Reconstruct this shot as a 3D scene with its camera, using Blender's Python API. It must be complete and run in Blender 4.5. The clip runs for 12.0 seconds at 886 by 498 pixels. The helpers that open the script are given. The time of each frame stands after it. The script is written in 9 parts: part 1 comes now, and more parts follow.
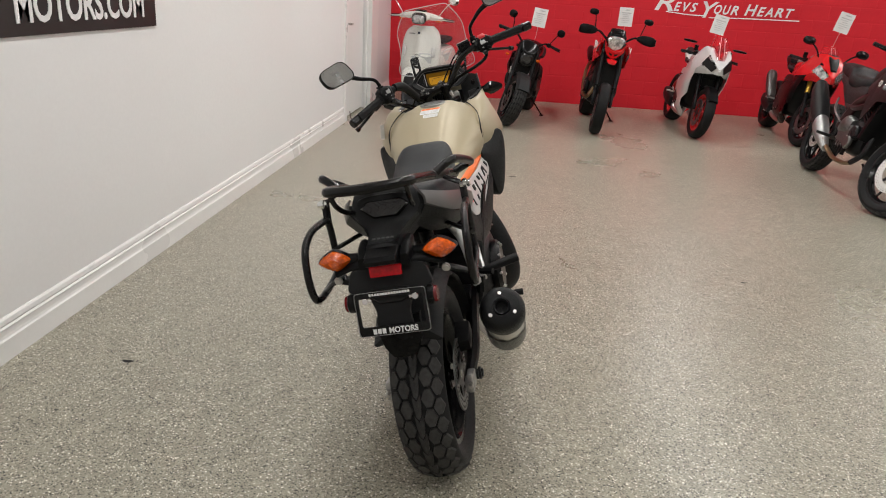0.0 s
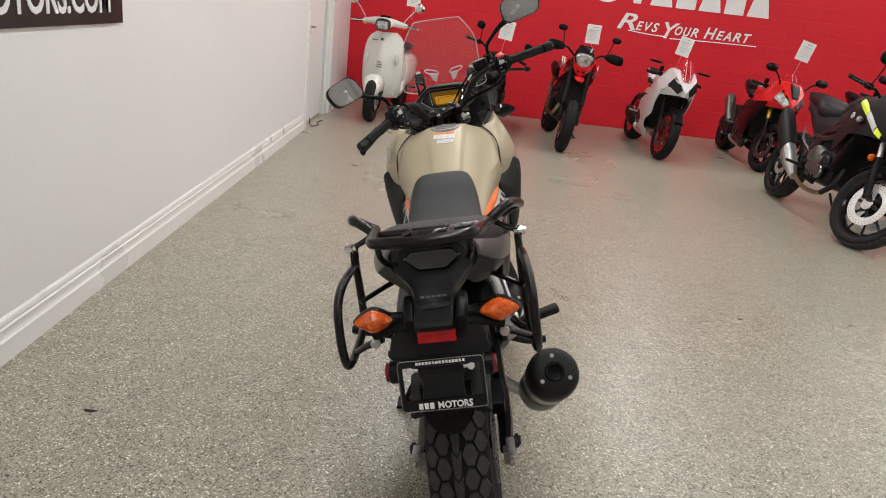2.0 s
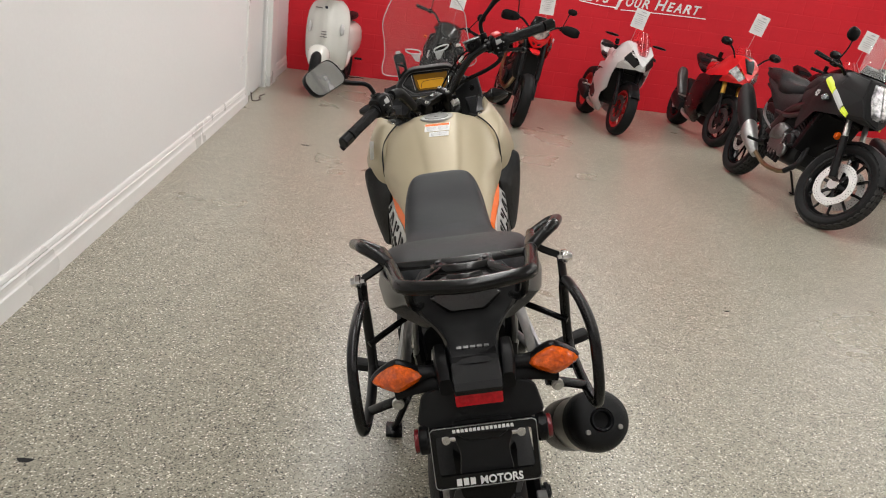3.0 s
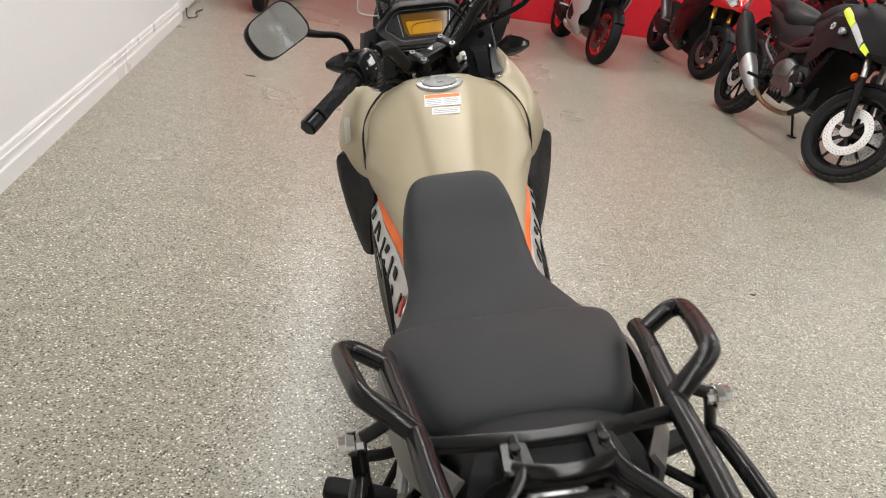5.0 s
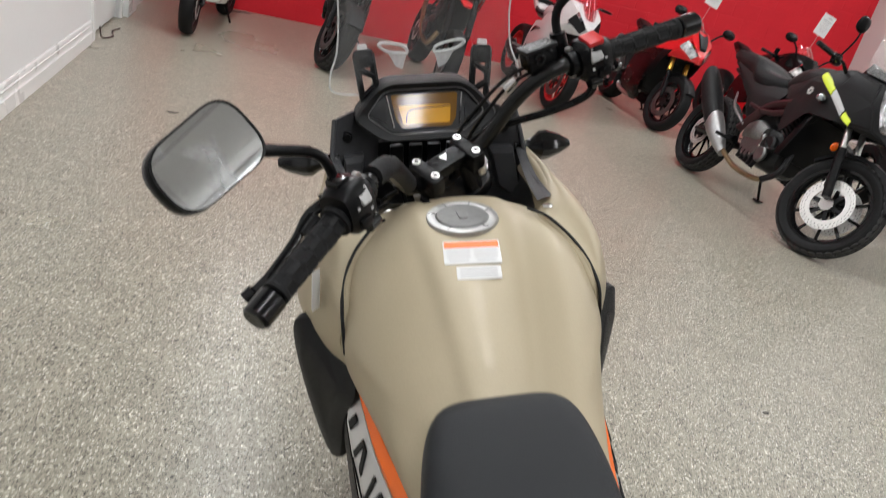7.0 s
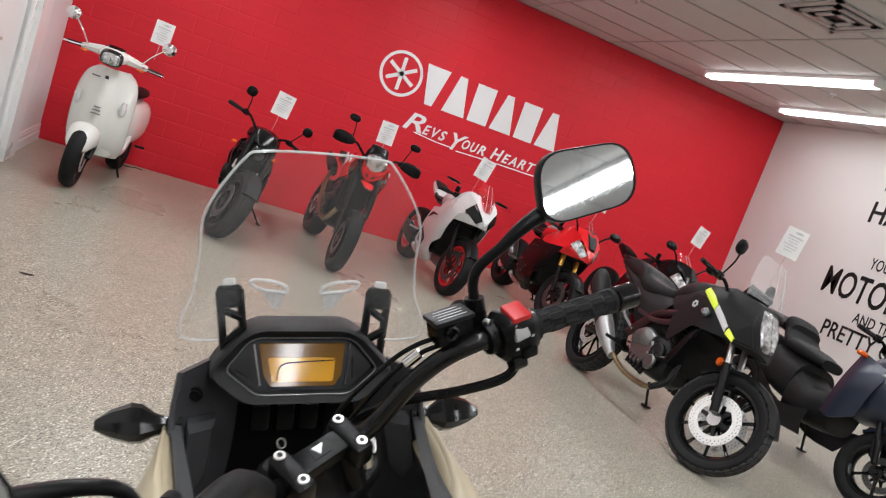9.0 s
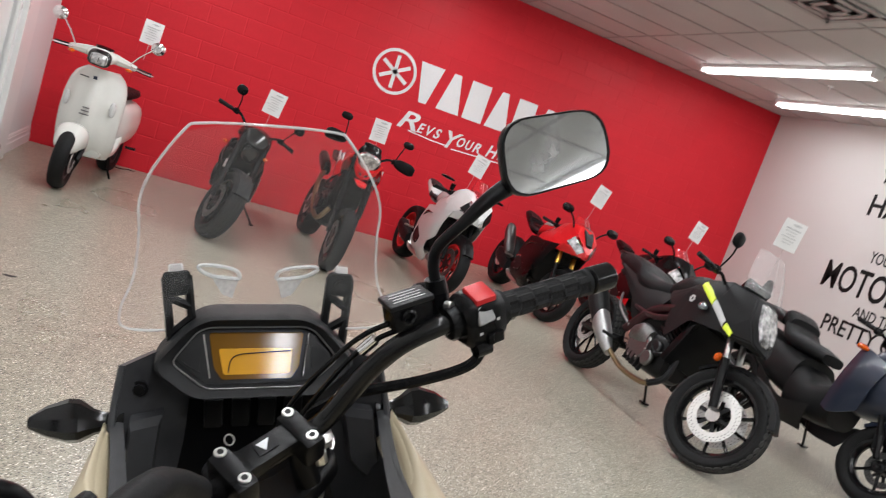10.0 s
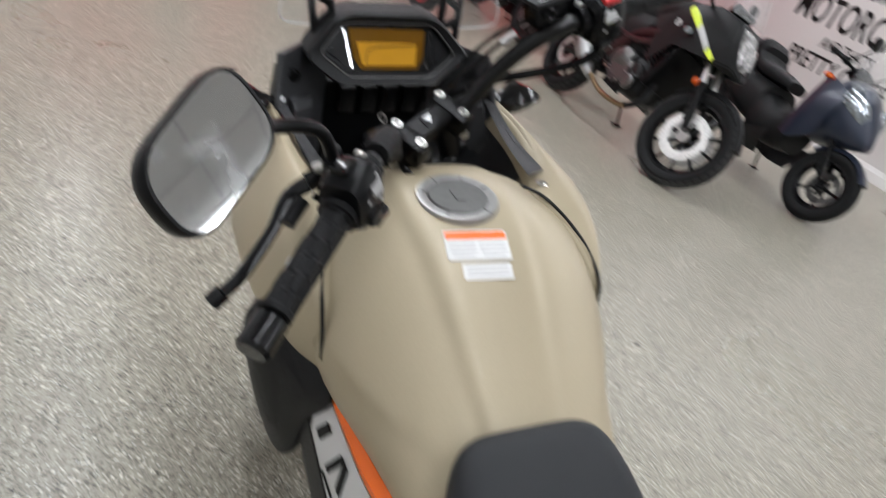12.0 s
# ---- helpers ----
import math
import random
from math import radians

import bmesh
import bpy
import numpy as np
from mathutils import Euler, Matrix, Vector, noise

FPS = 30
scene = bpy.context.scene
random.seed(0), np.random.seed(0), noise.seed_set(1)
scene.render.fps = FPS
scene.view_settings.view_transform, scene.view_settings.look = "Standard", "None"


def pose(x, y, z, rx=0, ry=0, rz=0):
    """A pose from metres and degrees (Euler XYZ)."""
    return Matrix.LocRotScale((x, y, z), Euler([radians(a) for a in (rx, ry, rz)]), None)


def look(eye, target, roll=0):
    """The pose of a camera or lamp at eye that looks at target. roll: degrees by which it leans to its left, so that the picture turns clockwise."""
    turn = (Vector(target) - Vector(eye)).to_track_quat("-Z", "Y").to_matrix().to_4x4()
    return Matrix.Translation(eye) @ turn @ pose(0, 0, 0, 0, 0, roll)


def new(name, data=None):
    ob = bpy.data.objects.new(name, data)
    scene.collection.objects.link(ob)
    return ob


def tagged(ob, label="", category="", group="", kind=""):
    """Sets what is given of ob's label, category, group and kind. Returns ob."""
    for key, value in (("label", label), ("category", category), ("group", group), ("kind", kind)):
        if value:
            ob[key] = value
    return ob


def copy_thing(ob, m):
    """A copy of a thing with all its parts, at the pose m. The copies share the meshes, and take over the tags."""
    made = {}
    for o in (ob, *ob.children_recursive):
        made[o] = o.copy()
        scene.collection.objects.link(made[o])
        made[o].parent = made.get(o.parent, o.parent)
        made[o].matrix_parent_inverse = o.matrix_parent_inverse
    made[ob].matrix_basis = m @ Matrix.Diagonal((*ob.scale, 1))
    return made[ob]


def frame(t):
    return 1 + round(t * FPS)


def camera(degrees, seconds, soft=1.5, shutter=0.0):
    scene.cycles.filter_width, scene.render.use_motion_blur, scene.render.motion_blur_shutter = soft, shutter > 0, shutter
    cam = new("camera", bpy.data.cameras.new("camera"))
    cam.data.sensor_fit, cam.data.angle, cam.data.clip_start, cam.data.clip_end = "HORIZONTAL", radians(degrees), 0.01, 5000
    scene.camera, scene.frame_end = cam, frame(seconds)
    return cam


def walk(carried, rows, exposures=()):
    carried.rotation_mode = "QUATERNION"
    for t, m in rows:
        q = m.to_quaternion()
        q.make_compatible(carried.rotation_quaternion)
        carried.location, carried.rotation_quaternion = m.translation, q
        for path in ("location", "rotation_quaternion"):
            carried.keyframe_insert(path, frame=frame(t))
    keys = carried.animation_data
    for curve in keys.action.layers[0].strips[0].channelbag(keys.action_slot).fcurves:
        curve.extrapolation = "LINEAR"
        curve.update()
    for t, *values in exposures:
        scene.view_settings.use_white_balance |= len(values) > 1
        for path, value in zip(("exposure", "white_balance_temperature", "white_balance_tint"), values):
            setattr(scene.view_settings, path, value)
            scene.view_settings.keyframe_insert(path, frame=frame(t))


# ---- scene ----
cam = camera(62.8, 12.0, 0.95, 0.4)
PATH = [
    (0, (0.496, 0.079, 1.469), (0.341, 1.958, 0.803), 3.5),
    (0.5, (0.345, 0.079, 1.469), (0.268, 1.975, 0.836), 4.3),
    (1, (0.276, 0.115, 1.466), (0.25, 2.018, 0.853), 5.2),
    (1.5, (0.237, 0.219, 1.465), (0.236, 2.121, 0.846), 5.9),
    (2, (0.181, 0.365, 1.471), (0.201, 2.26, 0.832), 6.7),
    (2.5, (0.085, 0.541, 1.464), (0.166, 2.423, 0.792), 7.4),
    (3, (-0.015, 0.718, 1.462), (0.188, 2.582, 0.765), 7.7),
    (3.5, (-0.047, 0.872, 1.446), (0.207, 2.71, 0.7), 8.7),
    (3.7, (-0.043, 0.962, 1.445), (0.212, 2.793, 0.681), 9.1),
    (5.3, (-0.117, 1.555, 1.43), (0.277, 3.279, 0.496), 10.9),
    (5.5, (-0.129, 1.626, 1.425), (0.29, 3.326, 0.459), 11.7),
    (6, (-0.122, 1.831, 1.41), (0.312, 3.516, 0.424), 12.5),
    (6.5, (-0.113, 1.986, 1.398), (0.345, 3.688, 0.454), 14.1),
    (7, (-0.153, 2.146, 1.411), (0.393, 3.899, 0.617), 14.2),
    (7.5, (-0.211, 2.241, 1.426), (0.396, 4.035, 0.782), 14.8),
    (7.7, (-0.217, 2.276, 1.435), (0.401, 4.081, 0.837), 15.9),
    (9.3, (-0.063, 2.477, 1.485), (0.704, 4.308, 1.238), 20.4),
    (9.5, (-0.039, 2.49, 1.479), (0.751, 4.313, 1.246), 20.3),
    (10, (-0.024, 2.493, 1.462), (0.717, 4.327, 1.172), 19.0),
    (10.5, (-0.087, 2.48, 1.452), (0.455, 4.358, 1.031), 18.2),
    (11, (-0.187, 2.468, 1.438), (0.307, 4.322, 0.874), 18.3),
    (11.2, (-0.238, 2.472, 1.429), (0.29, 4.293, 0.792), 18.8),
    (11.5, (-0.272, 2.44, 1.412), (0.364, 4.185, 0.669), 19.5),
    (11.9, (-0.3, 2.412, 1.392), (0.611, 3.963, 0.517), 22.7),
    (12, (-0.305, 2.39, 1.392), (0.682, 3.873, 0.484), 23.7),
]
walk(cam, [(t, look(eye, target, roll)) for t, eye, target, roll in PATH], [(0.0, -0.10, 6500, 10), (3.0, -0.03, 6480, 10), (5.5, 0.16, 6380, 10), (6.5, 0.08, 6330, 10), (7.5, -0.06, 6080, 10), (9.5, 0.13, 6160, 10), (10.5, 0.08, 6120, 10), (11.5, -0.02, 6060, 10), (12.0, 0.0, 5960, 10)])

# ---------------------------------------------------------------- room sizes
LEFT, RIGHT, FAR, BACK, HIGH = -1.41, 7.90, 11.24, -2.6, 3.35

# ---------------------------------------------------------------- light
world = bpy.data.worlds.new("world")
scene.world = world
world.use_nodes = True
world.node_tree.nodes["Background"].inputs[0].default_value = (0.9, 0.95, 1.0, 1)
world.node_tree.nodes["Background"].inputs[1].default_value = 0.05
scene.view_settings.exposure = 0.0
LAMP_POWER = 32.0


# ---------------------------------------------------------------- materials
def material(name, color, rough=0.5, metal=0.0, scale=40.0, vary=0.12, bump=0.0, bump_scale=None, big=2.5, coat=0.0, spec=0.5):
    """Two scales of variation in colour and gloss, and a fine relief."""
    m = bpy.data.materials.new(name)
    m.use_nodes = True
    nt = m.node_tree
    n, k = nt.nodes, nt.links
    b = n["Principled BSDF"]
    b.inputs["Metallic"].default_value = metal
    b.inputs["Coat Weight"].default_value = coat
    b.inputs["Coat Roughness"].default_value = 0.08
    b.inputs["Specular IOR Level"].default_value = spec
    co = n.new("ShaderNodeTexCoord")
    fine, wide = n.new("ShaderNodeTexNoise"), n.new("ShaderNodeTexNoise")
    fine.inputs["Scale"].default_value, wide.inputs["Scale"].default_value = scale, big
    fine.inputs["Detail"].default_value, wide.inputs["Detail"].default_value = 5, 3
    k.new(co.outputs["Object"], fine.inputs["Vector"])
    k.new(co.outputs["Object"], wide.inputs["Vector"])
    mix = n.new("ShaderNodeMath")
    mix.operation = "MULTIPLY"
    k.new(fine.outputs["Fac"], mix.inputs[0])
    k.new(wide.outputs["Fac"], mix.inputs[1])
    ramp = n.new("ShaderNodeValToRGB")
    e = ramp.color_ramp.elements
    e[0].position, e[1].position = 0.1, 0.45
    e[0].color = tuple(c * (1 - vary) for c in color) + (1,)
    e[1].color = tuple(min(1, c * (1 + vary)) for c in color) + (1,)
    k.new(mix.outputs[0], ramp.inputs["Fac"])
    k.new(ramp.outputs["Color"], b.inputs["Base Color"])
    rr = n.new("ShaderNodeMapRange")
    rr.inputs["From Min"].default_value, rr.inputs["From Max"].default_value = 0.3, 0.7
    rr.inputs["To Min"].default_value, rr.inputs["To Max"].default_value = max(0.0, rough * 0.85), min(1, rough * 1.15)
    k.new(wide.outputs["Fac"], rr.inputs["Value"])
    k.new(rr.outputs["Result"], b.inputs["Roughness"])
    if bump:
        bt = n.new("ShaderNodeTexNoise")
        bt.inputs["Scale"].default_value = bump_scale or scale * 4
        bt.inputs["Detail"].default_value = 3
        k.new(co.outputs["Object"], bt.inputs["Vector"])
        bn = n.new("ShaderNodeBump")
        bn.inputs["Strength"].default_value = bump
        bn.inputs["Distance"].default_value = 0.002
        k.new(bt.outputs["Fac"], bn.inputs["Height"])
        k.new(bn.outputs["Normal"], b.inputs["Normal"])
    return m


def emitting(name, color, strength):
    m = bpy.data.materials.new(name)
    m.use_nodes = True
    b = m.node_tree.nodes["Principled BSDF"]
    b.inputs["Base Color"].default_value = (*color, 1)
    b.inputs["Emission Color"].default_value = (*color, 1)
    b.inputs["Emission Strength"].default_value = strength
    return m


def clear(name, color, rough=0.02, ior=1.45, weight=1.0):
    """See-through plastic or glass."""
    m = bpy.data.materials.new(name)
    m.use_nodes = True
    b = m.node_tree.nodes["Principled BSDF"]
    b.inputs["Base Color"].default_value = (*color, 1)
    b.inputs["Roughness"].default_value = rough
    b.inputs["IOR"].default_value = ior
    b.inputs["Transmission Weight"].default_value = weight
    return m


def sheet_plastic(name, color, clearness):
    """A thin pane that lets straight light through and gives a faint gloss and haze."""
    m = bpy.data.materials.new(name)
    m.use_nodes = True
    n, k = m.node_tree.nodes, m.node_tree.links
    out = n["Material Output"]
    gloss = n["Principled BSDF"]
    gloss.inputs["Base Color"].default_value = (*color, 1)
    gloss.inputs["Roughness"].default_value = 0.08
    tr, mx, fr = n.new("ShaderNodeBsdfTransparent"), n.new("ShaderNodeMixShader"), n.new("ShaderNodeTexNoise")
    fr.inputs["Scale"].default_value = 9
    mr = n.new("ShaderNodeMapRange")
    mr.inputs["From Min"].default_value, mr.inputs["From Max"].default_value = 0.3, 0.8
    mr.inputs["To Min"].default_value, mr.inputs["To Max"].default_value = 1 - clearness, 1.35 * (1 - clearness)
    k.new(fr.outputs["Fac"], mr.inputs["Value"])
    k.new(mr.outputs["Result"], mx.inputs["Fac"])
    k.new(tr.outputs[0], mx.inputs[1])
    k.new(gloss.outputs[0], mx.inputs[2])
    k.new(mx.outputs[0], out.inputs["Surface"])
    return m


def floor_flakes():
    """Sealed epoxy with scattered light, grey and dark chips, dulled in wide patches."""
    m = bpy.data.materials.new("flake_epoxy")
    m.use_nodes = True
    n, k = m.node_tree.nodes, m.node_tree.links
    b = n["Principled BSDF"]
    co = n.new("ShaderNodeTexCoord")
    warp = n.new("ShaderNodeTexNoise")
    warp.inputs["Scale"].default_value, warp.inputs["Detail"].default_value = 160, 2
    k.new(co.outputs["Object"], warp.inputs["Vector"])
    add = n.new("ShaderNodeMixRGB")
    add.blend_type = "LINEAR_LIGHT"
    add.inputs["Fac"].default_value = 0.004
    k.new(co.outputs["Object"], add.inputs["Color1"])
    k.new(warp.outputs["Color"], add.inputs["Color2"])
    vo = n.new("ShaderNodeTexVoronoi")
    vo.inputs["Scale"].default_value = 240
    k.new(add.outputs["Color"], vo.inputs["Vector"])
    sep = n.new("ShaderNodeSeparateColor")
    k.new(vo.outputs["Color"], sep.inputs["Color"])
    ramp = n.new("ShaderNodeValToRGB")
    ramp.color_ramp.interpolation = "CONSTANT"
    e = ramp.color_ramp.elements
    stops = [(0.0, (0.030, 0.028, 0.023)), (0.09, (0.190, 0.176, 0.137)), (0.23, (0.325, 0.303, 0.238)), (0.55, (0.380, 0.356, 0.282)), (0.88, (0.52, 0.49, 0.40)), (0.95, (0.95, 0.93, 0.83))]
    e[0].position, e[0].color = stops[0][0], (*stops[0][1], 1)
    e[1].position, e[1].color = stops[1][0], (*stops[1][1], 1)
    for p, c in stops[2:]:
        x = e.new(p)
        x.color = (*c, 1)
    k.new(sep.outputs["Red"], ramp.inputs["Fac"])
    big = n.new("ShaderNodeTexNoise")
    big.inputs["Scale"].default_value, big.inputs["Detail"].default_value = 0.9, 4
    k.new(co.outputs["Object"], big.inputs["Vector"])
    mid = n.new("ShaderNodeTexNoise")
    mid.inputs["Scale"].default_value, mid.inputs["Detail"].default_value = 9, 6
    k.new(co.outputs["Object"], mid.inputs["Vector"])
    tone = n.new("ShaderNodeMapRange")
    tone.inputs["From Min"].default_value, tone.inputs["From Max"].default_value = 0.3, 0.7
    tone.inputs["To Min"].default_value, tone.inputs["To Max"].default_value = 0.90, 1.05
    k.new(mid.outputs["Fac"], tone.inputs["Value"])
    mul = n.new("ShaderNodeMixRGB")
    mul.blend_type = "MULTIPLY"
    mul.inputs["Fac"].default_value = 1
    k.new(ramp.outputs["Color"], mul.inputs["Color1"])
    k.new(tone.outputs["Result"], mul.inputs["Color2"])
    k.new(mul.outputs["Color"], b.inputs["Base Color"])
    ro = n.new("ShaderNodeMapRange")
    ro.inputs["From Min"].default_value, ro.inputs["From Max"].default_value = 0.3, 0.7
    ro.inputs["To Min"].default_value, ro.inputs["To Max"].default_value = 0.26, 0.36
    k.new(big.outputs["Fac"], ro.inputs["Value"])
    k.new(ro.outputs["Result"], b.inputs["Roughness"])
    bn = n.new("ShaderNodeBump")
    bn.inputs["Strength"].default_value, bn.inputs["Distance"].default_value = 0.16, 0.001
    k.new(sep.outputs["Green"], bn.inputs["Height"])
    k.new(bn.outputs["Normal"], b.inputs["Normal"])
    return m


def block_paint():
    """Gloss red masonry paint; each block a touch different."""
    m = material("red_masonry_paint", (0.64, 0.0215, 0.034), 0.45, 0, 30, 0.05, 0.35, 90, 2.5, 0, 0.20)
    n, k = m.node_tree.nodes, m.node_tree.links
    b = n["Principled BSDF"]
    link = b.inputs["Base Color"].links[0]
    src = link.from_socket
    info = n.new("ShaderNodeObjectInfo")
    mr = n.new("ShaderNodeMapRange")
    mr.inputs["To Min"].default_value, mr.inputs["To Max"].default_value = 0.975, 1.02
    k.new(info.outputs["Random"], mr.inputs["Value"])
    mul = n.new("ShaderNodeMixRGB")
    mul.blend_type = "MULTIPLY"
    mul.inputs["Fac"].default_value = 1
    k.new(src, mul.inputs["Color1"])
    k.new(mr.outputs["Result"], mul.inputs["Color2"])
    k.new(mul.outputs["Color"], b.inputs["Base Color"])
    return m


def dusty_mirror():
    """Silvered glass with dried blotches of dust."""
    m = bpy.data.materials.new("mirror_glass")
    m.use_nodes = True
    n, k = m.node_tree.nodes, m.node_tree.links
    b = n["Principled BSDF"]
    b.inputs["Base Color"].default_value = (0.70, 0.735, 0.76, 1)
    b.inputs["Metallic"].default_value, b.inputs["Roughness"].default_value = 1.0, 0.03
    dust = n.new("ShaderNodeBsdfDiffuse")
    dust.inputs["Color"].default_value = (0.50, 0.51, 0.52, 1)
    co = n.new("ShaderNodeTexCoord")
    no = n.new("ShaderNodeTexNoise")
    no.inputs["Scale"].default_value, no.inputs["Detail"].default_value = 26, 7
    k.new(co.outputs["Object"], no.inputs["Vector"])
    mr = n.new("ShaderNodeMapRange")
    mr.inputs["From Min"].default_value, mr.inputs["From Max"].default_value = 0.54, 0.68
    mr.inputs["To Min"].default_value, mr.inputs["To Max"].default_value = 0.10, 0.42
    k.new(no.outputs["Fac"], mr.inputs["Value"])
    mx = n.new("ShaderNodeMixShader")
    k.new(mr.outputs["Result"], mx.inputs["Fac"])
    k.new(b.outputs[0], mx.inputs[1])
    k.new(dust.outputs[0], mx.inputs[2])
    k.new(mx.outputs[0], n["Material Output"].inputs["Surface"])
    return m


M_FLOOR = floor_flakes()
M_RED = block_paint()
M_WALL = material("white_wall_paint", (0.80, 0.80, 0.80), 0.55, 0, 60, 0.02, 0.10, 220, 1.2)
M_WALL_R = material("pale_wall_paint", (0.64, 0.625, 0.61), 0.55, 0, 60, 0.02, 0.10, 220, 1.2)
M_TRIM = material("white_gloss_trim", (0.83, 0.83, 0.82), 0.3, 0, 50, 0.02, 0.05, 90)
M_DOOR = material("white_door_paint", (0.80, 0.80, 0.79), 0.38, 0, 50, 0.02, 0.05, 90)
M_CEIL = material("ceiling_tile", (0.56, 0.55, 0.535), 0.9, 0, 120, 0.06, 0.5, 300)
M_CEILGRID = material("ceiling_grid_metal", (0.40, 0.39, 0.38), 0.5, 0, 30, 0.03)
M_BLACK = material("satin_black_plastic", (0.0045, 0.0045, 0.005), 0.29, 0, 60, 0.2, 0.22, 600, 2.5, 0, 0.15)
M_MATTE = material("matte_black_plastic", (0.0105, 0.0108, 0.0115), 0.46, 0, 60, 0.2, 0.4, 900, 2.5, 0, 0.24)
# matte black plastic again, base colour raised for ceiling light on the inner cowl
M_COWL_LIT = material("lit_grained_black_cowl", (0.026, 0.0265, 0.029), 0.44, 0, 60, 0.25, 0.35, 900, 2.5, 0, 0.5)
M_GLOSS = material("gloss_black", (0.006, 0.006, 0.0065), 0.14, 0, 30, 0.2, 0, None, 2.5, 0, 0.32)
M_TREAD = material("tread_rubber", (0.042, 0.041, 0.040), 0.55, 0, 80, 0.35, 0.3, 300, 2.5, 0, 0.2)
M_RUBBER = material("tyre_rubber", (0.011, 0.011, 0.0115), 0.55, 0, 80, 0.3, 0.3, 300, 2.5, 0, 0.16)
M_TUBE = material("black_powder_coat", (0.0055, 0.0053, 0.0055), 0.26, 0, 60, 0.25, 0.04, 300, 2.5, 0, 0.32)
M_SEAT = material("grey_seat_vinyl", (0.0100, 0.0118, 0.0145), 0.50, 0, 90, 0.08, 0.5, 900, 2.5, 0, 0.42)
M_SEAT_SIDE = material("ribbed_seat_vinyl", (0.030, 0.031, 0.033), 0.62, 0, 90, 0.15, 0.9, 1300)
M_TAN = material("tan_metallic_paint", (0.44, 0.375, 0.255), 0.47, 0.12, 400, 0.05, 0.0, None, 3, 0.06)
M_ORANGE = material("orange_decal", (0.95, 0.17, 0.008), 0.40, 0, 30, 0.05)
M_WHITE = material("white_gloss_paint", (0.64, 0.64, 0.635), 0.25, 0, 30, 0.02, 0, None, 2, 0.4)
M_CREAM = material("ivory_scooter_paint", (0.70, 0.70, 0.655), 0.22, 0, 30, 0.02, 0, None, 2, 0.6)
M_REDP = material("red_gloss_paint", (0.68, 0.012, 0.016), 0.22, 0, 30, 0.05, 0, None, 2, 0.6)
M_REDD = material("red_plastic", (0.55, 0.012, 0.015), 0.4, 0, 30, 0.08)
M_NAVY = material("navy_metallic_paint", (0.026, 0.034, 0.058), 0.32, 0.3, 300, 0.1, 0, None, 2, 0.25)
M_MAROON = material("dark_maroon_paint", (0.045, 0.008, 0.012), 0.36, 0.2, 200, 0.1)
M_CAPRING = material("dull_cap_ring", (0.42, 0.42, 0.41), 0.38, 0.8, 90, 0.15, 0.1, 300)
M_CAP = material("worn_cap_metal", (0.17, 0.17, 0.165), 0.46, 0.7, 90, 0.2, 0.2, 300)
M_STEEL = material("brushed_steel", (0.55, 0.54, 0.52), 0.32, 1.0, 90, 0.12, 0.1, 300)
M_CHROME = material("polished_metal", (0.80, 0.80, 0.80), 0.12, 1.0, 40, 0.05)
M_ALU = material("cast_aluminium", (0.42, 0.42, 0.42), 0.42, 0.9, 70, 0.15, 0.3, 200)
M_DARKALU = material("dark_cast_metal", (0.018, 0.018, 0.019), 0.40, 0.4, 70, 0.25, 0.4, 200, 2.5, 0, 0.22)
M_GUN = material("gunmetal_panel", (0.17, 0.167, 0.165), 0.36, 0.6, 300, 0.08)
M_DISC = material("brake_disc_steel", (0.72, 0.71, 0.69), 0.42, 0.6, 90, 0.1, 0.1, 300)
M_MIDALU = material("engine_metal", (0.17, 0.168, 0.165), 0.36, 0.85, 70, 0.3, 0.3, 200)
M_PRINT = material("faint_grey_print", (0.52, 0.52, 0.52), 0.6, 0, 60, 0.05)
M_BRONZE = material("titanium_exhaust", (0.30, 0.22, 0.13), 0.36, 1.0, 30, 0.2)
M_GOLD = material("gold_anodised", (0.75, 0.45, 0.08), 0.3, 0.9, 30, 0.1)
M_AMBER = material("amber_lens", (0.86, 0.105, 0.002), 0.14, 0, 170, 0.50, 1.0, 170, 70, 0.5)
M_REDLENS = material("red_lens", (0.62, 0.006, 0.014), 0.22, 0, 150, 0.3, 0.6, 240, 25, 0.1, 0.3)
M_SMOKE = material("smoked_lens", (0.014, 0.013, 0.014), 0.10, 0, 60, 0.6, 0.5, 150, 20, 0.6)
M_DARKSEAT = material("black_seat_vinyl", (0.0085, 0.0085, 0.0095), 0.48, 0, 90, 0.1, 0.5, 900, 2.5, 0, 0.2)
M_FAIRING = material("satin_black_fairing", (0.0065, 0.0065, 0.0070), 0.42, 0, 60, 0.15, 0.2, 700, 2.5, 0, 0.2)
M_HEADLENS = material("headlamp_glass", (0.40, 0.44, 0.48), 0.10, 0.7, 60, 0.8, 0.6, 60, 14, 0.8)
M_MIRROR = dusty_mirror()
M_PAPER = material("white_paper", (0.80, 0.80, 0.79), 0.6, 0, 60, 0.02)
M_INK = material("black_ink", (0.010, 0.010, 0.010), 0.55, 0, 60, 0.05, 0, None, 2.5, 0, 0.2)
M_WINK = material("white_vinyl_lettering", (0.80, 0.80, 0.80), 0.45, 0, 40, 0.03, 0.2, 90)
M_YELLOW = material("yellow_decal", (0.72, 0.85, 0.05), 0.35, 0, 30, 0.05)
M_LCD = material("amber_display", (0.58, 0.29, 0.018), 0.07, 0, 40, 0.05, 0, None, 5, 0.0, 0.30)
M_LCD2 = material("amber_display_dark", (0.15, 0.070, 0.006), 0.07, 0, 40, 0.05, 0, None, 5, 0.0, 0.30)
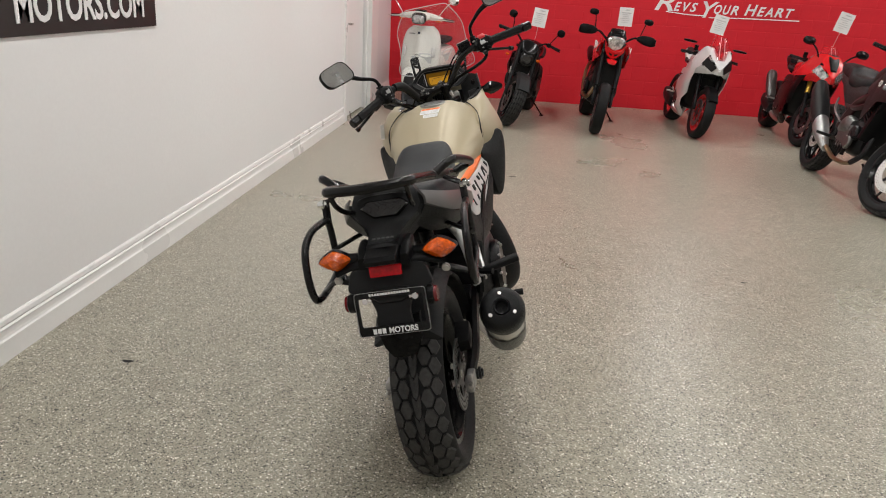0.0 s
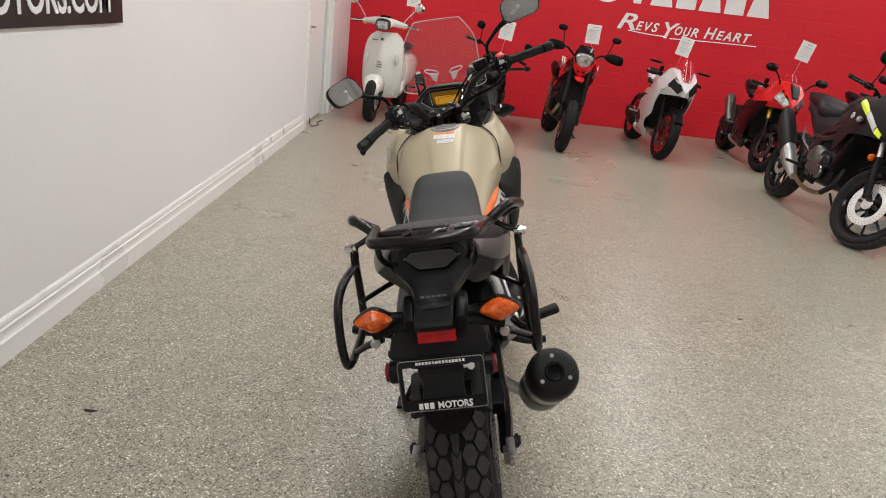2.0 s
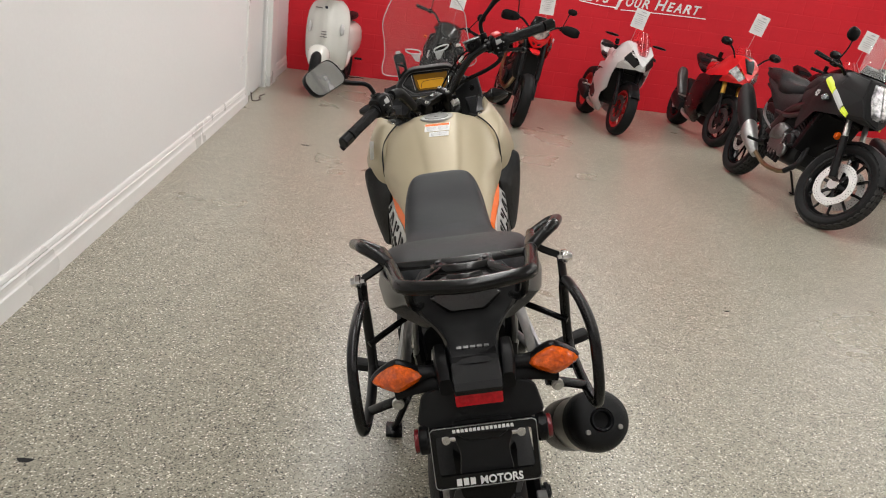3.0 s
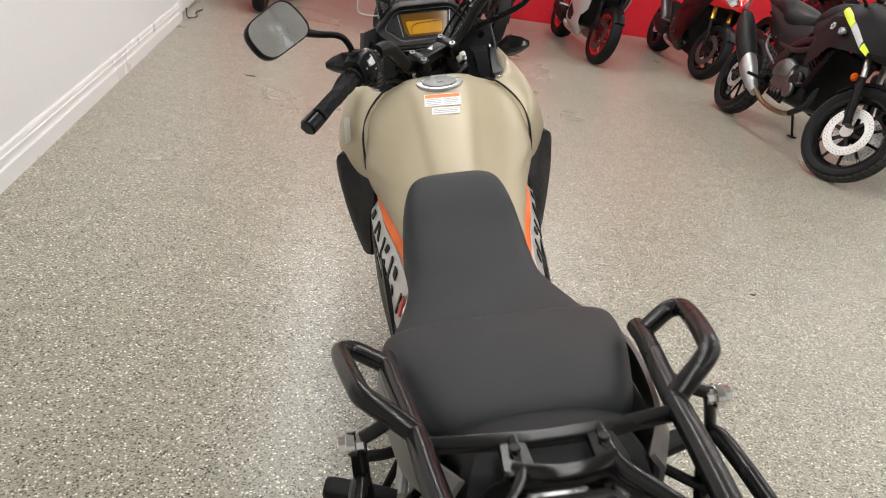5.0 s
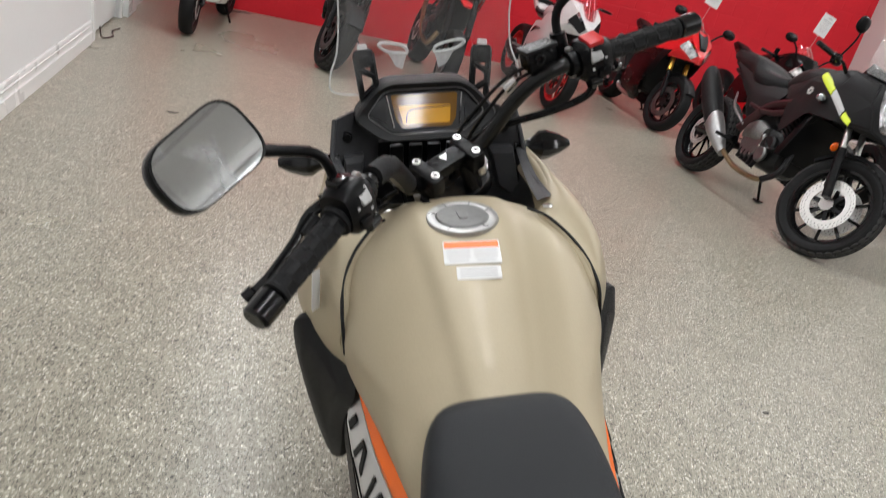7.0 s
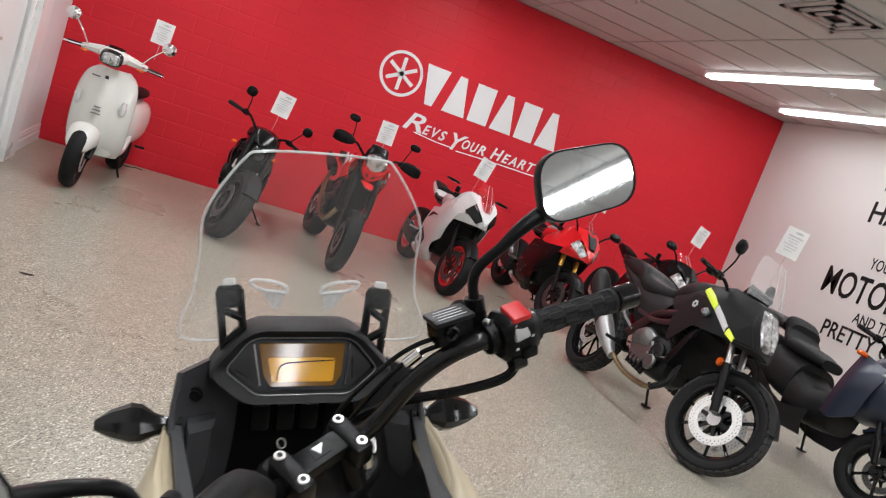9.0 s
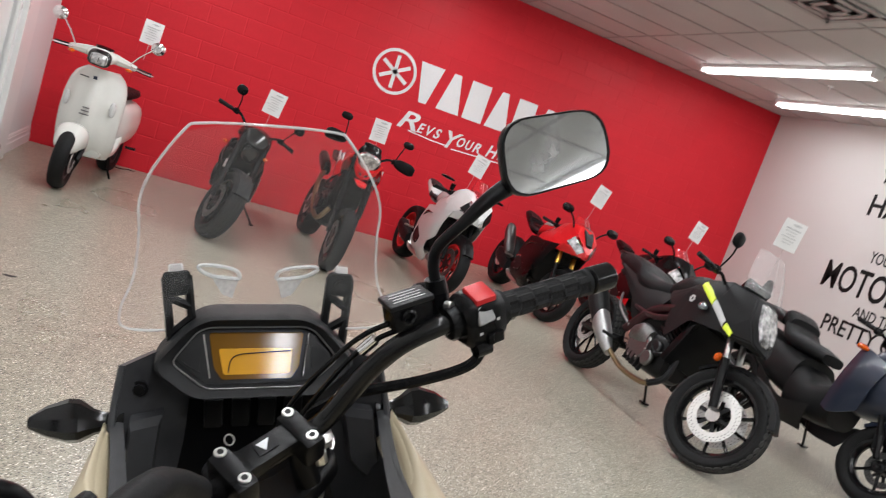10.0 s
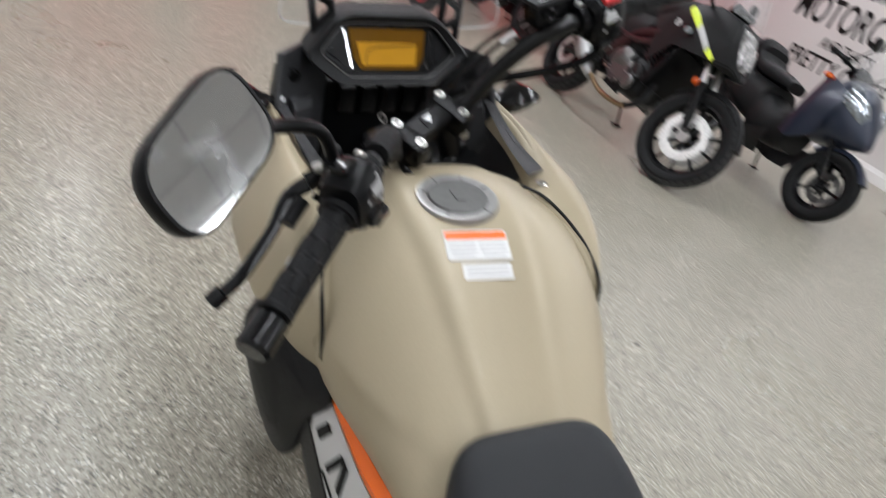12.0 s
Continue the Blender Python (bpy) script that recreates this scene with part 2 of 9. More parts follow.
M_SIGN = material("black_sign_panel", (0.018, 0.017, 0.017), 0.45, 0, 30, 0.1)
M_TAPE = emitting("fluorescent_tube", (1.0, 0.97, 0.92), 6.0)
M_SCREEN = sheet_plastic("clear_screen", (0.75, 0.76, 0.76), 0.955)
M_FILM = sheet_plastic("clear_small_screen", (0.75, 0.76, 0.76), 0.90)
M_SCREENEDGE = sheet_plastic("clear_screen_edge", (0.80, 0.82, 0.82), 0.55)
M_REDFILM = sheet_plastic("red_tinted_screen", (0.60, 0.02, 0.03), 0.62)
M_DULLRED = material("dark_red_lens", (0.16, 0.006, 0.010), 0.2, 0, 150, 0.3, 0.6, 240)


# ---------------------------------------------------------------- mesh tools
def finish(bm, name, mat, smooth=True, angle=40):
    bmesh.ops.recalc_face_normals(bm, faces=bm.faces)
    me = bpy.data.meshes.new(name)
    if smooth:
        for f in bm.faces:
            f.smooth = True
        lim = radians(angle)
        for e in bm.edges:
            if len(e.link_faces) == 2 and e.calc_face_angle(0) > lim:
                e.smooth = False
    bm.to_mesh(me)
    bm.free()
    me.materials.append(mat)
    return me


def part(name, bm, mat, parent=None, label="", smooth=True, angle=40):
    ob = new(name, finish(bm, name, mat, smooth, angle))
    if parent is not None:
        ob.parent = parent
    if label:
        ob["label"] = label
    return ob


def thing(name, m, label, category, group="", kind=""):
    ob = new(name)
    ob.empty_display_size = 0.1
    ob.matrix_world = m
    return tagged(ob, label, category, group, kind)


def box(bm, c, size, m=None, bevel=0.0, taper=None, seg=2):
    """A block at c; taper narrows its top face (x, y)."""
    out = bmesh.ops.create_cube(bm, size=1)
    vs = out["verts"]
    for v in vs:
        if taper and v.co.z > 0:
            v.co.x *= taper[0]
            v.co.y *= taper[1]
        v.co = Vector((v.co.x * size[0], v.co.y * size[1], v.co.z * size[2]))
    if bevel:
        es = list({e for v in vs for e in v.link_edges})
        r = bmesh.ops.bevel(bm, geom=es, offset=bevel, segments=seg, profile=0.6, affect="EDGES")
        vs = list({v for f in r["faces"] for v in f.verts} | {v for v in vs if v.is_valid})
    t = Matrix.Translation(c) @ (m or Matrix())
    bmesh.ops.transform(bm, matrix=t, verts=vs)
    return bm


def spline(pts, step=6, closed=False):
    """A Catmull-Rom line through the points."""
    p = [Vector(q) for q in pts]
    out = []
    count = len(p)
    for i in range(count if closed else count - 1):
        a = p[i - 1] if (i or closed) else p[0] * 2 - p[1]
        b, c = p[i], p[(i + 1) % count]
        d = p[(i + 2) % count] if (i + 2 < count or closed) else c * 2 - b
        for j in range(step):
            t = j / step
            out.append(0.5 * (2 * b + (c - a) * t + (2 * a - 5 * b + 4 * c - d) * t * t + (3 * b - a - 3 * c + d) * t ** 3))
    if not closed:
        out.append(p[-1])
    return out


def skin(bm, rings, closed=True, caps=True, loop=False):
    """Joins rings of equal count with faces."""
    vs = [[bm.verts.new(p) for p in ring] for ring in rings]
    n = len(vs[0])
    pairs = list(zip(vs, vs[1:])) + ([(vs[-1], vs[0])] if loop else [])
    for a, b in pairs:
        for i in range(n if closed else n - 1):
            j = (i + 1) % n
            bm.faces.new((a[i], a[j], b[j], b[i]))
    if caps and closed and not loop:
        bm.faces.new(vs[0][::-1])
        bm.faces.new(vs[-1])
    return bm


def tube(bm, pts, r, n=10, smooth=6, closed=False, flat=1.0):
    """A round bar along the points; r one radius or one per point."""
    line = spline(pts, smooth, closed) if smooth > 1 else [Vector(p) for p in pts]
    rs = [r] * len(line) if isinstance(r, (int, float)) else [float(np.interp(i / (len(line) - 1), np.linspace(0, 1, len(r)), r)) for i in range(len(line))]
    rings = []
    side = None
    for i, p in enumerate(line):
        if closed:
            d = line[(i + 1) % len(line)] - line[i - 1]
        else:
            d = line[min(i + 1, len(line) - 1)] - line[max(i - 1, 0)]
        d.normalize()
        if side is None:
            side = d.orthogonal().normalized()
        side = (side - d * side.dot(d)).normalized()
        up = d.cross(side)
        rings.append([p + rs[i] * (math.cos(2 * math.pi * k / n) * side + flat * math.sin(2 * math.pi * k / n) * up) for k in range(n)])
    return skin(bm, rings, True, not closed, closed)


def lathe(bm, profile, n=32, m=None, closed=False):
    """Turns (radius, along) round the x axis."""
    rings = []
    for k in range(n):
        a = 2 * math.pi * k / n
        rings.append([(m or Matrix()) @ Vector((x, r * math.cos(a), r * math.sin(a))) for r, x in profile])
    return skin(bm, rings, closed, False, True)


def disc(bm, c, r, depth, axis="x", n=20, bevel=0.0):
    """A round plug with its axis along x, y or z."""
    turn = {"x": Matrix(), "y": pose(0, 0, 0, 0, 0, 90), "z": pose(0, 0, 0, 0, -90, 0)}[axis] if isinstance(axis, str) else axis
    b = bevel or min(r, depth) * 0.12
    h = depth / 2
    lathe(bm, [(0.0001, -h), (r - b, -h), (r, -h + b), (r, h - b), (r - b, h), (0.0001, h)], n, Matrix.Translation(c) @ turn)
    return bm


def oval(w, h, n=24, power=2.0):
    """A superellipse outline, half sizes w and h."""
    out = []
    for k in range(n):
        a = 2 * math.pi * k / n
        c, s = math.cos(a), math.sin(a)
        out.append((w * math.copysign(abs(c) ** (2 / power), c), h * math.copysign(abs(s) ** (2 / power), s)))
    return out


def hull(bm, sections, n=28, power=2.4, step=5, axis="y"):
    """A smooth body through sections (along, x, z, half width, half height[, power])."""
    rows = [tuple(s) + ((power,) if len(s) == 5 else ()) for s in sections]
    keys = spline([r[:3] for r in rows], step), spline([r[3:6] for r in rows], step)
    rings = []
    for (y, x, z), (w, h, p) in zip(*keys):
        ring = [(x + a, y, z + b) for a, b in oval(max(w, 0.002), max(h, 0.002), n, p)]
        if axis == "z":
            ring = [(a, c, b) for a, b, c in ring]
        rings.append(ring)
    return skin(bm, rings)


def slab(bm, outline, thick, m=None, bevel=0.0, hole=None):
    """A flat plate: outline (x, y) in its own plane, thickness along z, edges eased."""
    b = bevel
    cx = sum(p[0] for p in outline) / len(outline)
    cy = sum(p[1] for p in outline) / len(outline)

    def ring(shrink, z):
        out = []
        for x, y in outline:
            d = math.hypot(x - cx, y - cy) or 1
            f = 1 - shrink / d
            out.append((m or Matrix()) @ Vector((cx + (x - cx) * f, cy + (y - cy) * f, z)))
        return out

    h = thick / 2
    rings = [ring(b, -h), ring(0, -h + b), ring(0, h - b), ring(b, h)] if b else [ring(0, -h), ring(0, h)]
    return skin(bm, rings)


def rounded(points, r, n=4):
    """Rounds the corners of an outline."""
    out = []
    c = len(points)
    for i in range(c):
        a, p, b = Vector(points[i - 1]), Vector(points[i]), Vector(points[(i + 1) % c])
        u, v = (a - p), (b - p)
        q = min(r, u.length * 0.45, v.length * 0.45)
        s, e = p + u.normalized() * q, p + v.normalized() * q
        for k in range(n + 1):
            t = k / n
            w = s * (1 - t) ** 2 + p * 2 * t * (1 - t) + e * t * t
            out.append((w.x, w.y))
    return out


def writing(name, text, size, m, mat, parent=None, width=None, shear=0.0, depth=0.002, align="CENTER", label="", bold=0.0):
    """Raised lettering in the built-in font, as a mesh."""
    cu = bpy.data.curves.new(name, "FONT")
    cu.body, cu.size, cu.align_x, cu.align_y = text, size, align, "BOTTOM_BASELINE"
    cu.extrude, cu.shear, cu.offset = depth, shear, bold
    cu.resolution_u = 3
    tmp = bpy.data.objects.new(name, cu)
    scene.collection.objects.link(tmp)
    bpy.context.view_layer.update()
    me = bpy.data.meshes.new_from_object(tmp.evaluated_get(bpy.context.evaluated_depsgraph_get()))
    bpy.data.objects.remove(tmp)
    if width:
        xs = [v.co.x for v in me.vertices]
        f = width / (max(xs) - min(xs))
        for v in me.vertices:
            v.co.x *= f
    me.transform(m)
    me.materials.clear()
    me.materials.append(mat)
    ob = new(name, me)
    if parent is not None:
        ob.parent = parent
    if label:
        ob["label"] = label
    return ob



# ---------------------------------------------------------------- the room
def wall_box(name, lo, hi, mat, label):
    bm = bmesh.new()
    box(bm, [(a + b) / 2 for a, b in zip(lo, hi)], [b - a for a, b in zip(lo, hi)])
    return tagged(part(name, bm, mat, smooth=False), label, "wall", kind="structure")


def build_floor():
    bm = bmesh.new()
    box(bm, ((LEFT + RIGHT) / 2, (BACK + FAR) / 2, -0.05), (RIGHT - LEFT + 0.6, FAR - BACK + 0.6, 0.1))
    tagged(part("floor", bm, M_FLOOR, smooth=False), "speckled grey-beige epoxy flake floor with a soft sheen", "floor", kind="structure")


DOOR_Y0, DOOR_Y1, DOOR_H = 8.34, 9.42, 2.10


def build_left_wall():
    w = thing("wall_left", Matrix(), "smooth white painted side wall with a closed door", "wall", kind="structure")
    bm = bmesh.new()
    t = 0.16
    for y0, y1, z0, z1 in ((BACK, DOOR_Y0, 0, HIGH), (DOOR_Y1, FAR, 0, HIGH), (DOOR_Y0, DOOR_Y1, DOOR_H, HIGH)):
        box(bm, (LEFT - t / 2, (y0 + y1) / 2, (z0 + z1) / 2), (t, y1 - y0, z1 - z0))
    part("wall_face", bm, M_WALL, w, smooth=False)
    d = thing("door_1", Matrix(), "closed white flush door with a dark lever knob", "door", kind="structure")
    bm = bmesh.new()
    box(bm, (LEFT - 0.055, (DOOR_Y0 + DOOR_Y1) / 2, DOOR_H / 2 + 0.004), (0.045, DOOR_Y1 - DOOR_Y0 - 0.05, DOOR_H - 0.03), bevel=0.003)
    part("door_leaf", bm, M_DOOR, d, smooth=False)
    bm = bmesh.new()
    box(bm, (LEFT - 0.022, DOOR_Y0 + 0.026, DOOR_H / 2), (0.010, 0.026, DOOR_H - 0.03))
    part("door_seal", bm, M_INK, d, "black rubber door seal", False)
    bm = bmesh.new()
    ky = DOOR_Y0 + 0.14
    disc(bm, (LEFT - 0.028, ky, 1.07), 0.033, 0.012)
    disc(bm, (LEFT - 0.005, ky, 1.07), 0.012, 0.05)
    hull(bm, [(ky - 0.005, LEFT + 0.025, 1.07, 0.010, 0.012), (ky + 0.05, LEFT + 0.028, 1.07, 0.010, 0.013), (ky + 0.11, LEFT + 0.022, 1.07, 0.007, 0.010)], 12)
    part("door_handle", bm, M_STEEL, d, "brushed metal lever handle")
    bm = bmesh.new()
    disc(bm, (LEFT - 0.028, ky, 1.22), 0.028, 0.016)
    part("deadbolt", bm, M_STEEL, d)
    bm = bmesh.new()
    for y0, y1, z0, z1 in ((DOOR_Y0 - 0.075, DOOR_Y0 + 0.012, 0, DOOR_H + 0.075), (DOOR_Y1 - 0.012, DOOR_Y1 + 0.075, 0, DOOR_H + 0.075), (DOOR_Y0 + 0.012, DOOR_Y1 - 0.012, DOOR_H - 0.012, DOOR_H + 0.075)):
        box(bm, (LEFT + 0.004, (y0 + y1) / 2, (z0 + z1) / 2), (0.028, y1 - y0, z1 - z0), bevel=0.004)
    part("door_casing", bm, M_TRIM, d, smooth=False)
    bm = bmesh.new()
    box(bm, (LEFT + 0.028, 9.735, HIGH / 2), (0.056, 0.43, HIGH), bevel=0.004)
    tagged(part("trim", bm, M_TRIM, smooth=False), "white boxed pilaster beside the door", "pilaster", kind="structure")
    # moulded baseboard in two runs
    prof = [(0, 0), (0.020, 0), (0.020, 0.086), (0.014, 0.092), (0.0115, 0.104), (0.0125, 0.122), (0.0150, 0.132), (0.0075, 0.139), (0.0125, 0.147), (0.0095, 0.163), (0.003, 0.173), (0, 0.173)]
    for y0, y1 in ((BACK, DOOR_Y0 - 0.10), (9.96, FAR - 0.03)):
        bm = bmesh.new()
        skin(bm, [[(LEFT + a, y, b) for a, b in prof] for y in (y0, y1)])
        tagged(part("baseboard", bm, M_TRIM, smooth=False), "tall white moulded baseboard along the wall", "baseboard", kind="structure")
    # socket plate
    o = thing("wall_outlet", Matrix(), "small white plastic outlet plate on the wall", "outlet")
    bm = bmesh.new()
    box(bm, (LEFT + 0.004, 8.05, 0.44), (0.008, 0.072, 0.116), bevel=0.003)
    part("cover_plate", bm, M_TRIM, o)
    for z in (0.415, 0.465):
        bm = bmesh.new()
        box(bm, (LEFT + 0.009, 8.05, z), (0.004, 0.034, 0.030), bevel=0.0015)
        part("socket", bm, M_WALL, o)
    # cord on the floor by the door
    bm = bmesh.new()
    tube(bm, [(LEFT + 0.03, 8.44, 0.10), (LEFT + 0.045, 8.46, 0.012), (LEFT + 0.10, 8.60, 0.006), (LEFT + 0.06, 8.78, 0.006), (LEFT + 0.09, 8.95, 0.006)], 0.005, 6)
    tagged(part("power_cord", bm, M_MAROON), "thin dull red cord lying on the floor by the door", "cord")


def build_sign():
    s = thing("wall_sign", Matrix(), "black wall panel sign with white stencilled lettering", "sign")
    y0, y1, z0, z1 = 2.10, 3.893, 1.216, 1.46
    bm = bmesh.new()
    box(bm, (LEFT + 0.006, (y0 + y1) / 2, (z0 + z1) / 2), (0.012, y1 - y0, z1 - z0), bevel=0.002)
    part("panel", bm, M_SIGN, s, smooth=False)
    m = Matrix.Translation((LEFT + 0.0135, 3.27, 1.268)) @ Matrix(((0, 0, 1, 0), (1, 0, 0, 0), (0, 1, 0, 0), (0, 0, 0, 1)))
    writing("lettering", "MOTORS.COM", 0.185, m, M_WINK, s, 0.99, 0, 0.0015, "CENTER", "white block capitals", 0.004)
    # stencil bridges across the letters


def build_red_wall():
    w = thing("wall_far", Matrix(), "bright red painted concrete block wall", "wall", kind="structure")
    bm = bmesh.new()
    box(bm, ((LEFT + RIGHT) / 2, FAR + 0.103, HIGH / 2), (RIGHT - LEFT + 0.3, 0.2, HIGH))
    part("mortar_backing", bm, M_RED, w, smooth=False)
    return w


def build_right_wall():
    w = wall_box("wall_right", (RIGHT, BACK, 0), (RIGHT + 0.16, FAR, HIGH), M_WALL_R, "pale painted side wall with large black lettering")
    prof = [(0, 0), (0.018, 0), (0.018, 0.105), (0.010, 0.130), (0.003, 0.158), (0, 0.158)]
    bm = bmesh.new()
    skin(bm, [[(RIGHT - a, y, b) for a, b in prof] for y in (BACK, FAR - 0.03)])
    tagged(part("baseboard", bm, M_TRIM, smooth=False), "tall white moulded baseboard along the wall", "baseboard", kind="structure")
    s = thing("wall_lettering", Matrix(), "large black painted motto on the pale wall", "lettering")
    turn = Matrix(((0, 0, -1, 0), (-1, 0, 0, 0), (0, 1, 0, 0), (0, 0, 0, 1)))
    rows = (("YOU CAN'T BUY", 0.18, 2.665, 1.58, 0.003), ("HAPPINESS", 0.26, 2.25, 1.58, 0.006), ("BUT", 0.225, 1.94, 0.47, 0.006), ("YOU CAN BUY A", 0.14, 1.70, 0.98, 0.002),
            ("MOTORCYCLE", 0.335, 1.255, 2.04, 0.007), ("AND THAT'S", 0.13, 1.02, 0.80, 0.002), ("PRETTY CLOSE", 0.20, 0.738, 1.52, 0.004))
    for text, cap, z, width, bold in rows:
        writing("text_line", text, cap / 0.69, Matrix.Translation((RIGHT - 0.003, 8.44, z)) @ turn, M_INK, s, width, 0, 0.001, "CENTER", "", bold)


def build_back_wall():
    wall_box("wall_back", (LEFT - 0.16, BACK - 0.16, 0), (RIGHT + 0.16, BACK, HIGH), M_WALL, "plain white painted wall closing the showroom")


def build_ceiling():
    bm = bmesh.new()
    step_x, step_y = 1.22, 0.61
    box(bm, ((LEFT + RIGHT) / 2, (BACK + FAR) / 2, HIGH + 0.06), (RIGHT - LEFT + 0.4, FAR - BACK + 0.4, 0.08))
    x = LEFT
    g = 0.012
    while x < RIGHT:
        y = BACK
        while y < FAR:
            x1, y1 = min(x + step_x, RIGHT), min(y + step_y, FAR)
            box(bm, ((x + x1) / 2, (y + y1) / 2, HIGH + 0.012), (x1 - x - 2 * g, y1 - y - 2 * g, 0.016))
            y += step_y
        x += step_x
    tagged(part("ceiling", bm, M_CEIL, smooth=False), "suspended ceiling of pale fissured tiles", "ceiling", kind="structure")
    bm = bmesh.new()
    x = LEFT
    while x < RIGHT:
        box(bm, (x, (BACK + FAR) / 2, HIGH), (0.024, FAR - BACK, 0.006))
        x += step_x
    y = BACK
    while y < FAR:
        box(bm, ((LEFT + RIGHT) / 2, y, HIGH - 0.002), (RIGHT - LEFT, 0.024, 0.004))
        y += step_y
    tagged(part("ceiling_grid", bm, M_CEILGRID, smooth=False), "thin pale metal ceiling grid", "ceiling grid", kind="structure")


LAMPS = [(x, y) for x in (0.0, 2.85, 5.70) for y in (9.10, 6.34, 3.50, 0.70)] + [(7.05, 9.16), (7.05, 6.34)]


def build_lamps():
    L = 2.56
    first = None
    for x, y in LAMPS:
        m = pose(x, y, HIGH, 0, 0, 90)
        if first is None:
            first = thing("strip_light", m, "long white ceiling strip light with bare fluorescent tubes, lit", "ceiling light", "ceiling strip lights")
            bm = bmesh.new()
            skin(bm, [[(a, b * 0.11, c) for b, c in ((-0.6, 0), (-0.6, -0.035), (-0.25, -0.06), (0.25, -0.06), (0.6, -0.035), (0.6, 0))] for a in (-L / 2, L / 2)])
            part("housing", bm, M_TRIM, first, smooth=False)
            for s in (-1, 1):
                bm = bmesh.new()
                tube(bm, [(-L / 2 + 0.05, s * 0.045, -0.072), (L / 2 - 0.05, s * 0.045, -0.072)], 0.016, 12, 1)
                part("tube", bm, M_TAPE, first, "lit fluorescent tube")
            for s in (-1, 1):
                bm = bmesh.new()
                box(bm, (s * (L / 2 - 0.025), 0, -0.06), (0.045, 0.13, 0.055), bevel=0.006)
                part("lamp_holder", bm, M_TRIM, first)
        else:
            copy_thing(first, m)
        a = bpy.data.lights.new("strip_glow", "AREA")
        a.shape, a.size, a.size_y, a.energy, a.color = "RECTANGLE", L, 0.12, LAMP_POWER * (0.5 if x > 7 else 0.75 if x > 5 or (x > 2 and y < 5) else 1.1 if y > 8 else 1.0), (1.0, 0.985, 0.965)
        o = new("strip_glow", a)
        o.matrix_world = pose(x, y, HIGH - 0.095, 0, 0, 90)


def build_ceiling_fittings():
    v = thing("ceiling_vent", pose(4.22, 7.12, HIGH - 0.004, 0, 0, 0), "square louvred metal ceiling air vent", "air vent")
    bm = bmesh.new()
    for k in range(3):
        r = 0.30 - k * 0.085
        o, i = r, r - 0.050
        z = -0.004 - 0.006 * k
        for a in range(4):
            q = pose(0, 0, 0, 0, 0, 90 * a)
            box(bm, q @ Vector(((o + i) / 2, 0, z)), ((o - i), 2 * o, 0.012) if a % 2 == 0 else (2 * o, (o - i), 0.012))
    part("louvre", bm, M_CEILGRID, v, smooth=False)
    bm = bmesh.new()
    box(bm, (0, 0, 0.002), (0.5, 0.5, 0.006))
    part("duct", bm, M_DARKALU, v, smooth=False)
    first = None
    for x, y in ((3.57, 8.97), (6.29, 8.93), (1.4, 6.2)):
        m = Matrix.Translation((x, y, HIGH))
        if first is None:
            first = thing("sprinkler", m, "small metal fire sprinkler head on the ceiling", "sprinkler", "sprinkler heads")
            bm = bmesh.new()
            disc(bm, (0, 0, -0.004), 0.035, 0.008, "z")
            part("escutcheon", bm, M_TRIM, first)
            bm = bmesh.new()
            disc(bm, (0, 0, -0.025), 0.010, 0.04, "z")
            disc(bm, (0, 0, -0.05), 0.018, 0.004, "z")
            part("head", bm, M_STEEL, first)
        else:
            copy_thing(first, m)


build_floor()
build_left_wall()
build_sign()
RED_WALL = build_red_wall()
build_right_wall()
build_back_wall()
build_ceiling()
build_lamps()
build_ceiling_fittings()



# ---------------------------------------------------------------- wheels
def crown(R, width, side):
    """Outline of a tyre, from bead to bead: (radius, along the axle)."""
    h = width / 2
    pts = [(R - side, -h * 0.72), (R - side * 0.72, -h * 0.93), (R - side * 0.42, -h), (R - side * 0.22, -h * 0.86), (R - side * 0.07, -h * 0.52), (R, 0)]
    full = pts + [(r, -x) for r, x in pts[-2::-1]]
    return [(p.x, p.y) for p in spline([(a, b, 0) for a, b in full], 3)]


def tread_height(R, width, side, x):
    rows = crown(R, width, side)
    half = rows[len(rows) // 4: -len(rows) // 4]
    return float(np.interp(x, [p[1] for p in half], [p[0] for p in half]))


def tread_piece(tb, R, width, side, depth, x0, a0, outline, q=0.93, p=1.0):
    """One rubber block on the crown: outline (across in metres, round in radians), narrower at its top."""
    cx = sum(p[0] for p in outline) / len(outline)
    ca = sum(p[1] for p in outline) / len(outline)
    low, top = [], []
    for hx, ha in outline:
        for ring, f, lift in ((low, p, -depth), (top, q, 0.0)):
            x, a = x0 + cx + (hx - cx) * f, a0 + ca + (ha - ca) * f
            r = tread_height(R, width, side, x) + lift
            ring.append(tb.verts.new((x, r * math.cos(a), r * math.sin(a))))
    n = len(outline)
    for k in range(n):
        tb.faces.new((low[k], low[(k + 1) % n], top[(k + 1) % n], top[k]))
    tb.faces.new(top)


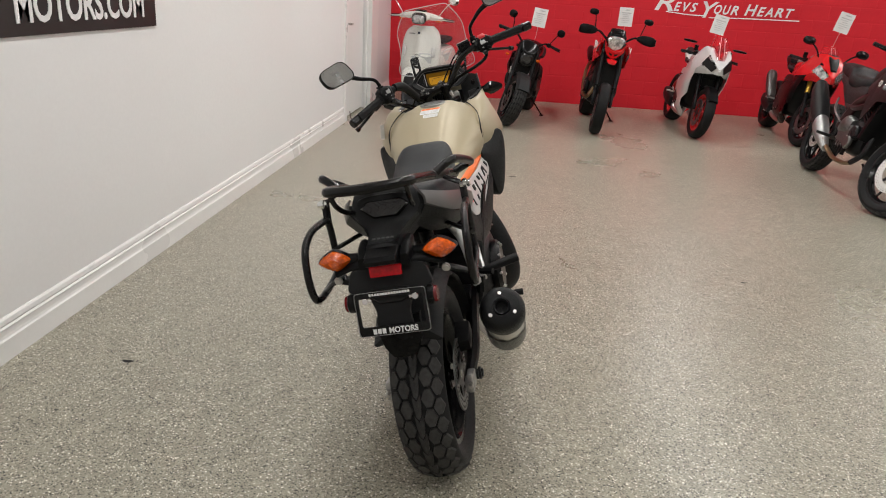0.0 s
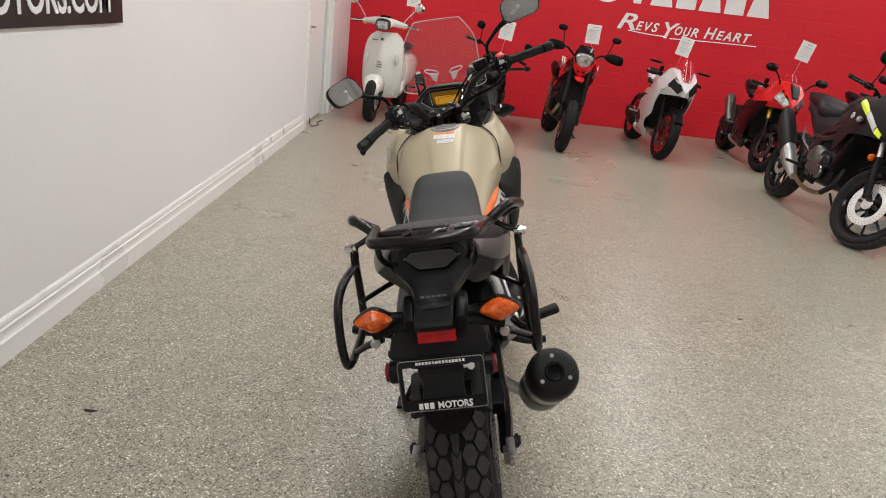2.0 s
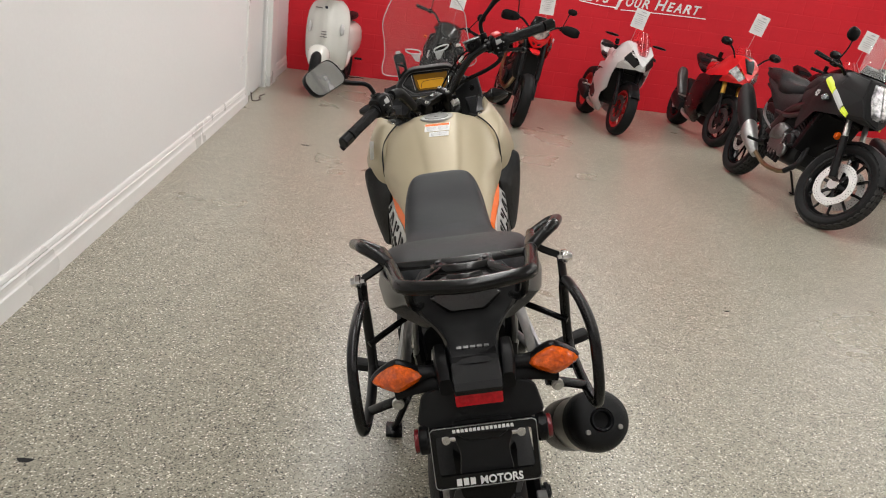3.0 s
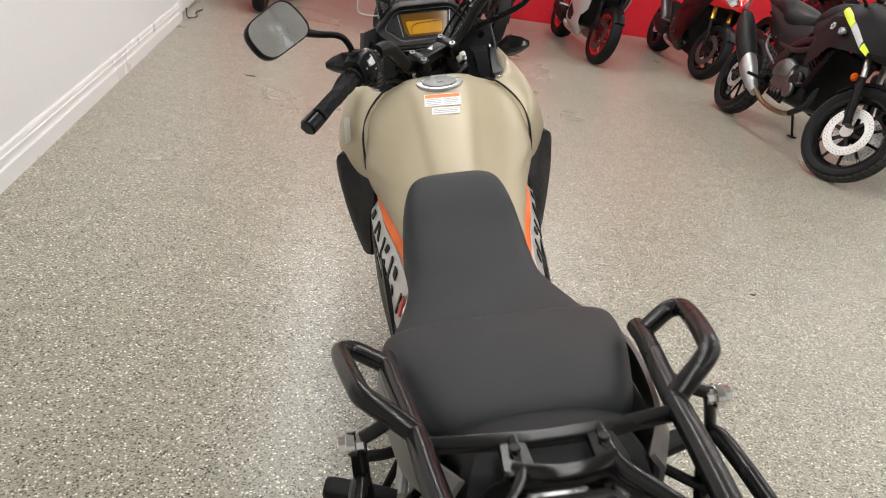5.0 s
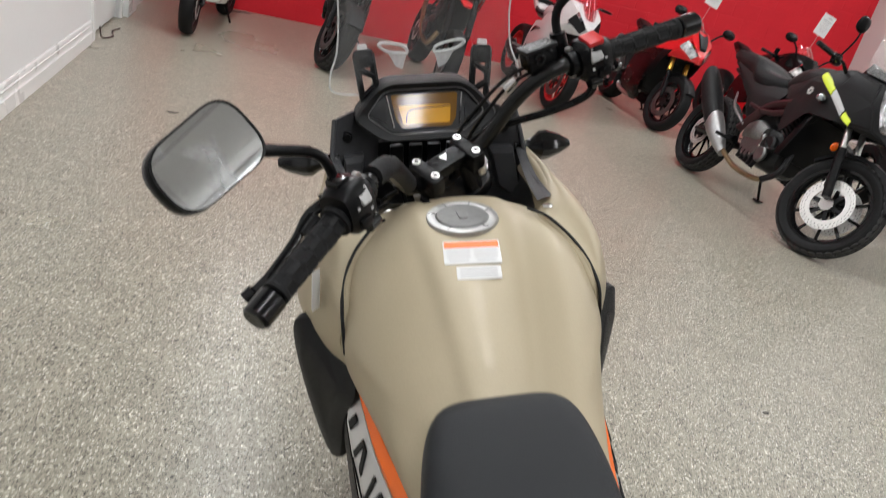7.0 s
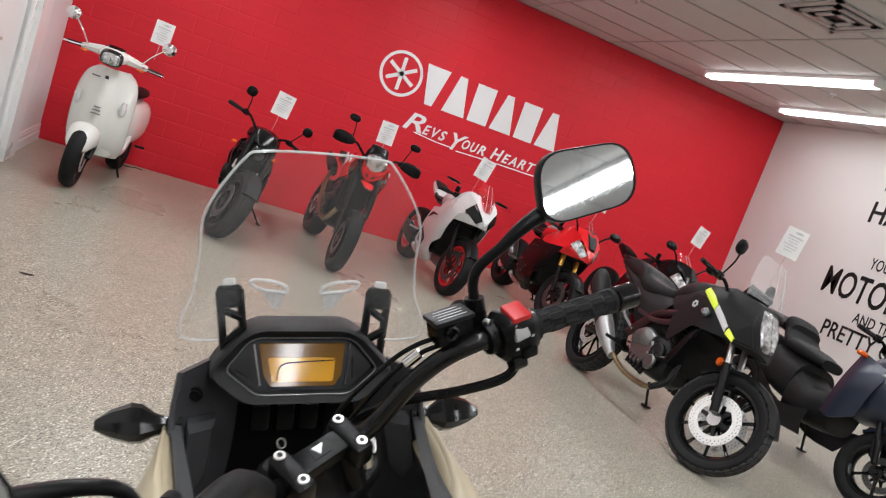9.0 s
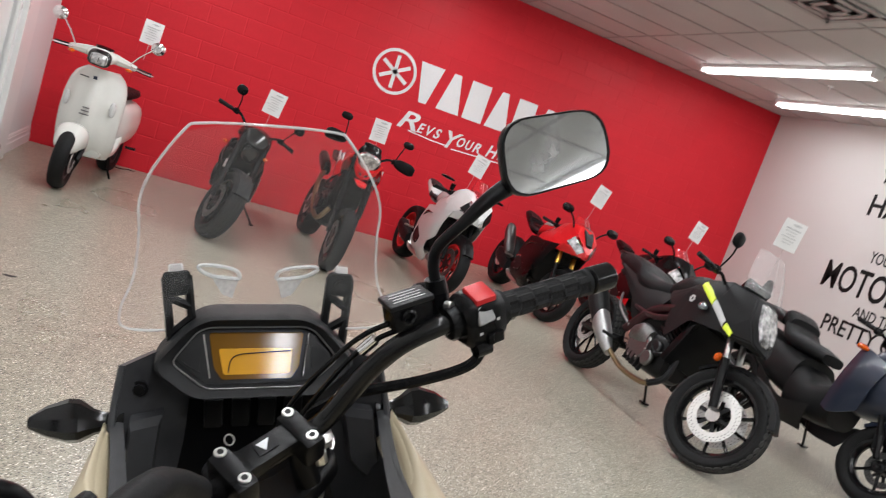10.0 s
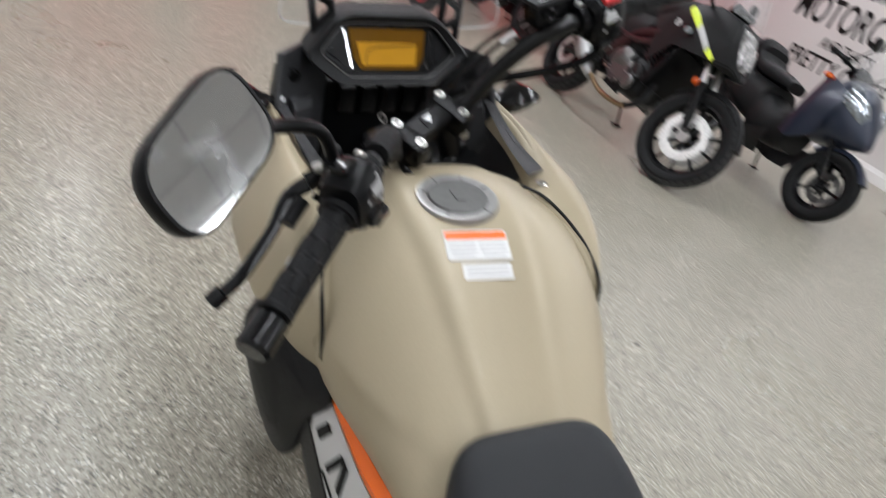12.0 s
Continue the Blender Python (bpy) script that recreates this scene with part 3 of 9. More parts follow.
def tyre_mesh(R, width, side, blocks, depth=0.007):
    """The carcass and the blocks on it; blocks: (count round, columns), or 0 columns for road chevrons between rounded blocks."""
    bm = bmesh.new()
    base = [(r - (depth if blocks and r > R - side * 0.5 else 0), x) for r, x in crown(R, width, side)]
    lathe(bm, base, 64)
    tb = bmesh.new()
    if blocks and blocks[1] == 0:
        count = blocks[0]
        pitch = 2 * math.pi / count
        f = width / 0.162
        d = 0.0065 * f

        def comb(c):
            return [(c / 2 + d, 0), (c / 2 - d, 0.5 * pitch), (d - c / 2, 0.5 * pitch), (-c / 2 - d, 0), (d - c / 2, -0.5 * pitch), (c / 2 - d, -0.5 * pitch)]

        for i in range(count):
            a = i * pitch
            # nested arches down the middle, honeycomb blocks beside them
            arch = [(-0.0125, -0.72), (-0.0110, -0.10), (-0.0065, 0.36), (0.0, 0.52), (0.0065, 0.36), (0.0110, -0.10), (0.0125, -0.72), (0.0080, -0.62), (0.0, -0.40), (-0.0080, -0.62)]
            for s in (-1, 1):
                half = [(s * abs(x) * f, y * pitch) for x, y in arch[3:9]]
                tread_piece(tb, R, width, side, depth, 0, a, half, 0.97, 1.0)
                tread_piece(tb, R, width, side, depth, s * 0.0330 * f, a + (0.25 + 0.25 * s) * pitch, comb(0.031 * f), 0.84, 0.89)
                tread_piece(tb, R, width, side, depth, s * 0.0610 * f, a + (0.75 + 0.25 * s) * pitch, comb(0.025 * f), 0.80, 0.86)
    elif blocks:
        count, cols = blocks
        pitch = 2 * math.pi / count
        reach = width * 0.44
        cell = 2 * reach / cols
        hexa = [(0, 0.60), (0.46, 0.26), (0.46, -0.30), (0.06, -0.60), (-0.46, -0.26), (-0.46, 0.30)]
        for i in range(count):
            for j in range(cols):
                x0 = -reach + (j + 0.5) * cell
                a0 = (i + 0.5 * (j % 2)) * pitch + 0.9 * pitch * abs(x0) / reach
                tall = 0.80 if j in (0, cols - 1) else 0.88
                tread_piece(tb, R, width, side, depth, x0, a0, [(hx * cell * 0.86, hy * pitch * tall) for hx, hy in hexa], 0.92)
    return bm, tb


def wheel(parent, name, centre, R, width, side, rim_mat, spokes=10, blocks=None, disc_r=0.15, disc_sides=(1,), turn=None, thin=False):
    """Rim, hub and spokes, with tyre and brake discs under it."""
    rr = R - side
    bm = bmesh.new()
    w = width * 0.36
    prof = [(rr + 0.004, -w), (rr + 0.006, -w * 0.9), (rr - 0.012, -w * 0.8), (rr - 0.028, -w * 0.3), (rr - 0.028, w * 0.3), (rr - 0.012, w * 0.8), (rr + 0.006, w * 0.9), (rr + 0.004, w), (rr - 0.016, w * 0.96), (rr - 0.036, w * 0.35), (rr - 0.036, -w * 0.35), (rr - 0.016, -w * 0.96)]
    lathe(bm, prof, 48, None, True)
    disc(bm, (0, 0, 0), 0.045, width * 0.7, "x", 20, 0.006)
    disc(bm, (0, 0, 0), 0.018, width * 1.05, "x", 12)
    s = 0.004 if thin else 0.011
    ob = part(name, bm, rim_mat, parent, angle=35)
    for b in ((-0.07, 0.07) if thin else (0.0,)):
        bm = bmesh.new()
        p0, p1 = Vector((0, 0.04, 0)), Vector((0, (rr - 0.03) * math.cos(b), (rr - 0.03) * math.sin(b)))
        tube(bm, [p0, (p0 + p1) / 2, p1], [s * 1.5, s, s * 1.2], 6, 2, False, 0.8)
        sk = part("spoke", bm, rim_mat, ob)
        for k in range(1, spokes):
            o = new("spoke", sk.data)
            o.parent = ob
            o.matrix_local = Matrix.Rotation(2 * math.pi * k / spokes, 4, "X")
    ob.matrix_local = Matrix.Translation(centre) @ (turn or Matrix())
    carcass, tread = tyre_mesh(R, width, side, blocks)
    part("tyre", carcass, M_RUBBER, ob, "black rubber tyre", angle=30)
    if blocks:
        part("tread", tread, M_TREAD, ob, "cobbled rubber tread blocks", angle=30)
    else:
        tread.free()
    for sd in disc_sides:
        bm = bmesh.new()
        x = sd * (width * 0.5 + 0.002)
        lathe(bm, [(disc_r * 0.64, x - 0.0025), (disc_r, x - 0.0025), (disc_r, x + 0.0025), (disc_r * 0.64, x + 0.0025)], 40, None, True)
        part("brake_disc", bm, M_DISC, ob, "bright steel brake disc")
        bm = bmesh.new()
        star = [(0.045 + (disc_r * 0.72 - 0.045) * max(0.0, math.cos(6 * a)) ** 1.5, a) for a in np.linspace(0, 2 * math.pi, 60, endpoint=False)]
        skin(bm, [[(x + q, r * math.cos(a), r * math.sin(a)) for r, a in star] for q in (-0.002, 0.002)])
        part("disc_carrier", bm, M_DARKALU, ob)
        bm = bmesh.new()
        for k in range(36):
            a = 2 * math.pi * k / 36
            for q in (0.012, 0.028):
                disc(bm, (x, (disc_r - q) * math.cos(a + q * 6), (disc_r - q) * math.sin(a + q * 6)), 0.0035, 0.0075, "x", 6)
        part("disc_hole", bm, M_BLACK, ob)
    return ob


def bolt(parent, c, axis="x", r=0.008, depth=0.012, mat=None, name="bolt"):
    bm = bmesh.new()
    disc(bm, c, r, depth, axis, 8)
    disc(bm, c, r * 1.45, depth * 0.4, axis, 14)
    return part(name, bm, mat or M_STEEL, parent)


# ---------------------------------------------------------------- the tan motorcycle
BIKE_AT = Matrix.Translation((0.401, 2.14, 0)) @ pose(0, 0, 0, 0, 0, -1.0) @ pose(0, 0, 0, 0, -13.8, 0)
STEER_AT = Vector((0, 1.10, 1.09))
STEER = Matrix.Translation(STEER_AT) @ Matrix.Rotation(radians(33.5), 4, Vector((0, -math.sin(radians(26)), math.cos(radians(26)))))


def shell(bm, rows, profile, step=5, smooth=3):
    """A left-right even skin: rows (y, half width, top, bottom), profile (0..1 across, 0..1 down)."""
    keys = spline([r[:3] for r in rows], step), spline([(r[3], 0, 0) for r in rows], step)
    half = spline([(a, b, 0) for a, b in profile], smooth)
    rings = []
    for (y, w, top), (bot, _, _) in zip(*keys):
        right = [(w * p.x, y, top + (bot - top) * p.y) for p in half]
        left = [(-x, yy, z) for x, yy, z in right[1:]]
        rings.append(left[::-1] + right)
    return skin(bm, rings, False, False)


def thick_panel(bm, pts_a, pts_b, step=6, thick=0.006):
    """A curved strip between two edges, with thickness towards the middle."""
    a, b = spline(pts_a, step), spline(pts_b, step)
    rings = []
    for p, q in zip(a, b):
        d = q - p
        rings.append([p, p + d * 0.5 + Vector((math.copysign(0.006, (p + d).x), 0, 0)), q])
    outer = rings
    inner = [[v - Vector((math.copysign(thick, v.x), 0, thick * 0.3)) for v in r] for r in rings]
    ring2 = [o + i[::-1] for o, i in zip(outer, inner)]
    return skin(bm, ring2)


def build_tank(b):
    prof = [(0, 0), (0.20, 0.006), (0.34, 0.022), (0.50, 0.055), (0.70, 0.13), (0.86, 0.25), (0.96, 0.40), (1.0, 0.58), (0.96, 0.80), (0.86, 1.0)]
    bm = bmesh.new()
    shell(bm, TANK_ROWS, prof, 8, 6)
    for v in bm.verts:
        # a raised spine with soft shoulders, and knee hollows low at the rear
        x, y = abs(v.co.x), v.co.y
        half = float(np.interp(y, [0.60, 0.72, 0.95, 1.06], [0.040, 0.050, 0.078, 0.085]))
        v.co.z -= 0.0055 / (1 + math.exp(-(x - half) / 0.0045))
        low = min(max((float(np.interp(y, [0.58, 0.90], [0.905, 0.930])) - v.co.z) / 0.018, 0), 1)
        near = min(max((0.875 - y) / 0.05, 0), 1)
        v.co.x *= 1 - 0.035 * low * near
    tank = part("fuel_tank", bm, M_TAN, b, "tan metallic painted fuel tank", angle=60)
    # filler cap: bright ring, dark lid with a lock flap
    tilt = pose(0, 0.970, 1.0605, 2.0, 0, 0)
    bm = bmesh.new()
    lathe(bm, [(0.0001, -0.008), (0.054, -0.008), (0.055, -0.003), (0.0535, 0.0005), (0.049, 0.0015), (0.041, 0.0), (0.0001, 0.0)], 40, tilt @ pose(0, 0, 0, 0, -90, 0))
    cap = part("filler_cap", bm, M_CAPRING, b, "brushed metal filler ring")
    bm = bmesh.new()
    lathe(bm, [(0.0001, 0.0030), (0.038, 0.0022), (0.0405, 0.0)], 36, tilt @ pose(0, 0, 0, 0, -90, 0))
    part("lid", bm, M_CAP, cap, "dark grey cap lid")
    bm = bmesh.new()
    slab(bm, rounded([(-0.007, -0.014), (0.007, -0.014), (0.008, 0.012), (-0.008, 0.012)], 0.004), 0.003, tilt @ Matrix.Translation((0, 0, 0.0030)), 0.001)
    part("lock_flap", bm, M_CAP, cap)
    for a in (20, 65, 115, 160, 235, 305):
        bm = bmesh.new()
        box(bm, tilt @ Vector((0.047 * math.cos(radians(a)), 0.047 * math.sin(radians(a)), 0.0008)), (0.011, 0.0012, 0.0012), tilt.to_3x3().to_4x4() @ pose(0, 0, 0, 0, 0, a))
        part("cap_seam", bm, M_INK, cap, smooth=False)
    # warning labels
    st = thing_label(b)
    return tank


TANK_ROWS = [(0.56, 0.118, 0.860, 0.77), (0.64, 0.132, 0.895, 0.78), (0.70, 0.146, 0.928, 0.79), (0.76, 0.162, 0.968, 0.80), (0.86, 0.191, 1.030, 0.82), (0.96, 0.200, 1.060, 0.86), (1.05, 0.180, 1.056, 0.90), (1.11, 0.155, 1.030, 0.92), (1.135, 0.125, 1.00, 0.93)]


def on_tank(x, y, turn):
    """A place lying on the tank's top line, tilted with it."""
    line = spline([(r[0], r[2], 0) for r in TANK_ROWS], 12)
    ys, zs = [p.x for p in line], [p.y for p in line]
    z, z2 = float(np.interp(y, ys, zs)), float(np.interp(y + 0.02, ys, zs)) - float(np.interp(y - 0.02, ys, zs))
    return pose(x, y, z + 0.0004, math.degrees(math.atan2(z2, 0.04)), 0, turn) @ Matrix.Scale(0.86, 4)


def thing_label(b):
    m = on_tank(-0.003, 0.886, -6)
    bm = bmesh.new()
    slab(bm, rounded([(-0.047, -0.024), (0.047, -0.024), (0.047, 0.026), (-0.047, 0.026)], 0.003), 0.0012, m)
    lab = part("warning_label", bm, M_PAPER, b, "white and orange warning label")
    bm = bmesh.new()
    slab(bm, rounded([(-0.045, 0.011), (0.045, 0.011), (0.045, 0.024), (-0.045, 0.024)], 0.002), 0.0016, m @ Matrix.Translation((0, 0, 0.0004)))
    part("orange_band", bm, M_ORANGE, lab)
    bm = bmesh.new()
    for r in range(4):
        for x0, x1 in ((-0.042, -0.003), (0.003, 0.042)):
            box(bm, m @ Vector(((x0 + x1) / 2, 0.004 - r * 0.007, 0.0009)), ((x1 - x0) * (0.8 if r == 3 else 1), 0.0016, 0.0006), m.to_3x3().to_4x4())
    part("print_bar", bm, M_PRINT, lab, smooth=False)
    m2 = on_tank(0.000, 0.8530, -6)
    bm = bmesh.new()
    slab(bm, rounded([(-0.036, -0.013), (0.036, -0.013), (0.036, 0.012), (-0.036, 0.012)], 0.003), 0.0012, m2)
    lab2 = part("tyre_label", bm, M_PAPER, b, "small white label")
    bm = bmesh.new()
    for r in range(3):
        box(bm, m2 @ Vector((0, 0.006 - r * 0.006, 0.0009)), (0.06, 0.0014, 0.0006), m2.to_3x3().to_4x4())
    part("print_bar", bm, M_PRINT, lab2, smooth=False)
    return lab


def patch(bm, s, upper, lower, t0, t1, v0, v1, slant=0.0, lift=0.004):
    """A thin raised patch on the strip between two edges: t along, v across."""
    a, c = spline(upper, 12), spline(lower, 12)

    def at(t, v, up):
        k = min(max(t, 0), 1) * (len(a) - 1)
        i = min(int(k), len(a) - 2)
        p, q = a[i].lerp(a[i + 1], k - i), c[i].lerp(c[i + 1], k - i)
        w = p.lerp(q, v)
        return (s * (w.x + 0.006 * 4 * v * (1 - v) + up), w.y, w.z)

    low = [at(t0 + slant, v0, 0), at(t1 + slant, v0, 0), at(t1, v1, 0), at(t0, v1, 0)]
    top = [at(t0 + slant, v0, lift), at(t1 + slant, v0, lift), at(t1, v1, lift), at(t0, v1, lift)]
    return skin(bm, [low, top])


def build_side_panels(b):
    for s in (-1, 1):
        # tan shroud between tank and front cowl
        bm = bmesh.new()
        rows = [
            [(0.190, 0.878, 0.945), (0.195, 0.882, 0.930), (0.197, 0.888, 0.912)],
            [(0.190, 0.895, 0.980), (0.204, 0.906, 0.974), (0.222, 0.930, 0.910)],
            [(0.176, 0.945, 1.014), (0.214, 0.955, 1.006), (0.246, 0.985, 0.920)],
            [(0.143, 0.993, 1.041), (0.210, 1.010, 1.034), (0.256, 1.05, 0.925)],
            [(0.158, 1.05, 1.043), (0.207, 1.085, 1.042), (0.257, 1.15, 0.915)],
            [(0.176, 1.15, 1.042), (0.200, 1.19, 1.045), (0.244, 1.28, 0.88)],
            [(0.180, 1.25, 1.043), (0.190, 1.30, 1.044), (0.178, 1.44, 0.87)]]
        cols = [spline([r[i] for r in rows], 5) for i in range(3)]
        rings = []
        for row in zip(*cols):
            line = spline([(row[0].x - 0.012, row[0].y, row[0].z - 0.014)] + list(row) + [(row[2].x * 0.95, row[2].y, row[2].z - 0.05)], 4)
            outer = [(s * p.x, p.y, p.z) for p in line]
            inner = [(s * (p.x - 0.006), p.y, p.z - 0.004) for p in line]
            rings.append(outer + inner[::-1])
        skin(bm, rings)
        sp = part("side_shroud", bm, M_TAN, b, "tan painted side shroud", angle=50)
        # screw near the tank
        bolt(sp, (s * 0.148, 1.014, 1.046), "z", 0.006, 0.006, M_CHROME, "screw")
        # dark seam line along the tank
        bm = bmesh.new()
        tube(bm, [(s * 0.113, 1.008, 1.048), (s * 0.138, 0.986, 1.042), (s * 0.166, 0.956, 1.020), (s * 0.184, 0.920, 0.996), (s * 0.190, 0.885, 0.970), (s * 0.191, 0.874, 0.940), (s * 0.191, 0.870, 0.905)], 0.0026, 6)
        part("rubber_seam", bm, M_MATTE, sp)
        # black knee panel
        bm = bmesh.new()
        rim = [(0.252, 0.990, 0.908), (0.222, 0.968, 0.916), (0.192, 0.942, 0.910), (0.172, 0.885, 0.872), (0.170, 0.862, 0.838), (0.190, 0.905, 0.76), (0.202, 0.950, 0.65), (0.222, 0.985, 0.64), (0.246, 1.005, 0.74), (0.258, 1.005, 0.85)]
        ring = spline(rim, 3, True)
        mid = sum(ring, Vector()) / len(ring) + Vector((0.014, -0.014, 0.004))
        rings = []
        for f, push in ((1.0, -0.035), (1.0, 0.004), (0.96, 0.013), (0.60, 0.017)):
            rings.append([(s * (mid.x + (p.x - mid.x) * f + push * 0.8), mid.y + (p.y - mid.y) * f - push * 0.6, mid.z + (p.z - mid.z) * f) for p in ring])
        skin(bm, rings)
        part("knee_panel", bm, M_MATTE, b, "matte black plastic knee panel", angle=35)
        # side cover with orange and white decal
        bm = bmesh.new()
        thick_panel(bm, [(s * 0.168, 0.88, 0.850), (s * 0.155, 0.77, 0.838), (s * 0.132, 0.67, 0.828), (s * 0.110, 0.58, 0.820)], [(s * 0.176, 0.88, 0.832), (s * 0.163, 0.76, 0.812), (s * 0.142, 0.66, 0.798), (s * 0.124, 0.56, 0.790)], 6)
        side = part("side_cover", bm, M_ORANGE, b, "orange striped side cover")
        bm = bmesh.new()
        thick_panel(bm, [(s * 0.177, 0.88, 0.830), (s * 0.164, 0.76, 0.810), (s * 0.144, 0.66, 0.795), (s * 0.130, 0.52, 0.785), (s * 0.146, 0.42, 0.795)], [(s * 0.197, 0.88, 0.775), (s * 0.188, 0.76, 0.715), (s * 0.174, 0.66, 0.675), (s * 0.160, 0.52, 0.68), (s * 0.152, 0.42, 0.735)], 6)
        wp = part("decal_panel", bm, M_WHITE, b, "white panel with black block graphics")
        up = [(0.177, 0.88, 0.830), (0.164, 0.76, 0.810), (0.144, 0.66, 0.795), (0.130, 0.52, 0.785), (0.146, 0.42, 0.795)]
        lo = [(0.197, 0.88, 0.775), (0.188, 0.76, 0.715), (0.174, 0.66, 0.675), (0.160, 0.52, 0.68), (0.152, 0.42, 0.735)]
        for t0, t1, v0, v1, sl in ((0.04, 0.10, 0.15, 0.55, 0.02), (0.13, 0.17, 0.1, 0.6, 0.03), (0.20, 0.25, 0.1, 0.5, -0.02), (0.28, 0.32, 0.08, 0.62, 0.02), (0.35, 0.42, 0.08, 0.30, 0.02), (0.36, 0.40, 0.42, 0.66, 0.0), (0.45, 0.50, 0.1, 0.62, 0.02), (0.54, 0.62, 0.12, 0.34, 0.0), (0.55, 0.60, 0.45, 0.66, 0.0), (0.12, 0.52, 0.76, 0.84, 0.0), (0.66, 0.70, 0.2, 0.7, 0.03)):
            bm = bmesh.new()
            patch(bm, s, up, lo, t0, t0 + (t1 - t0) * (0.5 if t1 - t0 < 0.2 else 1.0), v0 + 0.05, v1, sl, 0.0025)
            part("graphic_bar", bm, M_INK, wp, smooth=False)
        bm = bmesh.new()
        patch(bm, s, up, lo, 0.73, 0.80, 0.15, 0.5, 0.02)
        part("red_mark", bm, M_REDD, wp, smooth=False)
        # black lower side frame cover
        bm = bmesh.new()
        thick_panel(bm, [(s * 0.199, 0.90, 0.775), (s * 0.190, 0.76, 0.712), (s * 0.176, 0.66, 0.672), (s * 0.162, 0.52, 0.677), (s * 0.155, 0.38, 0.74)], [(s * 0.195, 0.92, 0.66), (s * 0.19, 0.76, 0.60), (s * 0.18, 0.66, 0.57), (s * 0.165, 0.52, 0.58), (s * 0.155, 0.38, 0.64)], 6)
        part("frame_cover", bm, M_MATTE, b, "matte black frame cover")


def build_seat(b):
    def slide(bm):
        for v in bm.verts:
            v.co.x -= 0.012 - 0.009 * min(1, max(0, (0.52 - v.co.y) / 0.2))

    prof = [(0, 0), (0.3, 0.0), (0.55, 0.012), (0.75, 0.05), (0.90, 0.15), (0.98, 0.34), (1.0, 0.60), (0.97, 1.0)]
    bm = bmesh.new()
    shell(bm, [(0.682, 0.040, 0.943, 0.925), (0.677, 0.076, 0.951, 0.91), (0.652, 0.098, 0.950, 0.88), (0.60, 0.112, 0.930, 0.84), (0.53, 0.120, 0.895, 0.79), (0.43, 0.122, 0.868, 0.78), (0.34, 0.144, 0.868, 0.78), (0.25, 0.167, 0.880, 0.79), (0.19, 0.172, 0.893, 0.80)], prof, 5, 3)
    slide(bm)
    part("rider_seat", bm, M_SEAT, b, "smooth dark grey vinyl rider seat", angle=60)
    bm = bmesh.new()
    shell(bm, [(0.210, 0.152, 0.892, 0.86), (0.203, 0.172, 0.906, 0.83), (0.180, 0.177, 0.924, 0.82), (0.11, 0.168, 0.942, 0.83), (0.04, 0.150, 0.952, 0.85), (-0.025, 0.130, 0.954, 0.87), (-0.055, 0.108, 0.944, 0.88), (-0.072, 0.080, 0.912, 0.89)], prof, 5, 3)
    slide(bm)
    part("pillion_seat", bm, M_SEAT, b, "smooth dark grey vinyl pillion seat with ribbed sides", angle=60)
    bm = bmesh.new()
    tube(bm, [(-0.150, 0.208, 0.884), (-0.09, 0.212, 0.899), (0, 0.213, 0.901), (0.09, 0.212, 0.899), (0.150, 0.208, 0.884)], 0.0012, 6)
    slide(bm)
    part("seat_seam", bm, M_SEAT_SIDE, b)


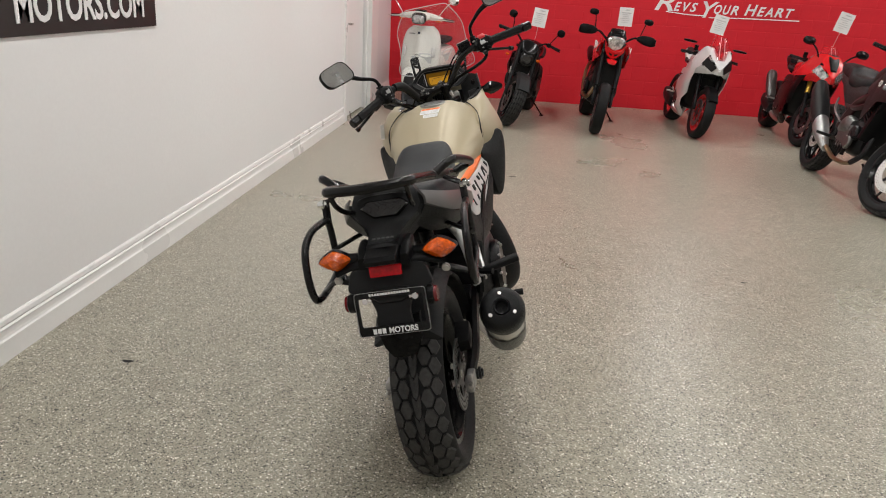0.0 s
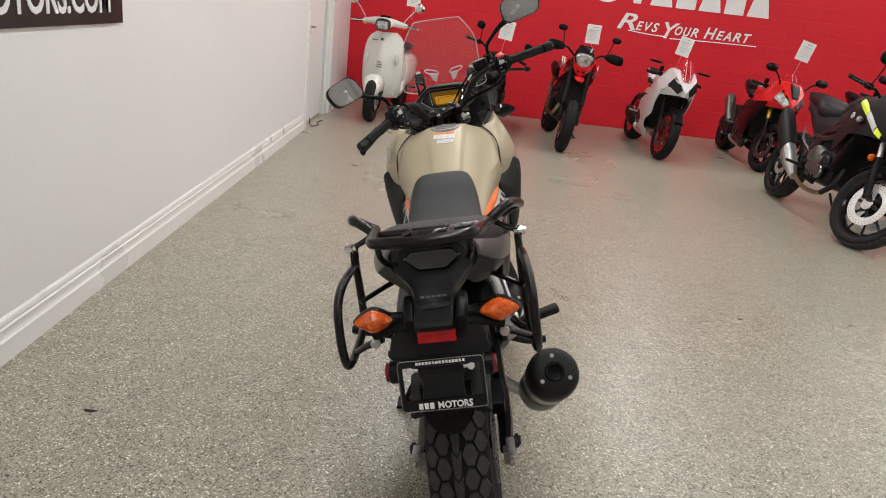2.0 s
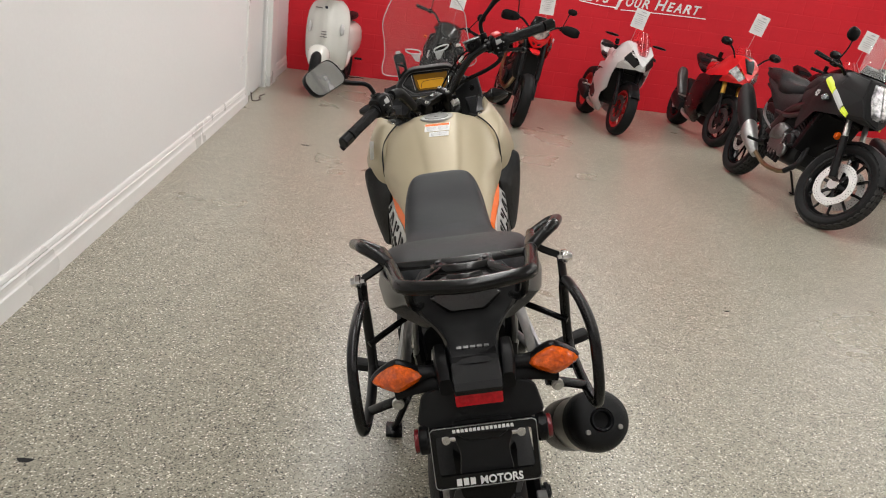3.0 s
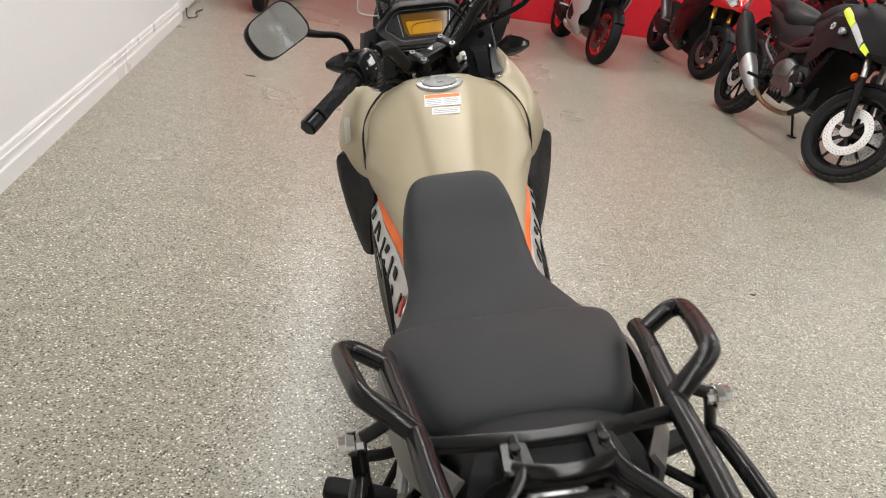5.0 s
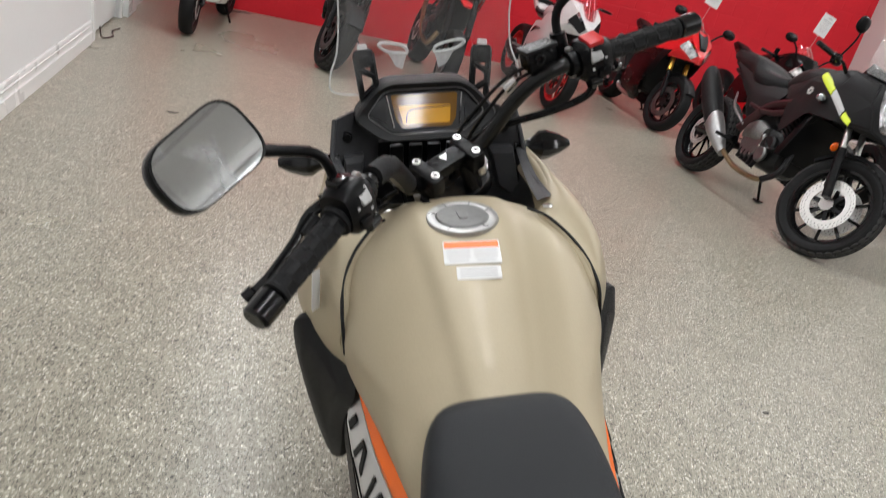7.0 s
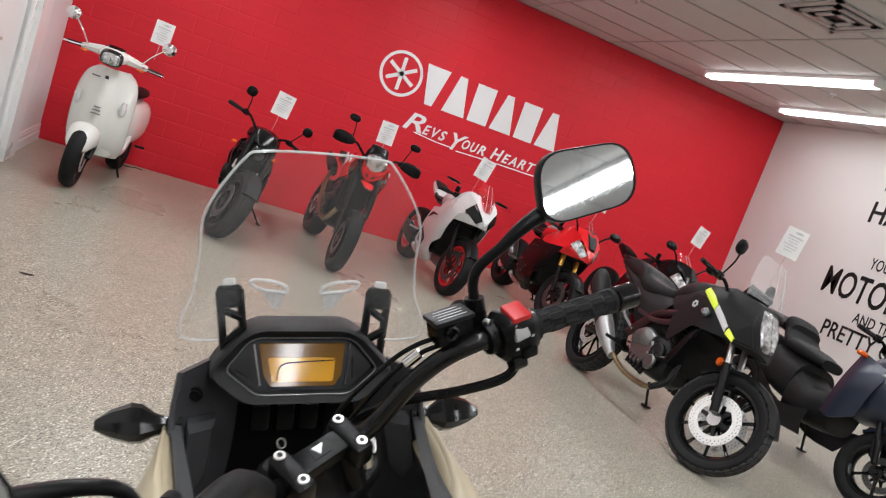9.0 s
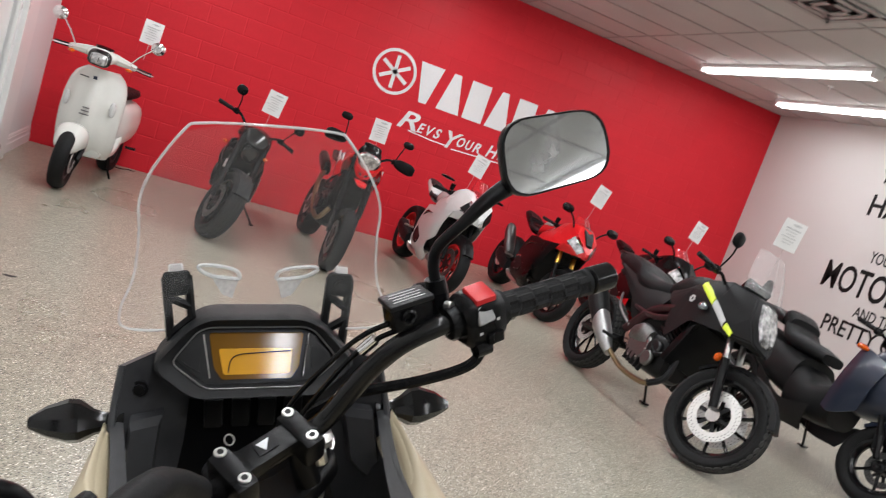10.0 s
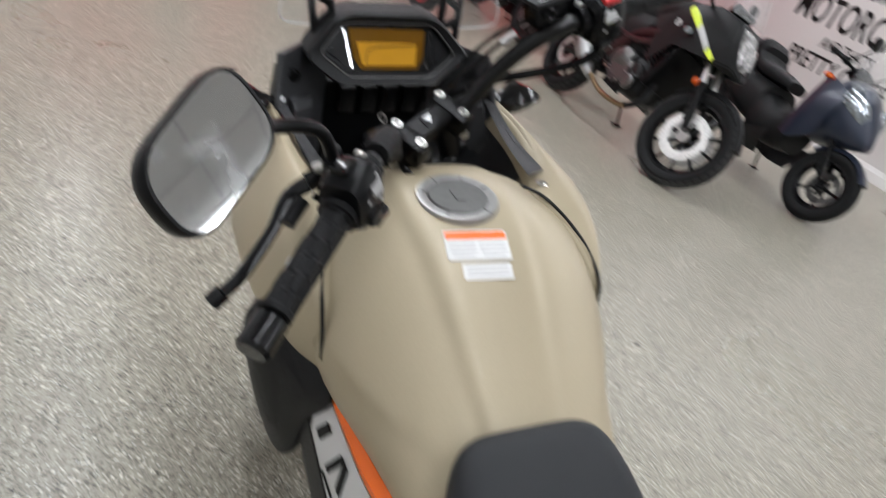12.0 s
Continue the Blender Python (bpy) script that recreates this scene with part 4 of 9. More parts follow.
def build_tail(b):
    # gunmetal flanks
    for s in (-1, 1):
        bm = bmesh.new()
        thick_panel(bm, [(s * 0.186, 0.27, 0.835), (s * 0.182, 0.12, 0.880), (s * 0.150, -0.05, 0.925), (s * 0.100, -0.165, 0.965)], [(s * 0.178, 0.27, 0.785), (s * 0.184, 0.12, 0.825), (s * 0.160, -0.05, 0.868), (s * 0.112, -0.165, 0.925)], 6)
        part("tail_flank", bm, M_GUN, b, "gunmetal painted tail panel")
        bm = bmesh.new()
        thick_panel(bm, [(s * 0.180, 0.22, 0.800), (s * 0.178, 0.10, 0.824), (s * 0.158, -0.05, 0.866), (s * 0.108, -0.165, 0.922)], [(s * 0.140, 0.20, 0.760), (s * 0.125, 0.08, 0.778), (s * 0.095, -0.06, 0.818), (s * 0.070, -0.175, 0.880)], 6)
        part("tail_underside", bm, M_MATTE, b, "matte black tail underside")
    # centre tail body
    bm = bmesh.new()
    hull(bm, [(0.22, 0, 0.83, 0.14, 0.05), (0.08, 0, 0.86, 0.130, 0.055), (-0.06, 0, 0.895, 0.110, 0.050), (-0.14, 0, 0.935, 0.090, 0.034), (-0.175, 0, 0.948, 0.078, 0.022)], 28, 2.8)
    part("tail_cowl", bm, M_MATTE, b, "matte black tail cowl")
    # sloping rear fender: broad under the rack, pinched below the lamp
    bm = bmesh.new()
    rows = [(-0.140, 0.978, 0.084), (-0.166, 0.966, 0.096), (-0.176, 0.938, 0.103), (-0.186, 0.912, 0.094), (-0.206, 0.893, 0.070), (-0.235, 0.880, 0.053), (-0.275, 0.868, 0.047), (-0.300, 0.858, 0.046)]
    cols = spline([(y, z, w) for y, z, w in rows], 3)
    rings = []
    for y, z, w in cols:
        rings.append([(-w * 0.86, y + 0.075, z - 0.052), (-w * 1.02, y + 0.022, z - 0.014), (-w * 0.92, y + 0.004, z), (-w * 0.5, y - 0.005, z + 0.002), (0, y - 0.007, z + 0.003), (w * 0.5, y - 0.005, z + 0.002), (w * 0.92, y + 0.004, z), (w * 1.02, y + 0.022, z - 0.014), (w * 0.86, y + 0.075, z - 0.052)])
    skin(bm, rings)
    rf = part("rear_fender", bm, M_MATTE, b, "matte black sloping rear fender", angle=30)
    for s in (-1, 1):
        bm = bmesh.new()
        edge = [Vector((s * x, y, z)) for x, y, z in ((0.090, -0.190, 0.912), (0.062, -0.207, 0.895), (0.040, -0.262, 0.872), (0.046, -0.245, 0.877), (0.062, -0.212, 0.891))]
        skin(bm, [[p + Vector((0, 0.012, -0.012)) for p in edge], [p + Vector((0, -0.006, 0.003)) for p in edge]])
        part("fender_rib", bm, M_MATTE, rf, angle=25)
    bm = bmesh.new()
    for k in range(5):
        box(bm, (-0.025 + k * 0.0125, -0.272, 0.8745), (0.0085, 0.0062, 0.0020), pose(0, 0, 0, 17, 0, 0))
    part("brand_mark", bm, M_GUN, rf, smooth=False)
    # tail lamp: smoked lens, wide hexagon
    m = pose(0, -0.184, 0.934, 74, 0, 0)
    bm = bmesh.new()
    o = rounded([(-0.070, 0.004), (-0.050, 0.022), (0.050, 0.022), (0.070, 0.004), (0.036, -0.027), (-0.036, -0.027)], 0.008)
    slab(bm, o, 0.026, m, 0.007)
    tl = part("tail_lamp", bm, M_SMOKE, b, "smoked tail lamp lens")
    for x in (-0.040, -0.020, 0.0, 0.020, 0.040):
        bm = bmesh.new()
        disc(bm, m @ Vector((x, 0.002 - abs(x) * 0.08, 0.0132)), 0.0075, 0.003, m.to_3x3().to_4x4() @ pose(0, 0, 0, 0, -90, 0), 12)
        part("lamp_cell", bm, M_SMOKE, tl)
    # plate lamp housing under the fender's end, with a step and a lip
    bm = bmesh.new()
    prof = [(-0.250, 0.872), (-0.292, 0.868), (-0.298, 0.860), (-0.348, 0.848), (-0.357, 0.838), (-0.352, 0.826), (-0.330, 0.818), (-0.262, 0.826)]
    skin(bm, [[(x * f, -0.30 + (y + 0.30) * g, 0.845 + (z - 0.845) * g) for y, z in prof] for x, f, g in ((-0.043, 1.0, 0.86), (-0.041, 1.0, 1.0), (0.041, 1.0, 1.0), (0.043, 1.0, 0.86))])
    nl = part("number_lamp", bm, M_BLACK, b, "black plate lamp housing", angle=25)
    for s in (-1, 1):
        bm = bmesh.new()
        hull(bm, [(-0.235, s * 0.062, 0.850, 0.012, 0.018), (-0.275, s * 0.060, 0.838, 0.014, 0.024), (-0.318, s * 0.056, 0.824, 0.012, 0.016)], 12, 3.5)
        part("housing_cheek", bm, M_BLACK, nl, angle=30)
    bm = bmesh.new()
    box(bm, (0, -0.316, 0.799), (0.086, 0.016, 0.030), pose(0, 0, 0, -14, 0, 0), 0.004)
    part("rear_reflector", bm, M_REDLENS, b, "red rear reflector")
    # bracket that carries the plate: broad shoulders, a narrow tongue
    bm = bmesh.new()
    slab(bm, rounded([(-0.104, 0.066), (-0.060, 0.078), (0.060, 0.078), (0.104, 0.066), (0.118, 0.010), (0.062, -0.005), (0.045, -0.05), (0.052, -0.11), (-0.052, -0.11), (-0.045, -0.05), (-0.062, -0.005), (-0.118, 0.010)], 0.012), 0.014, pose(0, -0.306, 0.735, 74, 0, 0), 0.003)
    pb = part("plate_bracket", bm, M_MATTE, b, "black plastic plate bracket")
    bm = bmesh.new()
    slab(bm, rounded([(-0.060, 0.010), (-0.030, -0.012), (0.030, -0.012), (0.060, 0.010), (0.050, 0.028), (-0.050, 0.028)], 0.006), 0.012, pose(0, -0.317, 0.722, 74, 0, 0), 0.003)
    part("bracket_pad", bm, M_MATTE, pb)
    for s in (-1, 1):
        bm = bmesh.new()
        tube(bm, [(s * 0.05, -0.285, 0.812), (s * 0.10, -0.272, 0.808), (s * 0.15, -0.258, 0.790)], 0.015, 10, 4, False, 0.6)
        disc(bm, (s * 0.108, -0.315, 0.718), 0.026, 0.018, "x", 20)
        part("reflector_mount", bm, M_BLACK, b)
        bm = bmesh.new()
        disc(bm, (s * 0.120, -0.315, 0.718), 0.022, 0.010, "x", 20)
        part("side_reflector", bm, M_DULLRED, b, "round red side reflector")
    build_plate(b)
    build_hugger(b)


def build_plate(b):
    m = pose(0.0, -0.338, 0.690, 79, 0, 0)
    w, h = 0.098, 0.060
    out = rounded([(-w, -h), (w, -h), (w, h), (-w, h)], 0.010, 4)
    bm = bmesh.new()
    inner = rounded([(-w + 0.011, -h + 0.026), (w - 0.011, -h + 0.026), (w - 0.011, h - 0.017), (-w + 0.011, h - 0.017)], 0.006, 4)
    rings = []
    for pts, z in ((out, -0.003), (out, 0.003), (inner, 0.004), (inner, -0.003)):
        rings.append([m @ Vector((x, y, z)) for x, y in pts])
    skin(bm, rings, True, False, True)
    fr = part("plate_frame", bm, M_GLOSS, b, "black dealer plate frame with white lettering", angle=30)
    # thin bright tube stands for the highlight along the gloss frame's rim
    bm = bmesh.new()
    tube(bm, [m @ Vector((x * 0.985, y * 0.975, 0.0035)) for x, y in out], 0.0009, 6, 1, True)
    part("frame_highlight", bm, M_ALU, fr)
    # dealer word as a bar, then the plain word
    bm = bmesh.new()
    for k in range(3):
        box(bm, m @ Vector((-0.0535 + k * 0.0125, -h + 0.0130, 0.0052)), (0.0095, 0.0135, 0.001), m.to_3x3().to_4x4())
    part("name_bar", bm, M_WINK, fr, smooth=False)
    writing("lettering", "MOTORS", 0.0215, m @ Matrix.Translation((0.024, -h + 0.0060, 0.0056)), M_WINK, fr, 0.078, 0, 0.0004, "CENTER", "white capitals", 0.0006)
    bm = bmesh.new()
    for k in range(15):
        box(bm, m @ Vector((-0.0525 + k * 0.0075, h - 0.0085, 0.0052)), (0.0055, 0.0062, 0.001), m.to_3x3().to_4x4())
    part("address_bar", bm, M_WINK, fr, smooth=False)
    for x in (-0.068, 0.068):
        bm = bmesh.new()
        disc(bm, m @ Vector((x, h - 0.024, 0.003)), 0.0085, 0.007, m.to_3x3().to_4x4() @ pose(0, 0, 0, 0, -90, 0), 12)
        box(bm, m @ Vector((x + math.copysign(0.008, -x), h - 0.024, 0.0015)), (0.018, 0.008, 0.003), m.to_3x3().to_4x4(), 0.001)
        part("plate_screw", bm, M_CHROME, fr)


def build_hugger(b):
    """Lower mud flap hanging in front of the tyre's tread."""
    bm = bmesh.new()
    rings = []
    for y, z, w in ((-0.300, 0.66, 0.060), (-0.308, 0.61, 0.058), (-0.312, 0.575, 0.050), (-0.312, 0.545, 0.030)):
        rings.append([(-w, y + 0.03, z), (-w, y + 0.004, z), (0, y - 0.006, z), (w, y + 0.004, z), (w, y + 0.03, z), (w * 0.8, y + 0.012, z), (0, y + 0.002, z), (-w * 0.8, y + 0.012, z)])
    skin(bm, rings)
    part("mud_flap", bm, M_BLACK, b, "black lower mud flap", angle=30)


def turn_signal(b, root, tip, lens_mat, label):
    """Stalk and pointed lamp body from root out to tip."""
    root, tip = Vector(root), Vector(tip)
    d = tip - root
    c = root + d * 0.70
    bm = bmesh.new()
    tube(bm, [root, root + d * 0.25, root + d * 0.46], [0.016, 0.013, 0.016], 10, 4, False, 0.7)
    start = len(bm.verts)
    hull(bm, [(-0.006, 0, 0, 0.047, 0.0295), (0.008, 0, 0, 0.049, 0.031), (0.030, 0, 0, 0.032, 0.020), (0.046, 0, 0, 0.010, 0.006)], 24, 1.35)
    bm.verts.ensure_lookup_table()
    for v in bm.verts[start:]:
        v.co = v.co + c
    body = part("turn_signal", bm, M_BLACK, b, label)
    bm = bmesh.new()
    # a domed lens cut in flat facets
    rings = []
    for y, f in ((-0.004, 1.0), (-0.012, 0.97), (-0.022, 0.74), (-0.029, 0.40), (-0.031, 0.08)):
        rings.append([c + Vector((x * f, y, z * f)) for x, z in oval(0.046, 0.0285, 16, 1.35)])
    skin(bm, rings)
    part("lens", bm, lens_mat, body, "orange faceted lens", True, 18)
    return body


def build_signals(b):
    for s in (-1, 1):
        turn_signal(b, (s * 0.045, -0.262, 0.828), (s * 0.186, -0.268, 0.829), M_AMBER, "black turn signal with an orange lens")
    for s in (-1, 1):
        bm = bmesh.new()
        rings = []
        for u, ry, rz, dy in ((0.0, 0.012, 0.012, 0), (0.022, 0.012, 0.013, 0), (0.036, 0.018, 0.018, 0.002), (0.052, 0.031, 0.029, 0.006), (0.066, 0.033, 0.030, 0.008), (0.092, 0.022, 0.021, 0.008), (0.112, 0.008, 0.008, 0.006)):
            rings.append([(s * (0.166 + u), 1.285 + dy + ry * a, 1.052 + rz * c) for a, c in oval(1, 1, 10, 1.5)])
        skin(bm, rings)
        sig = part("turn_signal", bm, M_GLOSS, b, "gloss black front turn signal", True, 20)
        bm = bmesh.new()
        hull(bm, [(1.300, s * 0.232, 1.046, 0.026, 0.017), (1.322, s * 0.232, 1.046, 0.022, 0.014), (1.328, s * 0.232, 1.046, 0.010, 0.006)], 24, 1.7)
        part("lens", bm, M_AMBER, sig, "orange lens")


def build_rack(b):
    # two rails that close in to a nearly straight rear bar
    half = [(0.168, 0.085, 0.942), (0.161, 0.03, 0.958), (0.140, -0.10, 0.985), (0.127, -0.20, 1.006), (0.115, -0.285, 1.022), (0.109, -0.312, 1.026), (0.092, -0.328, 1.028), (0.050, -0.337, 1.027)]
    bm = bmesh.new()
    tube(bm, [(-x, y, z) for x, y, z in half] + [(0, -0.342, 1.026)] + half[::-1], 0.0130, 12, 5)
    rack = part("luggage_rack", bm, M_TUBE, b, "glossy black tubular luggage rack")
    for s in (-1, 1):
        bm = bmesh.new()
        tube(bm, [(s * 0.164, 0.058, 0.950), (s * 0.185, 0.070, 0.958), (s * 0.206, 0.080, 0.966), (s * 0.218, 0.076, 0.971), (s * 0.222, 0.062, 0.977), (s * 0.210, 0.0, 0.998), (s * 0.197, -0.055, 1.013), (s * 0.191, -0.075, 1.016), (s * 0.180, -0.088, 1.014), (s * 0.158, -0.103, 1.003), (s * 0.137, -0.116, 0.989)], 0.0122, 12, 5)
        part("grab_loop", bm, M_TUBE, rack)
        # bridge from the corner bar to the middle cage
        bm = bmesh.new()
        tube(bm, [(s * 0.098, -0.305, 1.018), (s * 0.066, -0.245, 1.006), (s * 0.046, -0.205, 1.002), (s * 0.044, -0.150, 0.997)], [0.007, 0.010, 0.010, 0.008], 8, 4, False, 0.45)
        part("rack_rib", bm, M_TUBE, rack, "black flat rack rib")
        bm = bmesh.new()
        slab(bm, rounded([(-0.017, -0.026), (0.017, -0.026), (0.014, 0.026), (-0.014, 0.026)], 0.006), 0.010, pose(s * 0.044, -0.180, 0.997, -10, 0, 0), 0.003)
        rp = part("rack_pad", bm, M_TUBE, rack)
        bm = bmesh.new()
        disc(bm, (s * 0.044, -0.172, 1.004), 0.006, 0.006, "z", 8)
        part("rack_bolt", bm, M_DARKALU, rp)
        bm = bmesh.new()
        tube(bm, [(s * 0.100, -0.318, 1.018), (s * 0.098, -0.300, 0.985), (s * 0.092, -0.255, 0.955), (s * 0.085, -0.20, 0.935)], 0.007, 8, 3)
        part("rack_foot", bm, M_TUBE, rack)
    for y, w, z, r in ((-0.145, 0.128, 0.992, 0.009), (-0.205, 0.052, 1.001, 0.010), (-0.262, 0.030, 1.008, 0.007)):
        bm = bmesh.new()
        tube(bm, [(-w, y + 0.006, z), (-w * 0.4, y - 0.006, z + 0.003), (0, y - 0.008, z + 0.003), (w * 0.4, y - 0.006, z + 0.003), (w, y + 0.006, z)], r, 8, 4, False, 0.5)
        part("rack_slat", bm, M_TUBE, rack, "black rack crossbar")
    bm = bmesh.new()
    slab(bm, rounded([(-0.062, -0.022), (0.062, -0.022), (0.040, 0.030), (-0.040, 0.030)], 0.008), 0.006, pose(0, -0.272, 1.006, -8, 0, 0), 0.002)
    part("rack_plate", bm, M_MATTE, rack, "matte black rack plate")
    for s in (-1, 1):
        bm = bmesh.new()
        tube(bm, [(s * 0.147, -0.055, 0.975), (s * 0.17, -0.06, 0.960), (s * 0.200, -0.064, 0.946)], 0.008, 8, 2, False, 0.6)
        part("rack_strut", bm, M_TUBE, rack)
        # pannier hoop
        bm = bmesh.new()
        tube(bm, [(s * 0.205, -0.060, 0.945), (s * 0.207, -0.070, 0.880)], 0.013, 8, 1, False, 0.45)
        tube(bm, [(s * 0.207, -0.07, 0.890), (s * 0.211, -0.10, 0.898), (s * 0.216, -0.205, 0.898), (s * 0.220, -0.268, 0.870), (s * 0.221, -0.292, 0.81), (s * 0.221, -0.290, 0.750), (s * 0.220, -0.258, 0.718), (s * 0.213, -0.17, 0.722), (s * 0.211, -0.085, 0.735), (s * 0.209, -0.062, 0.765), (s * 0.207, -0.062, 0.85), (s * 0.207, -0.066, 0.885)], 0.0105, 10, 5)
        hp = part("pannier_hoop", bm, M_TUBE, b, "black tubular pannier hoop")
        bm = bmesh.new()
        tube(bm, [(s * 0.209, -0.075, 0.80), (s * 0.16, -0.04, 0.815), (s * 0.12, -0.01, 0.825)], 0.007, 8, 2)
        part("hoop_brace", bm, M_TUBE, hp)
        bm = bmesh.new()
        tube(bm, [(s * 0.214, -0.205, 0.722), (s * 0.175, -0.24, 0.755), (s * 0.13, -0.255, 0.775)], 0.010, 8, 2, False, 0.5)
        part("hoop_bracket", bm, M_TUBE, hp)
        bolt(hp, (s * 0.212, -0.064, 0.940), "x", 0.010, 0.030, M_CHROME)
        bolt(hp, (s * 0.150, -0.262, 0.768), "y", 0.008, 0.018, M_STEEL)


def build_rolling(b):
    for s in (-1, 1):
        bm = bmesh.new()
        tube(bm, [(s * 0.128, 0.18, 0.745), (s * 0.150, 0.16, 0.66), (s * 0.165, 0.17, 0.545)], [0.018, 0.016, 0.018], 8, 4, False, 0.45)
        part("peg_hanger", bm, M_ALU, b, "bright cast pillion peg hanger")
    rw = wheel(b, "rear_wheel", (0, 0, 0.31), 0.31, 0.162, 0.094, M_GLOSS, 10, (32, 0), 0.115, (1,))
    for o in rw.children:
        if o.name.startswith("brake_disc"):
            o.data.materials[0] = M_CAP
            o["label"] = "dull worn steel brake disc"
    for s in (-1, 1):
        bm = bmesh.new()
        box(bm, (s * 0.118, -0.075, 0.312), (0.022, 0.030, 0.044), pose(0, 0, 0, 8, 0, 0), 0.004)
        ax = part("axle_adjuster", bm, M_ALU, b, "bright chain adjuster end")
        bolt(ax, (s * 0.138, -0.02, 0.312), "x", 0.010, 0.03, M_DARKALU)
    # front wheel turns with the bars
    fw = wheel(b, "front_wheel", (0, 0, 0), 0.30, 0.12, 0.084, M_GLOSS, 10, None, 0.155, (-1,))
    axle = Vector((0, 1.42, 0.30)) - STEER_AT
    fw.matrix_local = STEER @ Matrix.Translation(axle)
    # swing arm
    for s in (-1, 1):
        bm = bmesh.new()
        tube(bm, [(s * 0.115, -0.05, 0.315), (s * 0.117, 0.10, 0.325), (s * 0.105, 0.30, 0.36), (s * 0.095, 0.46, 0.40)], [0.020, 0.026, 0.028, 0.030], 8, 4, False, 0.75)
        arm = part("swingarm", bm, M_BLACK, b, "black box-section swingarm")
        bm = bmesh.new()
        box(bm, (s * 0.128, -0.075, 0.33), (0.024, 0.050, 0.046), None, 0.004)
        box(bm, (s * 0.128, -0.098, 0.33), (0.016, 0.020, 0.062), None, 0.003)
        part("chain_adjuster", bm, M_ALU, arm, "bare cast chain adjuster")
        bolt(arm, (s * 0.146, -0.005, 0.31), "x", 0.014, 0.022, M_DARKALU, "axle_nut")
        bolt(arm, (s * 0.130, -0.118, 0.33), "y", 0.006, 0.030, M_STEEL)
    bm = bmesh.new()
    box(bm, (0, 0.43, 0.40), (0.20, 0.09, 0.07), None, 0.012)
    part("swingarm_pivot", bm, M_BLACK, b)
    # brake caliper, chain and guard
    bm = bmesh.new()
    box(bm, (0.098, 0.09, 0.40), (0.05, 0.09, 0.055), pose(0, 0, 0, 25, 0, 0), 0.010)
    part("rear_caliper", bm, M_DARKALU, b, "dark brake caliper")
    bm = bmesh.new()
    for z0, z1 in ((0.385, 0.44), (0.235, 0.36)):
        tube(bm, [(-0.098, -0.02, z0), (-0.098, 0.52, z1)], 0.008, 6, 1)
    lathe(bm, [(0.060, -0.102), (0.082, -0.102), (0.082, -0.094), (0.060, -0.094)], 30, Matrix.Translation((0, 0, 0.31)), True)
    part("drive_chain", bm, M_STEEL, b, "steel drive chain and sprocket")
    bm = bmesh.new()
    box(bm, (-0.105, 0.20, 0.452), (0.035, 0.36, 0.030), pose(0, 0, 0, 8, 0, 0), 0.006)
    part("chain_guard", bm, M_BLACK, b)
    # rear shock and inner fender
    bm = bmesh.new()
    tube(bm, [(0, 0.36, 0.42), (0, 0.30, 0.72)], 0.026, 12, 1)
    part("rear_shock", bm, M_BLACK, b)
    bm = bmesh.new()
    rings = []
    for k in range(9):
        a = radians(10 + k * 15)
        r = 0.345
        y, z = r * math.cos(a), 0.31 + r * math.sin(a)
        if k > 6:
            y -= 0.02
        rings.append([(-0.10, y, z - 0.02), (-0.06, y, z + 0.010), (0.06, y, z + 0.010), (0.10, y, z - 0.02), (0.09, y, z - 0.026), (0.0, y, z), (-0.09, y, z - 0.026)])
    skin(bm, rings)
    part("inner_fender", bm, M_MATTE, b, angle=35)


